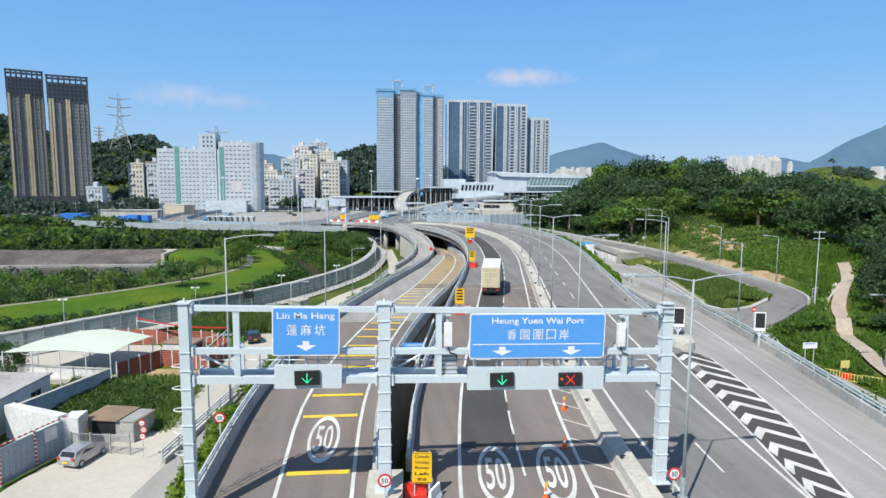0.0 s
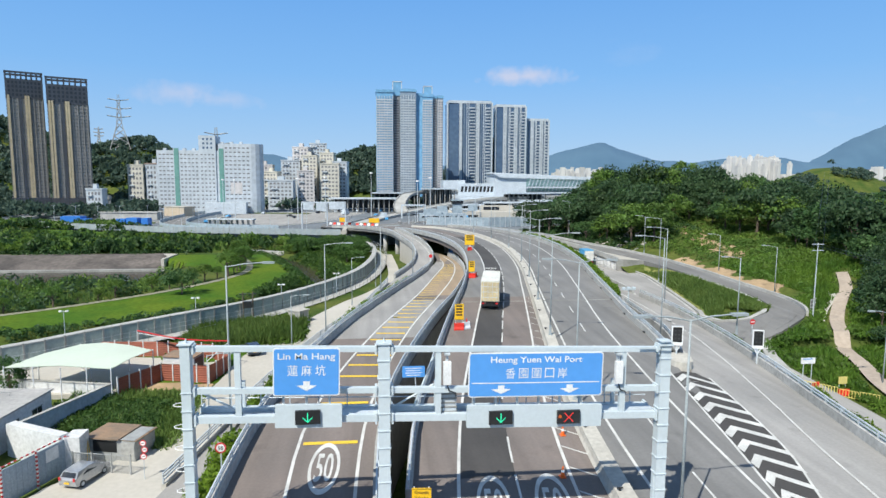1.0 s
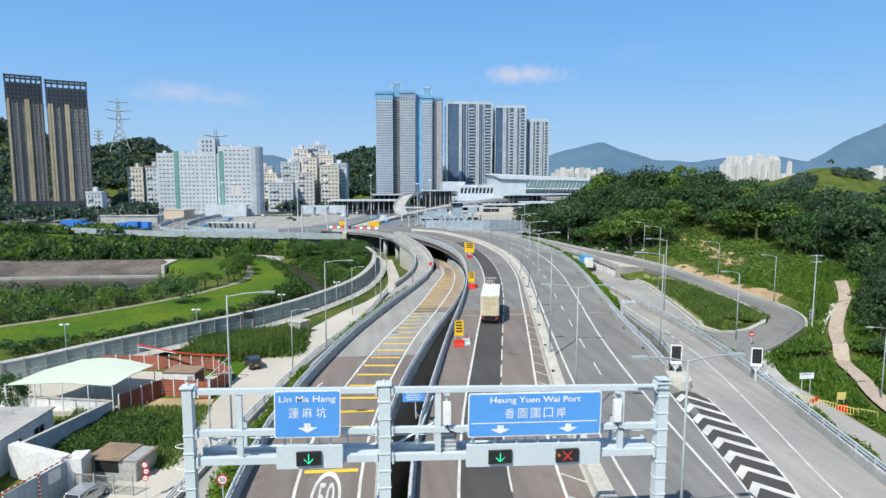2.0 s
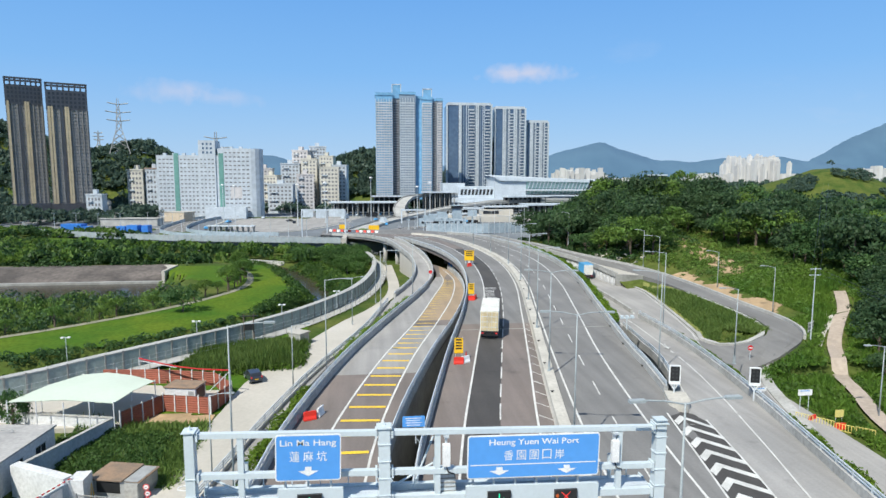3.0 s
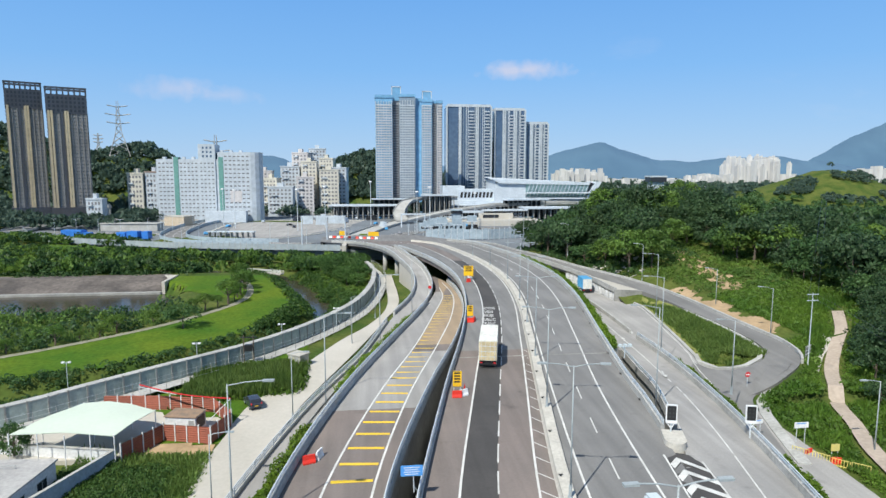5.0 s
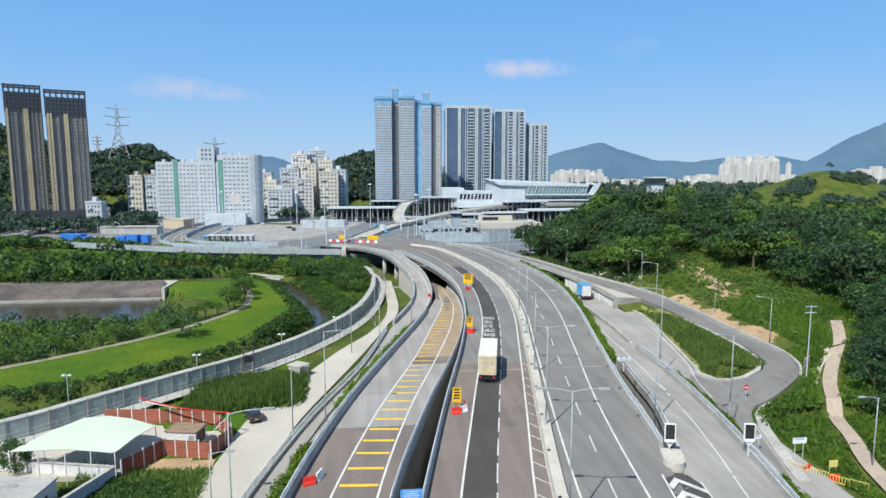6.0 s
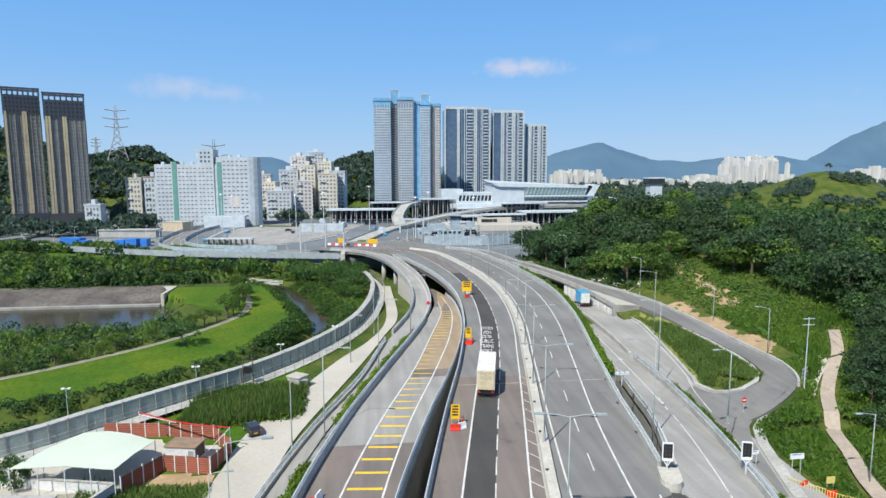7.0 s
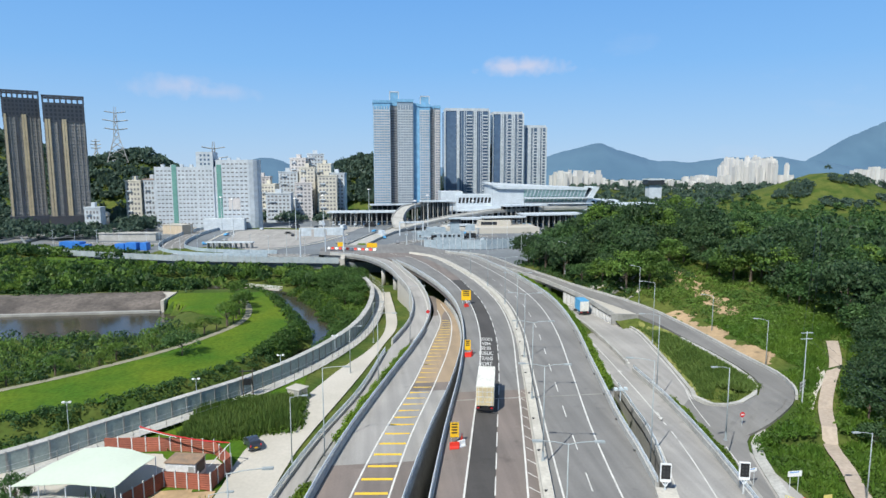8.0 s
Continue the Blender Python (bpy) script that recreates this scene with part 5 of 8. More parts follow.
foot_path = line([(55, 48), (58.4, 60), (60.4, 66), (63.8, 72.5), (66.9, 79.4), (72.4, 87.6), (77, 93), (80.8, 97), (85.5, 101.8), (89, 106.5), (92, 111)], 2)
path_xy = np.array([(p.x, p.y) for p in foot_path])


# Dark trees that close in on the upper side of the path.
for k in range(30):
    y = 78 + 1.35 * k
    x = float(np.interp(y, path_xy[:, 1], path_xy[:, 0])) + 6.4 + (k * 3.7) % 11
    s = 0.56 + 0.28 * abs(math.sin(k * 2.9))
    if clear_of_roads(x, y, 5):
        copy_thing(protos[(0, 2, 1)[k % 3]], pose(x, y, ground_height(x, y), 0, 0, k * 77) @ Matrix.Diagonal((s, s, s * 1.1, 1)))


def on_path(x, y, room=2.1):
    return np.hypot(path_xy[:, 0] - x, path_xy[:, 1] - y).min() < room


scrub("shrubs", spread(rng, 5600, 46, 112, 46, 135, lambda x, y: slope_right(x, y) and not (x < 74 and 96 < y) and x < 86 + (y - 100) * 0.5, (0.4, 1.1)), HERB, "lush light green herbs and shrubs on the slope", 32, 0.95, 0.14, 0.6)
reeds("rough_grass", spread(rng, 3600, 48, 100, 48, 125, lambda x, y: slope_right(x, y) and not (x < 74 and 96 < y), (0.5, 1.1)), HERB, "tall lush grass on the slope", 1.3, 10)
scrub("shrubs", spread(rng, 380, 56, 92, 164, 245, lambda x, y: clear_of_roads(x, y, 1.2) and x > at_y(loop_mid, y), (1.2, 2.8)), LEAF_MID, "dense bushes between the loop road and the wood", 70, 0.8, 0.22)
scrub("shrubs", spread(rng, 900, 68, 135, 60, 170, lambda x, y: slope_right(x, y) and not (x < 74 and 96 < y) and (y < 104 or x > at_y(loop_mid, y) + 6.5), (0.7, 1.9)), LEAF_LIGHT, "green bushes on the slope below the wood", 44, 0.75, 0.2)
scrub("shrubs", spread(rng, 160, 50, 76, 55, 95, slope_right, (0.8, 1.8)), LEAF_LIGHT, "darker bushes among the herbs", 60, 0.75, 0.2)
scrub("shrubs", spread(rng, 620, 72, 110, 118, 200, lambda x, y: clear_of_roads(x, y, 3.0) and (x > at_y(loop_mid, y) + 9 or (int(x * 3) + int(y * 2)) % 7 == 0) and x > at_y(loop_mid, y) + 4, (0.8, 2.2)), LEAF_LIGHT, "young trees and bushes on the cut slope", 44, 0.75, 0.2)
reeds("rough_grass", spread(rng, 4200, 57, 76, 97, 165, lambda x, y: at_y(fork_right, y) + 2 < x < at_y(loop_mid, max(104, y)) - 4.5 and clear_of_roads(x, y, 0.8), (0.3, 0.75)), REED, "rough grass on the traffic island", 1.5, 10)
scrub("shrubs", spread(rng, 320, 57, 76, 98, 170, lambda x, y: at_y(fork_right, y) + 2 < x < at_y(loop_mid, max(104, y)) - 4.5 and clear_of_roads(x, y, 0.8), (0.3, 0.9)), REED, "weeds among the grass on the traffic island", 18, 0.9, 0.16, 0.5)


def near_wall_strip(x, y):
    d = np.hypot(river_xy[:, 0] - x, river_xy[:, 1] - y).min()
    return 4.2 < d < 8.2 and y < 205 and x > -140


def bend_bank(x, y):
    return 4.4 < np.hypot(river_xy[:, 0] - x, river_xy[:, 1] - y).min() < 8.6 and x < float(np.interp(y, [137, 161, 191, 218, 240, 262], [-15, -6, -2, -2.5, -6, -10]))


scrub("shrubs", spread(rng, 420, -62, -3, 150, 240, bend_bank, (1.0, 2.4)), HEDGE_DARK, "tall lush bushes on the banks of the river bend", 70, 0.85, 0.2, 1.1)
scrub("shrubs", spread(rng, 260, -62, -3, 150, 240, bend_bank, (0.8, 1.9)), HERB, "bright green herbs on the banks of the river bend", 50, 0.85, 0.18, 0.9)
scrub("shrubs", spread(rng, 1300, -140, -4, 84, 205, near_wall_strip, (0.7, 1.8)), LEAF_MID, "green shrubs along the river edge", 34, 0.75, 0.2)
reeds("reeds", spread(rng, 1500, -31, -12, 97, 117, lambda x, y: (x + 31) / 19 * 4 + 97 < y < 113 + (x + 31) * 0.1 and x < -12.5, (0.6, 1.2)), REED, "tall green reeds beside the lane")
scrub("shrubs", spread(rng, 650, -31, -12.5, 97, 116, lambda x, y: (x + 31) / 19 * 4 + 97 < y, (0.9, 2.1)), HERB, "bushes among the reeds beside the lane", 50, 0.75, 0.2)
scrub("shrubs", spread(rng, 420, -38, -22.5, 66, 80, lambda x, y: y > 67 + (-24 - x) * 0.35 and y < 80 - (x + 38) * 0.25 and x < -25.2, (0.9, 2.2)), HEDGE_DARK, "overgrown bushes behind the shack", 150, 0.75, 0.11)
reeds("rough_grass", spread(rng, 260, -38, -22.5, 64, 84, lambda x, y: y > 67 + (-24 - x) * 0.35 and y < 83 - (x + 38) * 0.25 and x < -23, (0.5, 1.0)), REED, "tall rough grass behind the shack", 1.6, 9)
scrub("shrubs", spread(rng, 420, -34, 1, 158, 262, lambda x, y: np.hypot(river_xy[:, 0] - x, river_xy[:, 1] - y).min() > 8 and x > -26 + (262 - y) * 0.15 and x < float(np.interp(y, [137, 161, 191, 218, 240, 262], [-14, -5, -1, -1.5, -5, -9])), (0.7, 1.8)), LEAF_LIGHT, "bushes between the river bend and the wall", 44, 1.0, 0.22)


walk_line = line([(-150, 82), (-110, 104), (-74, 129.3), (-58.4, 143.9), (-47.7, 157.7), (-39, 176), (-37.5, 190), (-41, 207), (-48, 222)], 2)
walk_xy = np.array([(p.x, p.y) for p in walk_line])


def below_walk(x, y):
    k = int(np.hypot(walk_xy[:, 0] - x, walk_xy[:, 1] - y).argmin())
    a, b = walk_xy[max(0, k - 1)], walk_xy[min(len(walk_xy) - 1, k + 1)]
    return (b[0] - a[0]) * (y - a[1]) - (b[1] - a[1]) * (x - a[0]) < 0


def on_walk(x, y, room=1.6):
    return np.hypot(walk_xy[:, 0] - x, walk_xy[:, 1] - y).min() < room


def wetland(x, y):
    return y < 178 + 0.1 * (-60 - x) and not below_walk(x, y) and not on_walk(x, y) and x < -52


wet = spread(rng, 2500, -190, -46, 128, 188, wetland, (0.5, 1.15))
wet_bushes = spread(rng, 420, -190, -54, 132, 188, wetland, (1.1, 2.7), 1.7)
reeds("reeds", wet[:1100], REED, "pale green reed bed by the pond", 2.0, 8)
scrub("shrubs", wet[1300:], LEAF_MID, "wetland bushes by the pond", 30, 1.0, 0.24, 1.1)
scrub("shrubs", wet_bushes[:270], LEAF_DARK, "tall dense dark bushes in the reed bed", 70, 1.0, 0.26, 1.25)
scrub("shrubs", wet_bushes[270:], LEAF_LIGHT, "lighter young trees in the reed bed", 70, 0.9, 0.24, 1.4)
scrub("shrubs", spread(rng, 900, -260, -66, 226, 270, lambda x, y: y > 230 and np.hypot(river_xy[:, 0] - x, river_xy[:, 1] - y).min() > 4, (0.9, 2.0)), LEAF_MID, "low dense shrubs above the pond wall", 34, 1.5, 0.4)
scrub("shrubs", spread(rng, 60, -84, -66, 172, 184, lambda x, y: True, (0.8, 1.7)), LEAF_DARK, "dark bushes at the pond edge", 30, 1.0, 0.34, 1.1)


# Hedges: a body of leaves along a line.
def hedge(points, height, w, h, label, material=HEDGE_LEAF, dense=190):
    g = np.random.default_rng(int(points[0].y * 10))
    pts = lift(points, height)
    n = int(sum((b - a).length for a, b in zip(pts, pts[1:])) * dense)
    row = np.array([tuple(p) for p in even(pts, 200)])
    c = row[g.integers(0, 200, n)]
    d = g.normal(0, 1, (n, 3))
    d[:, 2] = np.abs(d[:, 2])
    d /= np.linalg.norm(d, axis=1)[:, None]
    bulge = g.uniform(0.75, 1.1, (n, 1)) + 0.25 * np.sin(c[:, 1:2] * 0.9)
    e = new("hedge", quads_mesh("hedge", leaf_quads(g, c + d * (w / 2, w / 2, h) * bulge + g.normal(0, 0.12, (n, 3)), d, 0.17), material))
    return tagged(e, label, "hedge")


planter = beside(left_left, -1.5)
setting("planter", Shape().sweep(lift(clip(left_left, -60, 142), Z_LEFT), [(-2.6, -4.5), (-2.6, -0.75), (-2.4, -0.75), (-2.4, -1.0), (-0.45, -1.0), (-0.45, -4.5)]), CONCRETE_WALL, "long concrete planter beside the slip road", category="planter")
for y0, y1 in ((28, 47), (48, 70), (77, 101), (103, 127)):
    hedge(clip(beside(left_left, -1.45), y0, y1), lambda y: Z_LEFT(y) - 0.95, 1.9, 1.35, "light green clipped hedge in a concrete planter")
setting("planter", Shape().sweep(lift(clip(away_right, 86, 200), Z_MAIN), [(0.44, -2.5), (0.44, 0.2), (1.9, 0.2), (1.9, -2.5)]), CONCRETE_WALL, "narrow concrete planter behind the parapet", category="planter")
hedge(clip(beside(away_right, 1.15), 87, 195), lambda y: Z_MAIN(y) + 0.2, 1.3, 1.15, "green hedge along the carriageway parapet")
for y0, y1 in ((20, 57), (64, 92)):
    hedge(clip(beside(slip_right, 1.5), y0, y1), lambda y: Z_SLIP(y) - 0.5, 1.3, 0.9, "green hedge outside the slip road parapet")
setting("planter", Shape().sweep(lift(clip(slip_right, -40, 96), Z_SLIP), [(0.44, -4), (0.44, -0.5), (2.3, -0.5), (2.3, -4)]), CONCRETE_WALL, "concrete planter outside the slip road", category="planter")


# ---- surfaces laid on the ground ----
def draped(name, inside, x0, x1, y0, y1, step, material, label, dz=0.07, category=""):
    s = Shape()
    seen = {}
    xs, ys = np.arange(x0, x1, step), np.arange(y0, y1, step)

    def corner(i, j):
        if (i, j) not in seen:
            seen[i, j] = len(s.v)
            x, y = x0 + i * step, y0 + j * step
            s.v.append((x, y, ground_height(x, y) + dz))
        return seen[i, j]

    for i in range(len(xs)):
        for j in range(len(ys)):
            if inside(x0 + (i + 0.5) * step, y0 + (j + 0.5) * step):
                s.f.append((corner(i, j), corner(i + 1, j), corner(i + 1, j + 1), corner(i, j + 1)))
    return setting(name, s, material, label, True, category)


draped("lawn", lambda x, y: below_walk(x, y) and y < 226 and np.hypot(river_xy[:, 0] - x, river_xy[:, 1] - y).min() > (7.2 if y < 165 else 9.4), -150, -14, 84, 226, 1.5, GRASS, "bright mown lawn sloping to the river", 0.1)
draped("lawn", lambda x, y: not below_walk(x, y) and x > -70 and y > 188 + 0.8 * (-45 - x) and y < 228 and natural_height(x, y) > -10, -72, -38, 184, 230, 1.5, GRASS, "bright mown lawn above the pond", 0.1)
FOOTWAY = mat("footway_concrete", (0.27, 0.255, 0.2), 0.9, (0.19, 0.19, 0.13), 0.4, 2.0, 0.2)
setting("footway", Shape().sheet([Vector((p.x, p.y, ground_height(p.x, p.y) + 0.16)) for p in beside(walk_line, -1.0)], [Vector((p.x, p.y, ground_height(p.x, p.y) + 0.16)) for p in beside(walk_line, 1.0)]), FOOTWAY, "narrow dull concrete riverside footway")
PATH_EARTH = mat("path_concrete", (0.42, 0.35, 0.29), 0.9, (0.34, 0.285, 0.235), 0.2, 2.0, 0.2)
SAND = mat("sandy_soil", (0.42, 0.3, 0.18), 0.95, (0.3, 0.22, 0.13), 0.25, 1.5, 0.5)
setting("footpath", Shape().sheet([Vector((p.x, p.y, ground_height(p.x, p.y) + 0.42)) for p in beside(foot_path, -1.0)], [Vector((p.x, p.y, ground_height(p.x, p.y) + 0.42)) for p in beside(foot_path, 1.0)]), PATH_EARTH, "pinkish concrete path climbing the slope")
setting("drain_channel", Shape().sheet([Vector((p.x, p.y, ground_height(p.x, p.y) + 0.3)) for p in beside(line([(84, 106), (82.8, 103.2), (80, 98), (75, 93.5), (70, 88)], 1), -0.45)], [Vector((p.x, p.y, ground_height(p.x, p.y) + 0.3)) for p in beside(line([(84, 106), (82.8, 103.2), (80, 98), (75, 93.5), (70, 88)], 1), 0.45)]), CONCRETE_PALE, "pale concrete drain channel on the slope", category="channel")
junction = [(55.0, 98), (56.5, 94.6), (59, 93.2), (62, 93.2), (65.8, 94.9), (68.4, 98.2), (70.6, 96.4), (69.8, 93.2), (66.4, 89.6), (61.5, 86.6), (58, 84.6), (55.5, 82), (53.4, 78), (51.8, 73), (49, 64), (45, 64), (47, 78), (49.5, 92)]
setting("road_junction", Shape().add([(x, y, loop_z(x, y) + 0.05 if x > 58 else Z_FORK(y) + 0.05) for x, y in junction], [tuple(range(len(junction) - 1, -1, -1))]), ASPHALT_GREY, "grey asphalt junction of the loop and the side road", category="road")
stripe("edge_line", line([(56.2, 101.5), (54.2, 95), (52.4, 86), (50.6, 77), (48.2, 68)][::-1], 2), lambda y: Z_FORK(y) + 0.07, 0.15, PAINT_WHITE, "white edge line across the junction mouth")
setting("kerb", Shape().sweep([Vector((x, y, Z_FORK(y))) for x, y in ((69.6, 92.2), (66.4, 89), (61.7, 86), (58.2, 84), (55.7, 81.4), (53.6, 77.4), (52, 72.6), (49.4, 63.8))][::-1], [(0, -0.5), (0, 0.16), (1.5, 0.2), (1.5, -0.5)]), CONCRETE, "pale concrete kerb and footway at the junction")
setting("kerb", Shape().sweep([Vector((x, y, loop_z(x, y))) for x, y in ((57.3, 102.5), (56.0, 98.8), (57.3, 95), (59.4, 93.6), (62, 93.4), (65.5, 95), (67.8, 98), (69.3, 102.2), (69.8, 108), (69.3, 116), (68.3, 126))], [(-0.8, -0.6), (-0.8, 0.16), (0, 0.16), (0, -0.6)]), CONCRETE, "pale concrete kerb round the grass island")
ISLAND = mat("island_grass", (0.25, 0.25, 0.075), 0.95, (0.12, 0.165, 0.035), 0.2, 1.6, 0.8, grain_by=0.3)
draped("verge", lambda x, y: at_y(fork_right, y) + 0.8 < x < at_y(loop_mid, max(104, y)) - 3.2 and clear_of_roads(x, y, 0.3), 56, 77, 98, 168, 1.0, ISLAND, "rough yellow-green grass on the traffic island", 0.25, "lawn")
draped("bare_soil", lambda x, y: 3.0 < x - at_y(loop_mid, y) < 7.4 + 1.5 * math.sin(y * 0.45) + 0.9 * math.sin(y * 1.3) and 109 < y < 147, 70, 97, 107, 149, 0.6, SAND, "bare sandy soil on the cut slope", 0.12)
draped("bare_soil", lambda x, y: abs(x - 86 - 0.1 * (y - 130)) < 2.3 + 0.9 * math.sin(y) and 132 < y < 172, 78, 100, 130, 174, 1.0, SAND, "bare sandy track on the slope", 0.12)

lane_left = line([(-36, 44), (-32.5, 52), (-30.5, 59), (-24, 66), (-22.3, 77), (-20.7, 86), (-19.9, 94.2), (-14.2, 110.9), (-7, 131), (-0.4, 146), (4, 168), (3.5, 215)])
lane_right = line([(-19, 44), (-17.5, 52), (-16.5, 60), (-15.2, 72), (-13.9, 80.6), (-12, 92.4), (-6.1, 112.8), (-1, 132), (3.1, 149.5), (7.2, 170), (6.5, 215)])
lanes = even(lift(lane_left, Z_LANE, 0.1), 70), even(lift(lane_right, Z_LANE, 0.1), 70)
setting("lane", Shape().sheet(*lanes), CONCRETE_PALE, "sunlit pale concrete service lane")

# Patrol wall by the river: framed panels, pale coping and a mesh fence before it.
WALL_PANEL = mat("fence_panel", (0.3, 0.36, 0.34), 0.6, (0.24, 0.29, 0.28), 0.3, 2.0)
wall_line = even([Vector((p.x, p.y, Z_LANE(p.y) - 0.1)) for p in line([(-140, 62), (-95, 74), (-72, 84), (-54, 91.2), (-45.1, 98.9), (-35.2, 108.4), (-23, 120.8), (-12.4, 137.7), (-3.6, 160.9), (0.6, 190.9), (0.2, 218.5), (-4, 240)])], 96)
bwall = thing("boundary_wall", Matrix(), "grey-green panelled boundary wall along the river", "wall", "", "structure")
for a, b in zip(wall_line, wall_line[1:]):
    d = (b - a).normalized()
    n_ = Vector((d.y, -d.x, 0)) * 0.08
    s = Shape().add([a + n_, b + n_, b + n_ + Vector((0, 0, 3.0)), a + n_ + Vector((0, 0, 3.0)), a - n_, b - n_, b - n_ + Vector((0, 0, 3.0)), a - n_ + Vector((0, 0, 3.0))], [(0, 1, 2, 3), (5, 4, 7, 6), (3, 2, 6, 7)])
    part("panel", s, WALL_PANEL, bwall)
post_mesh = mesh_of("post", Shape().box(-0.12, 0.12, -0.2, 0.2, 0, 3.15), CONCRETE_WALL)
for a, b in zip(wall_line, wall_line[1:]):
    part("post", post_mesh, CONCRETE_WALL, bwall, m=pose(a.x, a.y, a.z, 0, 0, math.degrees(math.atan2(b.y - a.y, b.x - a.x))))
part("coping", Shape().sweep(wall_line, [(-1.3, 2.7), (-1.3, 3.1), (0.14, 3.1), (0.14, 2.98), (-0.1, 2.7)]), CONCRETE, bwall, "pale concrete coping")
mesh_fence = thing("mesh_fence", Matrix(), "thin steel mesh fence in front of the boundary wall", "fence", "", "structure")
fence_line = beside(wall_line, 3.4)
fpost = mesh_of("post", Shape().tube([(0, 0, 0), (0, 0, 2.6)], 0.05, 6), CONCRETE_WALL)
for p in fence_line[20:]:
    part("post", fpost, CONCRETE_WALL, mesh_fence, m=pose(p.x, p.y, Z_LANE(p.y) - 0.1))
for h in (0.9, 1.8, 2.5):
    part("wire", Shape().sweep([Vector((p.x, p.y, Z_LANE(p.y) - 0.1 + h)) for p in fence_line[20:]], [(-0.015, -0.02), (-0.015, 0.02), (0.015, 0.02), (0.015, -0.02)]), STEEL, mesh_fence)
setting("patrol_path", Shape().sheet([p + Vector((0, 0, 0.08)) for p in beside(wall_line, 0.3)], [p + Vector((0, 0, 0.08)) for p in beside(wall_line, 3.2)]), CONCRETE, "grey concrete patrol path between wall and fence")
for x, y in ((-50.2, 105.0), (-32.0, 114), (-18.7, 127), (-8.4, 141), (-74, 88)):
    e = thing("floodlight_post", pose(x, y, Z_LANE(y) - 0.1), "slim post with twin floodlights behind the wall", "street lamp", "patrol floodlights")
    part("pole", Shape().tube([(0, 0, 0), (0, 0, 5.2)], 0.06, 6), STEEL, e)
    for k in (-1, 1):
        part("floodlight", Shape().box(k * 0.5 - 0.22, k * 0.5 + 0.22, -0.16, 0.16, 4.95, 5.2), SIGN_WHITE, e)
    part("crossbar", Shape().box(-0.5, 0.5, -0.04, 0.04, 5.0, 5.08), STEEL, e)

# Pond wall of stone.
STONE = mat("stone_facing", (0.15, 0.13, 0.118), 0.9, (0.065, 0.057, 0.053), 0.11, 0.8, 0.5, grain_by=0.3)
setting("pond_wall", Shape().prism([(-260, 212.2), (-71, 213.4), (-69.6, 216), (-69.6, 224), (-260, 220)], -13, -11.2), CONCRETE_WALL, "grey concrete kerb at the foot of the pond wall", category="wall")
setting("pond_wall", Shape().add([(-260, 213.2, -11.5), (-70.6, 214.4, -11.5), (-72.6, 226, -8.0), (-260, 221.5, -8.0), (-260, 232, -8.0), (-72.6, 232, -8.0)], [(0, 1, 2, 3), (3, 2, 5, 4)]), STONE, "brown stone-faced sloping wall above the pond", category="wall")
setting("pond_wall", Shape().prism([(-70.7, 214), (-69.7, 214), (-69.7, 229), (-74.5, 229), (-70.7, 222)], -13, -7.8), CONCRETE_PALE, "pale concrete end of the pond wall", category="wall")

bush = tree_proto("tree", CROWNS[2] * (1.0, 1.0, 0.95), LEAF_MID, 3.8, "round dark green tree on the lawn", "tree", "lawn trees")
bush.matrix_basis = pose(-45.0, 149.5, ground_height(-45, 149.5) + 0.1)
young = tree_proto("tree", CROWNS[4] * (0.42, 0.42, 0.5) + (0, 0, 1.1), LEAF_LIGHT, 3.4, "slender young light green tree beside the footway", "tree", "footway trees")
spots = [p for p in even(walk_line, 46)][6:44]
for n, p in enumerate(spots):
    q = (0.8 + 0.35 * math.sin(n * 2.3)) * (1.75 if p.y > 165 else 1.1)
    x, y = p.x - 2.2 + 0.5 * math.sin(n * 5), p.y + 1.3
    m_ = pose(x, y, ground_height(x, y), 0, 0, n * 67) @ Matrix.Diagonal((q, q, q, 1))
    if n == 0:
        young.matrix_basis = m_
    else:
        copy_thing(young, m_)

# ---- the walled yard beside the lane ----
WHITEWASH = mat("whitewash", (0.66, 0.67, 0.68), 0.8, (0.55, 0.56, 0.57), 0.4, 3.0, 0.15)
ROOF_GREY = mat("roof_felt", (0.42, 0.41, 0.4), 0.9, (0.33, 0.325, 0.32), 0.3, 2.0, 0.2)
BLUE_WALL = mat("bluish_wall", (0.4, 0.47, 0.55), 0.8, (0.33, 0.39, 0.46), 0.4, 3.0)
GATE_METAL = mat("gate_metal", (0.36, 0.44, 0.52), 0.45, (0.31, 0.38, 0.46), 0.5, 5.0, 0, 0.2)
DARK_GLASS = mat("dark_glass", (0.03, 0.035, 0.045), 0.12)
RUST_BOARD = mat("red_brown_sheet", (0.3, 0.085, 0.05), 0.7, (0.22, 0.065, 0.04), 0.5, 4.0, 0.2, spread=0.18)
MEMBRANE = mat("pale_green_membrane", (0.55, 0.62, 0.53), 0.7, (0.52, 0.59, 0.5), 0.2, 2.0, grain_by=0.03)
RUSTY = mat("rusty_sheet", (0.3, 0.2, 0.13), 0.85, (0.2, 0.15, 0.11), 0.8, 4.0, 0.3)
GREY_METAL = mat("grey_sheet", (0.36, 0.37, 0.37), 0.6, (0.28, 0.29, 0.29), 0.6, 4.0)

house = thing("house", pose(-39.2, 60, -9.4, 0, 0, -5), "low white flat-roofed house with dark windows", "house")
part("wall", Shape().box(-17, 0, -2, 15.2, 0, 3.75), WHITEWASH, house)
part("roof", Shape().box(-17.2, 0.2, -2.2, 15.4, 3.75, 3.95), ROOF_GREY, house, "grey felt flat roof")
for k, y in enumerate((3.4, 7.6, 11.6)):
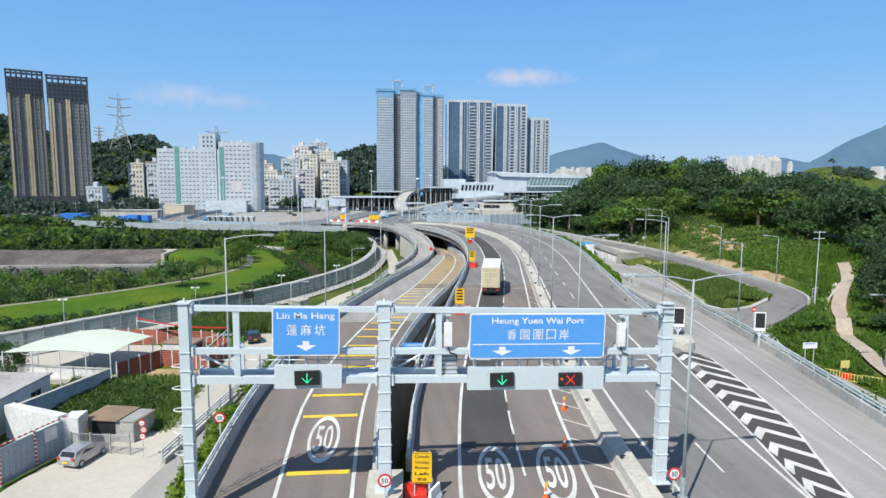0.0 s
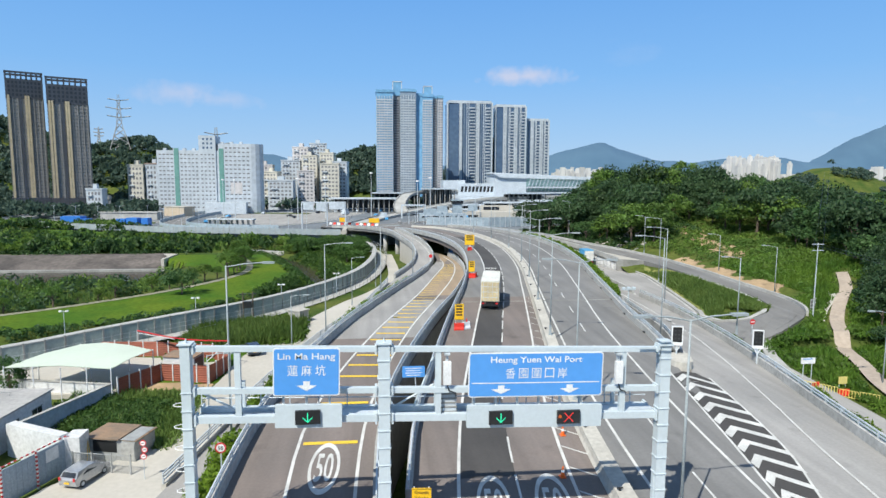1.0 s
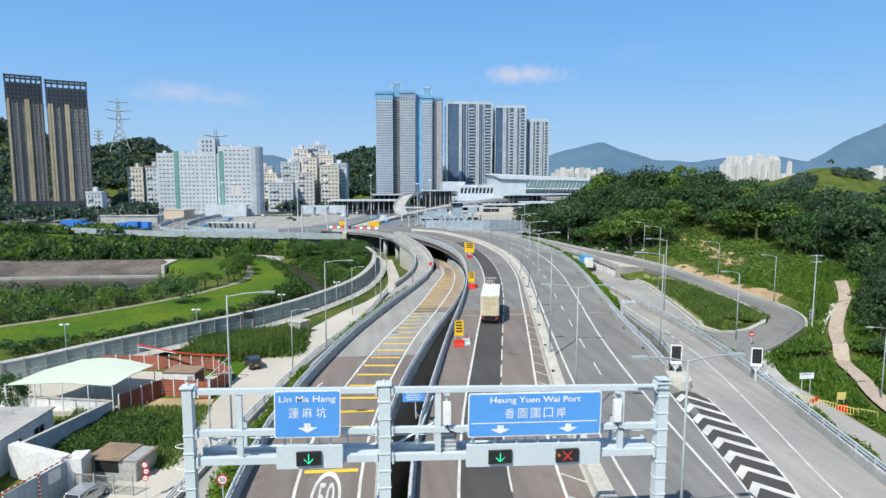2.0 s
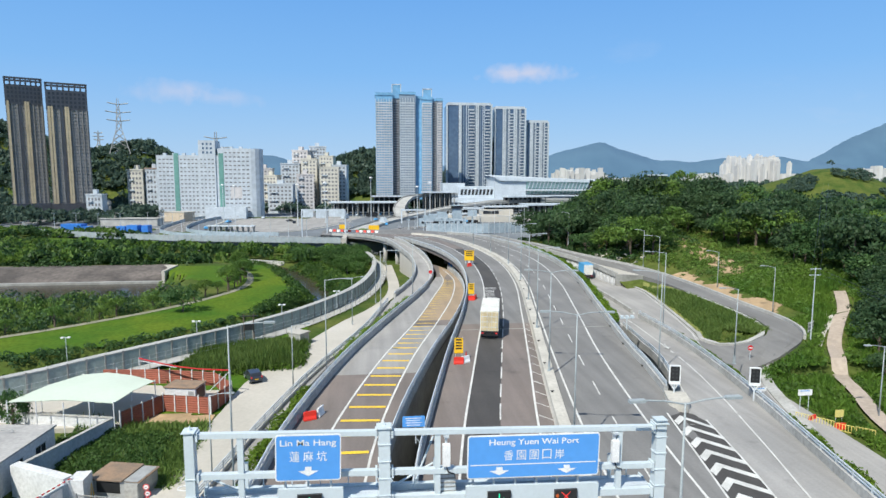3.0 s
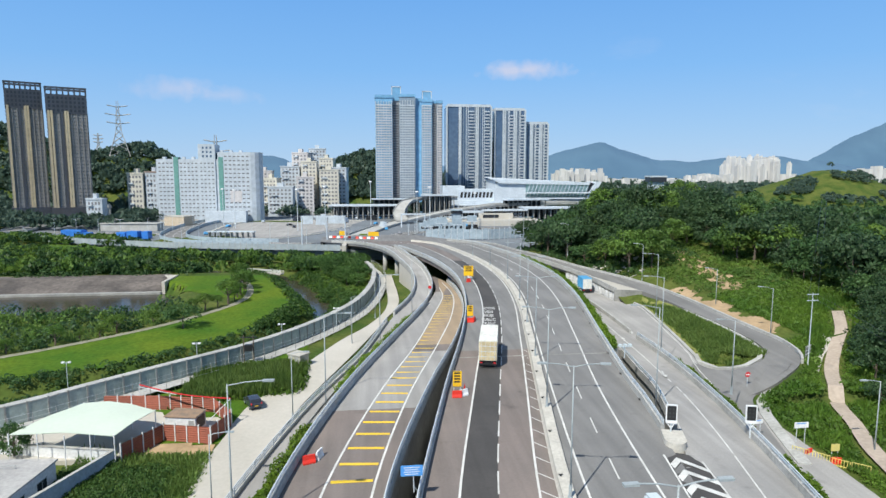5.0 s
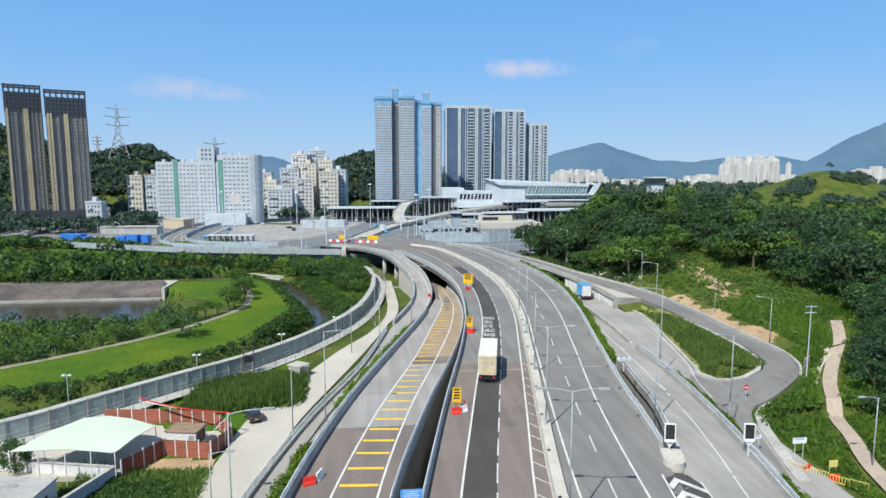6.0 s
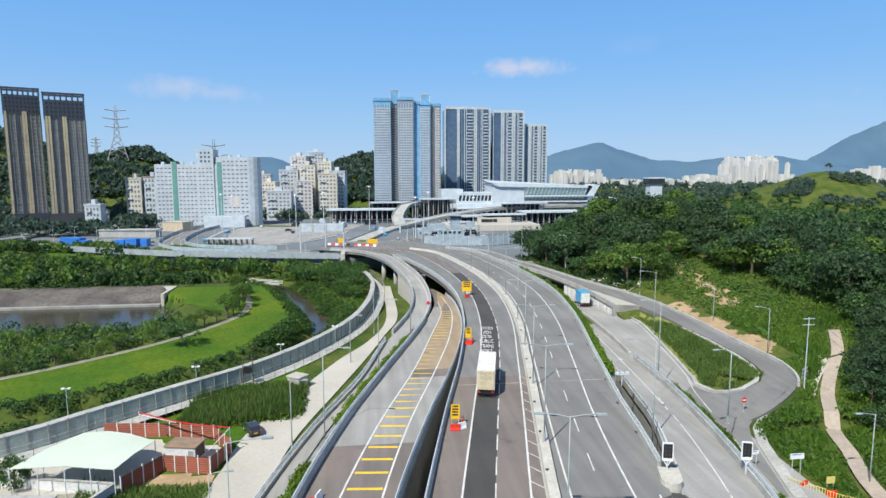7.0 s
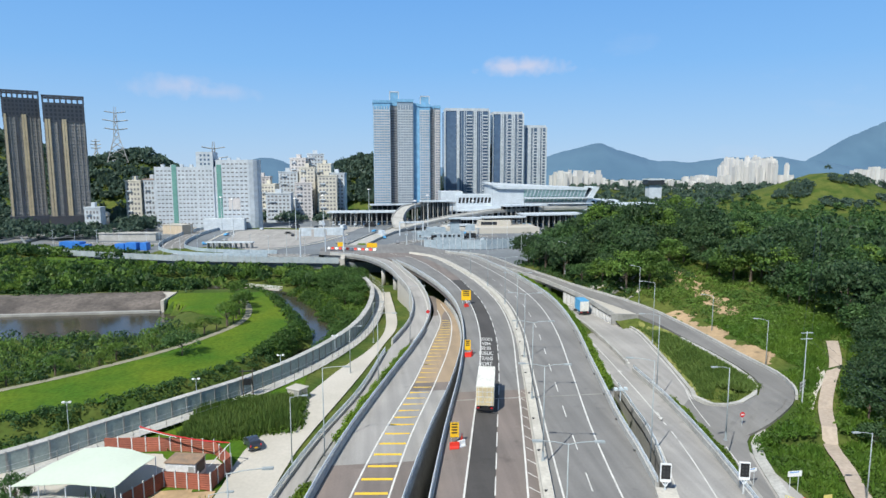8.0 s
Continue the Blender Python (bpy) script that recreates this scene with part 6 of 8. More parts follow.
    w = part("window", Shape().box(-0.02, 0.04, y, y + 1.7, 1.25, 2.7), DARK_GLASS, house)
    part("frame", Shape().box(0.03, 0.07, y - 0.08, y + 1.78, 1.17, 1.25).box(0.03, 0.07, y - 0.08, y + 1.78, 2.7, 2.78).box(0.03, 0.07, y + 0.8, y + 0.88, 1.25, 2.7), GREY_METAL, w)
pipe = part("roof_rail", Shape().tube([(-6, 12.5, 4.4), (-3, 12.9, 4.4)], 0.05, 6).tube([(-5.8, 12.5, 3.9), (-5.8, 12.5, 4.4)], 0.04, 6).tube([(-3.2, 12.9, 3.9), (-3.2, 12.9, 4.4)], 0.04, 6), GREY_METAL, house)


def straight_wall(name, a, b, z0, z1, thick, material, label, cap=None):
    a, b = Vector((*a, 0)), Vector((*b, 0))
    e = thing(name, pose(a.x, a.y, z0, 0, 0, math.degrees(math.atan2(b.y - a.y, b.x - a.x))), label, "wall", "", "structure")
    n = (b - a).length
    part("wall_body", Shape().box(0, n, -thick / 2, thick / 2, 0, z1 - z0), material, e)
    if cap:
        part("coping", Shape().box(-0.05, n + 0.05, -thick / 2 - 0.08, thick / 2 + 0.08, z1 - z0, z1 - z0 + 0.12), cap, e)
    return e


straight_wall("yard_wall", (-37.4, 66.6), (-32.9, 79.2), -9.4, -6.45, 0.3, BLUE_WALL, "bluish grey plastered yard wall", CONCRETE)
straight_wall("yard_wall", (-33.1, 79.3), (-48.5, 83.0), -9.2, -6.5, 0.3, WHITEWASH, "white plastered yard wall behind the house", CONCRETE)
straight_wall("yard_wall", (-37.6, 66.4), (-30.6, 62.6), -9.6, -6.0, 1.0, WHITEWASH, "thick white wall beside the gate", None)
straight_wall("yard_wall", (-60, 84.5), (-48.5, 83.2), -9.2, -6.5, 0.3, WHITEWASH, "white plastered yard wall", CONCRETE)
gate = thing("sheet_gate", pose(-30.2, 62.3, -9.65, 0, 0, -110), "blue-grey sheet metal gate with red striped posts", "gate")
for k in range(2):
    leaf = part("gate_leaf", Shape().box(k * 3.6 + 0.1, k * 3.6 + 3.55, -0.05, 0.05, 0.1, 3.4), GATE_METAL, gate)
    for q in range(6):
        part("rib", Shape().box(k * 3.6 + 0.25 + q * 0.58, k * 3.6 + 0.33 + q * 0.58, 0.05, 0.09, 0.15, 3.35), GATE_METAL, leaf)
for k in range(3):
    post = part("gate_post", Shape().tube([(k * 3.6, 0.1, 0), (k * 3.6, 0.1, 3.75)], 0.1, 8), SIGN_WHITE, gate)
    for q in range(9):
        part("red_band", Shape().tube([(k * 3.6, 0.1, 0.2 + q * 0.4), (k * 3.6, 0.1, 0.4 + q * 0.4)], 0.105, 8), SIGN_RED, post)
top = part("top_bar", Shape().tube([(0, 0.1, 3.7), (7.3, 0.1, 3.7)], 0.06, 6), SIGN_WHITE, gate)
for q in range(12):
    part("red_band", Shape().tube([(0.2 + q * 0.6, 0.1, 3.7), (0.5 + q * 0.6, 0.1, 3.7)], 0.07, 6), SIGN_RED, top)
part("notice", Shape().box(1.2, 2.6, 0.1, 0.13, 2.0, 3.2), SIGN_WHITE, gate, "white notice sheet")
setting("gate_pier", Shape().box(-30.4, -28.9, 61.9, 64.0, -9.7, -6.1), WHITEWASH, "white plastered pier beside the gate", category="wall")

canopy = thing("fabric_canopy", Matrix(), "pale green fabric canopy on slim steel posts", "canopy")
mast_xy = [(-45.9, 80.4), (-41.3, 90.6), (-34.4, 89.3), (-30.2, 86.6), (-32.5, 78.6), (-38.6, 79.0)]
s = Shape()
mid = (-37.5, 84.6, -3.75)
rim = [(-45.9, 80.4, -4.3), (-43.6, 85.4, -3.95), (-41.3, 90.6, -4.2), (-37.8, 90.2, -3.9), (-34.4, 89.3, -4.1), (-30.2, 86.6, -4.2), (-31.4, 82.4, -4.0), (-32.5, 78.6, -4.3), (-38.8, 79.8, -4.05)]
half = [tuple(0.5 * (a + b) + (0.06 if k == 2 else 0) for k, (a, b) in enumerate(zip(p, mid))) for p in rim]
s.add([mid] + half + rim, [(0, 1 + k, 1 + (k + 1) % 9) for k in range(9)] + [(1 + k, 10 + k, 10 + (k + 1) % 9, 1 + (k + 1) % 9) for k in range(9)])
n0 = len(s.v)
s.add([(x, y, z - 0.06) for x, y, z in [mid] + half + rim], [tuple(reversed(q)) for q in [(0, 1 + k, 1 + (k + 1) % 9) for k in range(9)] + [(1 + k, 10 + k, 10 + (k + 1) % 9, 1 + (k + 1) % 9) for k in range(9)]])
part("membrane", s, MEMBRANE, canopy, smooth=True)
for x, y in mast_xy + [(-44, 84.6), (-37.5, 84.6), (-35.5, 78.9), (-42.2, 79.8)]:
    part("post", Shape().tube([(x, y, -9), (x, y, -4.1)], 0.07, 8), SIGN_WHITE, canopy)


def hoarding(points, z0, z1, label):
    e = thing("hoarding", Matrix(), label, "fence", "site hoardings")
    pts = [Vector((*p, 0)) for p in points]
    for a, b in zip(pts, pts[1:]):
        n = max(1, round((b - a).length / 1.9))
        t = math.degrees(math.atan2(b.y - a.y, b.x - a.x))
        w = (b - a).length / n
        for k in range(n):
            p = a + (b - a) * (k / n)
            wave = [(0.06 * (q % 2), 0.05 + q * (z1 - z0 - 0.2) / 16) for q in range(17)]
            sheet = Shape().add([(x, yy - d, z) for x in (0.06, w - 0.06) for d in (0, 0.04) for yy, z in wave], [(q, 34 + q, 35 + q, q + 1) for q in range(16)] + [(17 + q, 18 + q, 52 + q, 51 + q) for q in range(16)])
            part("sheet", sheet, RUST_BOARD, e, m=pose(p.x, p.y, z0, 0, 0, t))
            part("post", Shape().box(-0.07, 0.07, -0.09, 0.09, 0, z1 - z0 + 0.1), WHITEWASH, e, m=pose(p.x, p.y, z0, 0, 0, t))
    return e


hoarding([(-32.2, 79.6), (-28.9, 85.6), (-22.2, 83.9), (-20.6, 89.2)], -8.5, -5.7, "red-brown corrugated hoarding with white posts round the yard")
hoarding([(-20.6, 89.2), (-24.2, 94.2), (-33.0, 96.6), (-41.5, 97.4)], -8.1, -5.5, "red-brown corrugated hoarding along the back of the yard")
setting("yard_floor", Shape().prism([(-62, 84.6), (-46, 80), (-33, 80), (-28.6, 86), (-22.4, 84.4), (-21, 89.2), (-24.4, 94), (-41, 97), (-62, 96)], -8.5, -7.85), CONCRETE_PALE, "pale dusty concrete yard floor", category="floor")
cabin = thing("site_cabin", pose(-26.6, 88.0, -7.85, 0, 0, -12), "white site cabin with a brown flat roof", "cabin")
part("wall", Shape().box(-2.2, 2.2, -1.5, 1.5, 0, 2.5), WHITEWASH, cabin)
part("roof", Shape().box(-2.35, 2.35, -1.65, 1.65, 2.5, 2.62), RUSTY, cabin, "brown sheet roof")
part("door", Shape().box(1.2, 2.0, -1.54, -1.48, 0.05, 2.1), GREY_METAL, cabin)
part("shutter", Shape().box(2.18, 2.24, -1.2, 1.2, 0.6, 2.3), BLACK, cabin)
frame_ = thing("tape_frame", Matrix(), "white tubular frame hung with red warning tape", "barrier")
part("pole", Shape().tube([(-20.7, 89.4, -7.9), (-20.7, 89.4, -3.9)], 0.06, 6).tube([(-20.7, 89.4, -4.0), (-23.0, 86.2, -5.9)], 0.05, 6), WHITEWASH, frame_)
part("tape", Shape().sweep([Vector((-36 + 15.3 * t, 97 - 7.6 * t, -3.9 - 0.5 * math.sin(math.pi * t))) for t in np.linspace(0, 1, 14)], [(-0.03, -0.09), (-0.03, 0.09), (0.03, 0.09), (0.03, -0.09)]), SIGN_RED, frame_)
part("pole", Shape().tube([(-36, 97, -8), (-36, 97, -3.8)], 0.06, 6).tube([(-36, 97, -4.3), (-29.5, 93.8, -4.6)], 0.05, 6), WHITEWASH, frame_)
draped("bare_soil", lambda x, y: y < 84.5 - 0.1 * (x + 28) and y > 77 + 0.5 * (-26 - x) * (x < -26) and x > -31 and x < -21.5, -32, -21, 75, 86, 0.8, SAND, "sandy bare ground beside the hoarding", 0.12)
reeds("rough_grass", spread(rng, 1100, -32, -21.8, 62, 81, lambda x, y: (x > -25.6 and y > 66) or y > 76, (0.3, 0.8)), REED, "rough grass beside the lane", 1.2, 9)

shack = thing("shack", pose(-26.3, 65.2, -9.6, 0, 0, -14), "weathered shack with a rusty flat roof", "shed")
part("wall", Shape().box(-2.6, 2.6, -1.6, 1.8, 0, 2.5), GREY_METAL, shack)
part("roof", Shape().box(-2.9, 1.0, -1.9, 2.0, 2.5, 2.62).box(1.0, 2.8, -1.6, 2.0, 2.35, 2.45), RUSTY, shack, "rusty sheet roof")
part("opening", Shape().box(-2.0, 0.6, -1.63, -1.58, 1.1, 2.3), BLACK, shack)
part("panel", Shape().box(1.1, 2.55, -1.66, -1.6, 0.1, 2.2), CONCRETE, shack)
ladder2 = thing("step_ladder", pose(-29.3, 63.6, -9.65), "yellow folding step ladder", "ladder")
for k in (-1, 1):
    part("rail", Shape().tube([(k * 0.5, -0.5, 0), (k * 0.35, 0, 2.6)], 0.05, 6).tube([(k * 0.5, 0.5, 0), (k * 0.35, 0, 2.6)], 0.05, 6), SIGN_YELLOW, ladder2)
for k in range(6):
    part("rung", Shape().tube([(-0.46, -0.42 + k * 0.07, 0.4 + k * 0.38), (0.46, -0.42 + k * 0.07, 0.4 + k * 0.38)], 0.03, 5), SIGN_YELLOW, ladder2)
yfence = thing("bar_fence", pose(-29.6, 61.9, -9.7, 0, 0, -14), "grey steel bar fence before the shack", "fence")
for k in range(4):
    part("post", Shape().box(k * 2.05 - 0.06, k * 2.05 + 0.06, -0.06, 0.06, 0, 2.3), GREY_METAL, yfence)
for h in (0.15, 2.1):
    part("rail", Shape().box(0, 6.15, -0.03, 0.03, h, h + 0.06), GREY_METAL, yfence)
for k in range(40):
    part("bar", Shape().box(0.1 + k * 0.152, 0.125 + k * 0.152, -0.015, 0.015, 0.15, 2.1), GREY_METAL, yfence)
signs3 = thing("prohibition_signs", pose(-22.0, 59.3, -9.65), "three round red and white signs on one post", "traffic sign")
part("post", Shape().tube([(0, 0.05, 0), (0, 0.05, 4.0)], 0.04, 6), STEEL, signs3)
for k in range(3):
    r = part("rim", Shape().disc(0.12 * (k % 2), 0, 2.5 + k * 0.66, 0.31, 0.03), SIGN_RED, signs3)
    part("face", Shape().disc(0.12 * (k % 2), -0.01, 2.5 + k * 0.66, 0.22, 0.01), SIGN_WHITE, r)
    part("bar", Shape().box(0.12 * (k % 2) - 0.13, 0.12 * (k % 2) + 0.13, -0.018, -0.01, 2.47 + k * 0.66, 2.53 + k * 0.66), BLACK, r)
kiosk = thing("equipment_hut", pose(-13.9, 114.5, -7.25, 0, 0, -35), "small pale concrete equipment hut beside the lane", "hut")
part("wall", Shape().box(-1.4, 1.4, -1.2, 1.2, 0, 2.3), CONCRETE_PALE, kiosk)
part("roof", Shape().box(-1.6, 1.6, -1.4, 1.4, 2.3, 2.5), CONCRETE_PALE, kiosk)
part("door", Shape().box(0.2, 1.1, -1.23, -1.18, 0.05, 2.0), GREY_METAL, kiosk)
upole = thing("utility_pole", pose(-23.5, 117.5, -7.3), "dark twin utility pole with a transformer", "utility pole")
for k in (-1, 1):
    part("pole", Shape().tube([(k * 0.9, 0, 0), (k * 0.9, 0, 5.4)], 0.13, 8, 0.1), BARK, upole)
part("crossarm", Shape().box(-1.6, 1.6, -0.08, 0.08, 4.9, 5.08), BLACK, upole)
part("transformer", Shape().box(-0.7, 0.7, -0.4, 0.4, 2.4, 3.6), BLACK, upole)
small_tree = tree_proto("tree", CROWNS[3] * (0.5, 0.5, 0.85), LEAF_MID, 4.5, "dense dark green conical tree in the yard", "tree", "yard trees")
small_tree.matrix_basis = pose(-46.4, 82.2, -8.6)


# ---- vehicles ----
def car(m, paint, label):
    e = thing("car", m, label, "car", "parked cars")
    side = [(-2.2, 0.45), (-2.25, 0.95), (-2.1, 1.1), (-1.75, 1.58), (-0.2, 1.66), (0.5, 1.58), (1.2, 1.08), (2.05, 0.92), (2.25, 0.6), (2.2, 0.35), (-2.1, 0.32)]
    n = len(side)
    pts = [(x * (0.98 if abs(yy) > 0.8 else 1), yy * (0.86 if z > 1.2 else 1), z) for yy in (-0.92, 0.92) for x, z in side]
    part("body", Shape().add(pts, [tuple(range(n)), tuple(range(2 * n - 1, n - 1, -1))] + [(k, n + k, n + (k + 1) % n, (k + 1) % n) for k in range(n)]), paint, e)
    for k in (-1, 1):
        part("side_window", Shape().add([(-1.75, k * 0.865, 1.12), (1.0, k * 0.9, 1.12), (0.45, k * 0.80, 1.5), (-1.55, k * 0.80, 1.5)], [(0, 1, 2, 3) if k < 0 else (3, 2, 1, 0)]), DARK_GLASS, e)
    part("windscreen", Shape().add([(1.17, -0.75, 1.13), (1.17, 0.75, 1.13), (0.56, 0.7, 1.56), (0.56, -0.7, 1.56)], [(0, 1, 2, 3)]), DARK_GLASS, e)
    part("rear_window", Shape().add([(-2.07, 0.72, 1.17), (-2.07, -0.72, 1.17), (-1.8, -0.68, 1.54), (-1.8, 0.68, 1.54)], [(0, 1, 2, 3)]), DARK_GLASS, e)
    for k in (-1, 1):
        part("tail_light", Shape().box(-2.27, -2.2, k * 0.78 - 0.1, k * 0.78 + 0.1, 0.9, 1.2), SIGN_RED, e)
        part("headlight", Shape().box(2.12, 2.24, k * 0.7 - 0.16, k * 0.7 + 0.16, 0.68, 0.84), SIGN_WHITE, e)
    part("plate", Shape().box(-2.28, -2.25, -0.26, 0.26, 0.62, 0.76), SIGN_YELLOW, e)
    for x in (-1.35, 1.38):
        for k in (-1, 1):
            w = part("wheel", Shape().tube([(x, k * 0.72, 0.33), (x, k * 0.94, 0.33)], 0.33, 16), BLACK, e)
            part("rim", Shape().tube([(x, k * 0.93, 0.33), (x, k * 0.955, 0.33)], 0.2, 12), STEEL, w)


SILVER = mat("silver_car_paint", (0.5, 0.52, 0.55), 0.25, (0.48, 0.5, 0.53), 0.5, 4.0, 0, 0.6)
NAVY = mat("dark_car_paint", (0.05, 0.06, 0.085), 0.2, (0.045, 0.055, 0.08), 0.5, 4.0, 0, 0.3)
car(pose(-27.6, 59.9, Z_LANE(59.9) + 0.1, 0, 0, 72), SILVER, "silver sport utility car parked before the gate")
car(pose(-18.8, 95.8, Z_LANE(95.8) + 0.1, 0, 0, 115), NAVY, "dark blue car parked beside the lane")

BOX_WHITE = mat("truck_box_white", (0.72, 0.72, 0.68), 0.5, (0.62, 0.61, 0.55), 0.5, 3.0)
BOX_DOOR = mat("truck_door_cream", (0.6, 0.5, 0.3), 0.6, (0.48, 0.4, 0.25), 0.9, 4.0)
BLUE_BOX = mat("truck_box_blue", (0.1, 0.38, 0.68), 0.4)


def truck(m, length, box, door, cab, label):
    e = thing("truck", m, label, "truck", "trucks")
    part("cargo_box", Shape().box(-1.25, 1.25, 0, length, 1.15, 3.95), box, e)
    part("roof_edge", Shape().box(-1.28, 1.28, -0.02, length + 0.02, 3.93, 4.02), box, e)
    for k in (0, 1):
        d = part("rear_door", Shape().box(-1.2 + k * 1.22, -0.02 + k * 1.22, -0.06, 0, 1.2, 3.85), door, e)
        for q in range(2):
            part("lock_bar", Shape().tube([(-0.9 + k * 1.22 + q * 0.6, -0.09, 1.2), (-0.9 + k * 1.22 + q * 0.6, -0.09, 3.85)], 0.025, 6), STEEL, d)
        for q in range(3):
            part("hinge_strap", Shape().box(-1.15 + k * 1.22, -0.1 + k * 1.22, -0.075, -0.06, 1.7 + q * 0.75, 1.78 + q * 0.75), STEEL, d)
    for q in range(12):
        for k in (-1, 1):
            part("rib", Shape().box(k * 1.27 - 0.02, k * 1.27 + 0.02, 0.3 + q * (length - 0.5) / 12, 0.38 + q * (length - 0.5) / 12, 1.2, 3.9), box, e)
    part("chassis", Shape().box(-0.5, 0.5, 0.1, length + 2.2, 0.75, 1.15), BLACK, e)
    part("bumper", Shape().box(-1.2, 1.2, -0.1, 0.05, 0.5, 0.75), BLACK, e)
    for k in (-1, 1):
        part("tail_light", Shape().box(k * 0.95 - 0.18, k * 0.95 + 0.18, -0.13, -0.1, 0.8, 0.98), SIGN_RED, e)
    c = part("cab", Shape().add([(x, yy, z) for x in (-1.2, 1.2) for yy, z in ((length + 0.3, 0.6), (length + 0.3, 3.0), (length + 1.5, 3.0), (length + 2.1, 1.9), (length + 2.2, 0.6))], [(4, 3, 2, 1, 0), (5, 6, 7, 8, 9)] + [(k, (k + 1) % 5, 5 + (k + 1) % 5, 5 + k) for k in range(5)]), cab, e)
    part("windscreen", Shape().add([(-1.05, length + 1.56, 2.92), (1.05, length + 1.56, 2.92), (1.05, length + 2.1, 1.95), (-1.05, length + 2.1, 1.95)], [(3, 2, 1, 0)]), DARK_GLASS, c)
    for y in (1.1, 2.3, length + 1.2):
        for k in (-1, 1):
            w = part("wheel", Shape().tube([(k * 0.85, y, 0.5), (k * 1.2, y, 0.5)], 0.5, 16), BLACK, e)
            part("rim", Shape().tube([(k * 1.19, y, 0.5), (k * 1.22, y, 0.5)], 0.27, 12), STEEL, w)


heading = -math.degrees(math.atan2(at_y(main_dash, 96) - at_y(main_dash, 84), 12))
truck(pose(16.0, 83.0, Z_MAIN(86) + 0.02, 1, 0, heading), 8.6, BOX_WHITE, BOX_DOOR, NAVY, "goods truck with a white roof and cream rear doors")
heading = -math.degrees(math.atan2(at_y(slip_line, 152) - at_y(slip_line, 142), 10))
truck(pose(57.3, 158, Z_FORK(160) + 0.05, 0, 0, heading), 5.0, BLUE_BOX, BOX_WHITE, WHITE, "small truck with a bright blue cover on the lower road")


# ---- road furniture beyond ----
def direction_board(x, y, z, w, h, post, label, blank=SIGN_WHITE, turn=0):
    e = thing("road_sign", pose(x, y, z, 0, 0, turn), label, "traffic sign", "roadside signs")
    for k in (-1, 1):
        part("post", Shape().tube([(k * w * 0.3, 0.06, 0), (k * w * 0.3, 0.06, post + h)], 0.045, 6), STEEL, e)
    b = part("board", plate(w, h, 0.05, 0.05), blank, e, m=pose(0, 0, post + h / 2))
    if blank is SIGN_WHITE:
        for k in range(max(1, int(h / 0.5))):
            part("writing_bar", Shape().box(-w * 0.36, w * 0.3, -0.012, -0.003, h * 0.3 - k * 0.45 - 0.06, h * 0.3 - k * 0.45 + 0.06), SIGN_BLUE, b)
    return e


def gy_(x, y):
    return ground_height(x, y)


direction_board(53.6, 69.1, gy_(53.6, 69.1), 1.9, 0.75, 2.2, "white arrow-shaped direction sign on posts")
direction_board(48.6, 70.5, gy_(48.6, 70.5), 1.6, 0.5, 2.3, "narrow white direction sign on posts", turn=8)
big = direction_board(73.6, 94.6, Z_LOOP(95) - 1.2, 2.4, 2.4, 1.0, "tall sign panel seen from behind at the loop", GREY_METAL, 35)
for k in range(4):
    part("slat", Shape().box(-1.25, 1.25, -0.05, -0.02, 1.3 + k * 0.62, 1.42 + k * 0.62), SIGN_WHITE, big)
direction_board(23.6, 181, -5.6, 2.6, 3.4, 1.4, "blue direction sign under the viaduct", SIGN_BLUE)
noent = thing("no_entry_sign", pose(56.9, 85.6, Z_FORK(86) + 0.2), "round red no-entry sign on a post", "traffic sign")
part("post", Shape().tube([(0, 0.05, 0), (0, 0.05, 2.4)], 0.045, 6), STEEL, noent)
part("disc", Shape().disc(0, 0, 2.3, 0.42, 0.03), SIGN_RED, noent)
part("bar", Shape().box(-0.3, 0.3, -0.012, -0.002, 2.22, 2.38), SIGN_WHITE, noent)
gore_sign = thing("no_entry_sign", pose(14.3, 152.6, -1.5), "round red sign at the nose of the ramp", "traffic sign")
part("post", Shape().tube([(0, 0.05, 0), (0, 0.05, 1.6)], 0.045, 6), STEEL, gore_sign)
part("disc", Shape().disc(0, 0, 1.6, 0.45, 0.03), SIGN_RED, gore_sign)
for n, (x, y, t) in enumerate(((51.6, 66.4, -50), (53.0, 64.7, -50), (54.3, 63.1, -48), (55.5, 61.5, -45))):
    e = thing("site_barrier", pose(x, y, gy_(x, y) + 0.05, 0, 0, t), "yellow steel site barrier beside the road", "barrier", "yellow site barriers")
    for h in (0.15, 0.95):
        part("rail", Shape().box(-0.95, 0.95, -0.03, 0.03, h, h + 0.06), BARRIER_YELLOW, e)
    for k in range(7):
        part("upright", Shape().box(k * 0.3 - 0.93, k * 0.3 - 0.87, -0.03, 0.03, 0, 1.0), BARRIER_YELLOW, e)
copy_thing(red_block, pose(52.6, 66.3, gy_(52.6, 66.3) + 0.05, 0, 0, 20))
copy_thing(red_block, pose(54.4, 64.0, gy_(54.4, 64.0) + 0.05, 0, 0, -10))
yb = thing("works_board", pose(55.2, 65.2, gy_(55.2, 65.2)), "square yellow works board on posts", "traffic sign")
part("board", plate(1.1, 0.9, 0.03, 0.04), BARRIER_YELLOW, yb, m=pose(0, 0, 1.3))
for k in (-1, 1):
    part("post", Shape().box(k * 0.4 - 0.03, k * 0.4 + 0.03, 0.04, 0.1, 0, 1.7), STEEL, yb)
pole_line = thing("power_pole", pose(70.5, 90.5, gy_(70.5, 90.5)), "slim grey power pole with crossarms on the slope", "utility pole")
part("pole", Shape().tube([(0, 0, 0), (0, 0, 12.5)], 0.1, 8, 0.06), STEEL, pole_line)
for h in (11.2, 12.2):
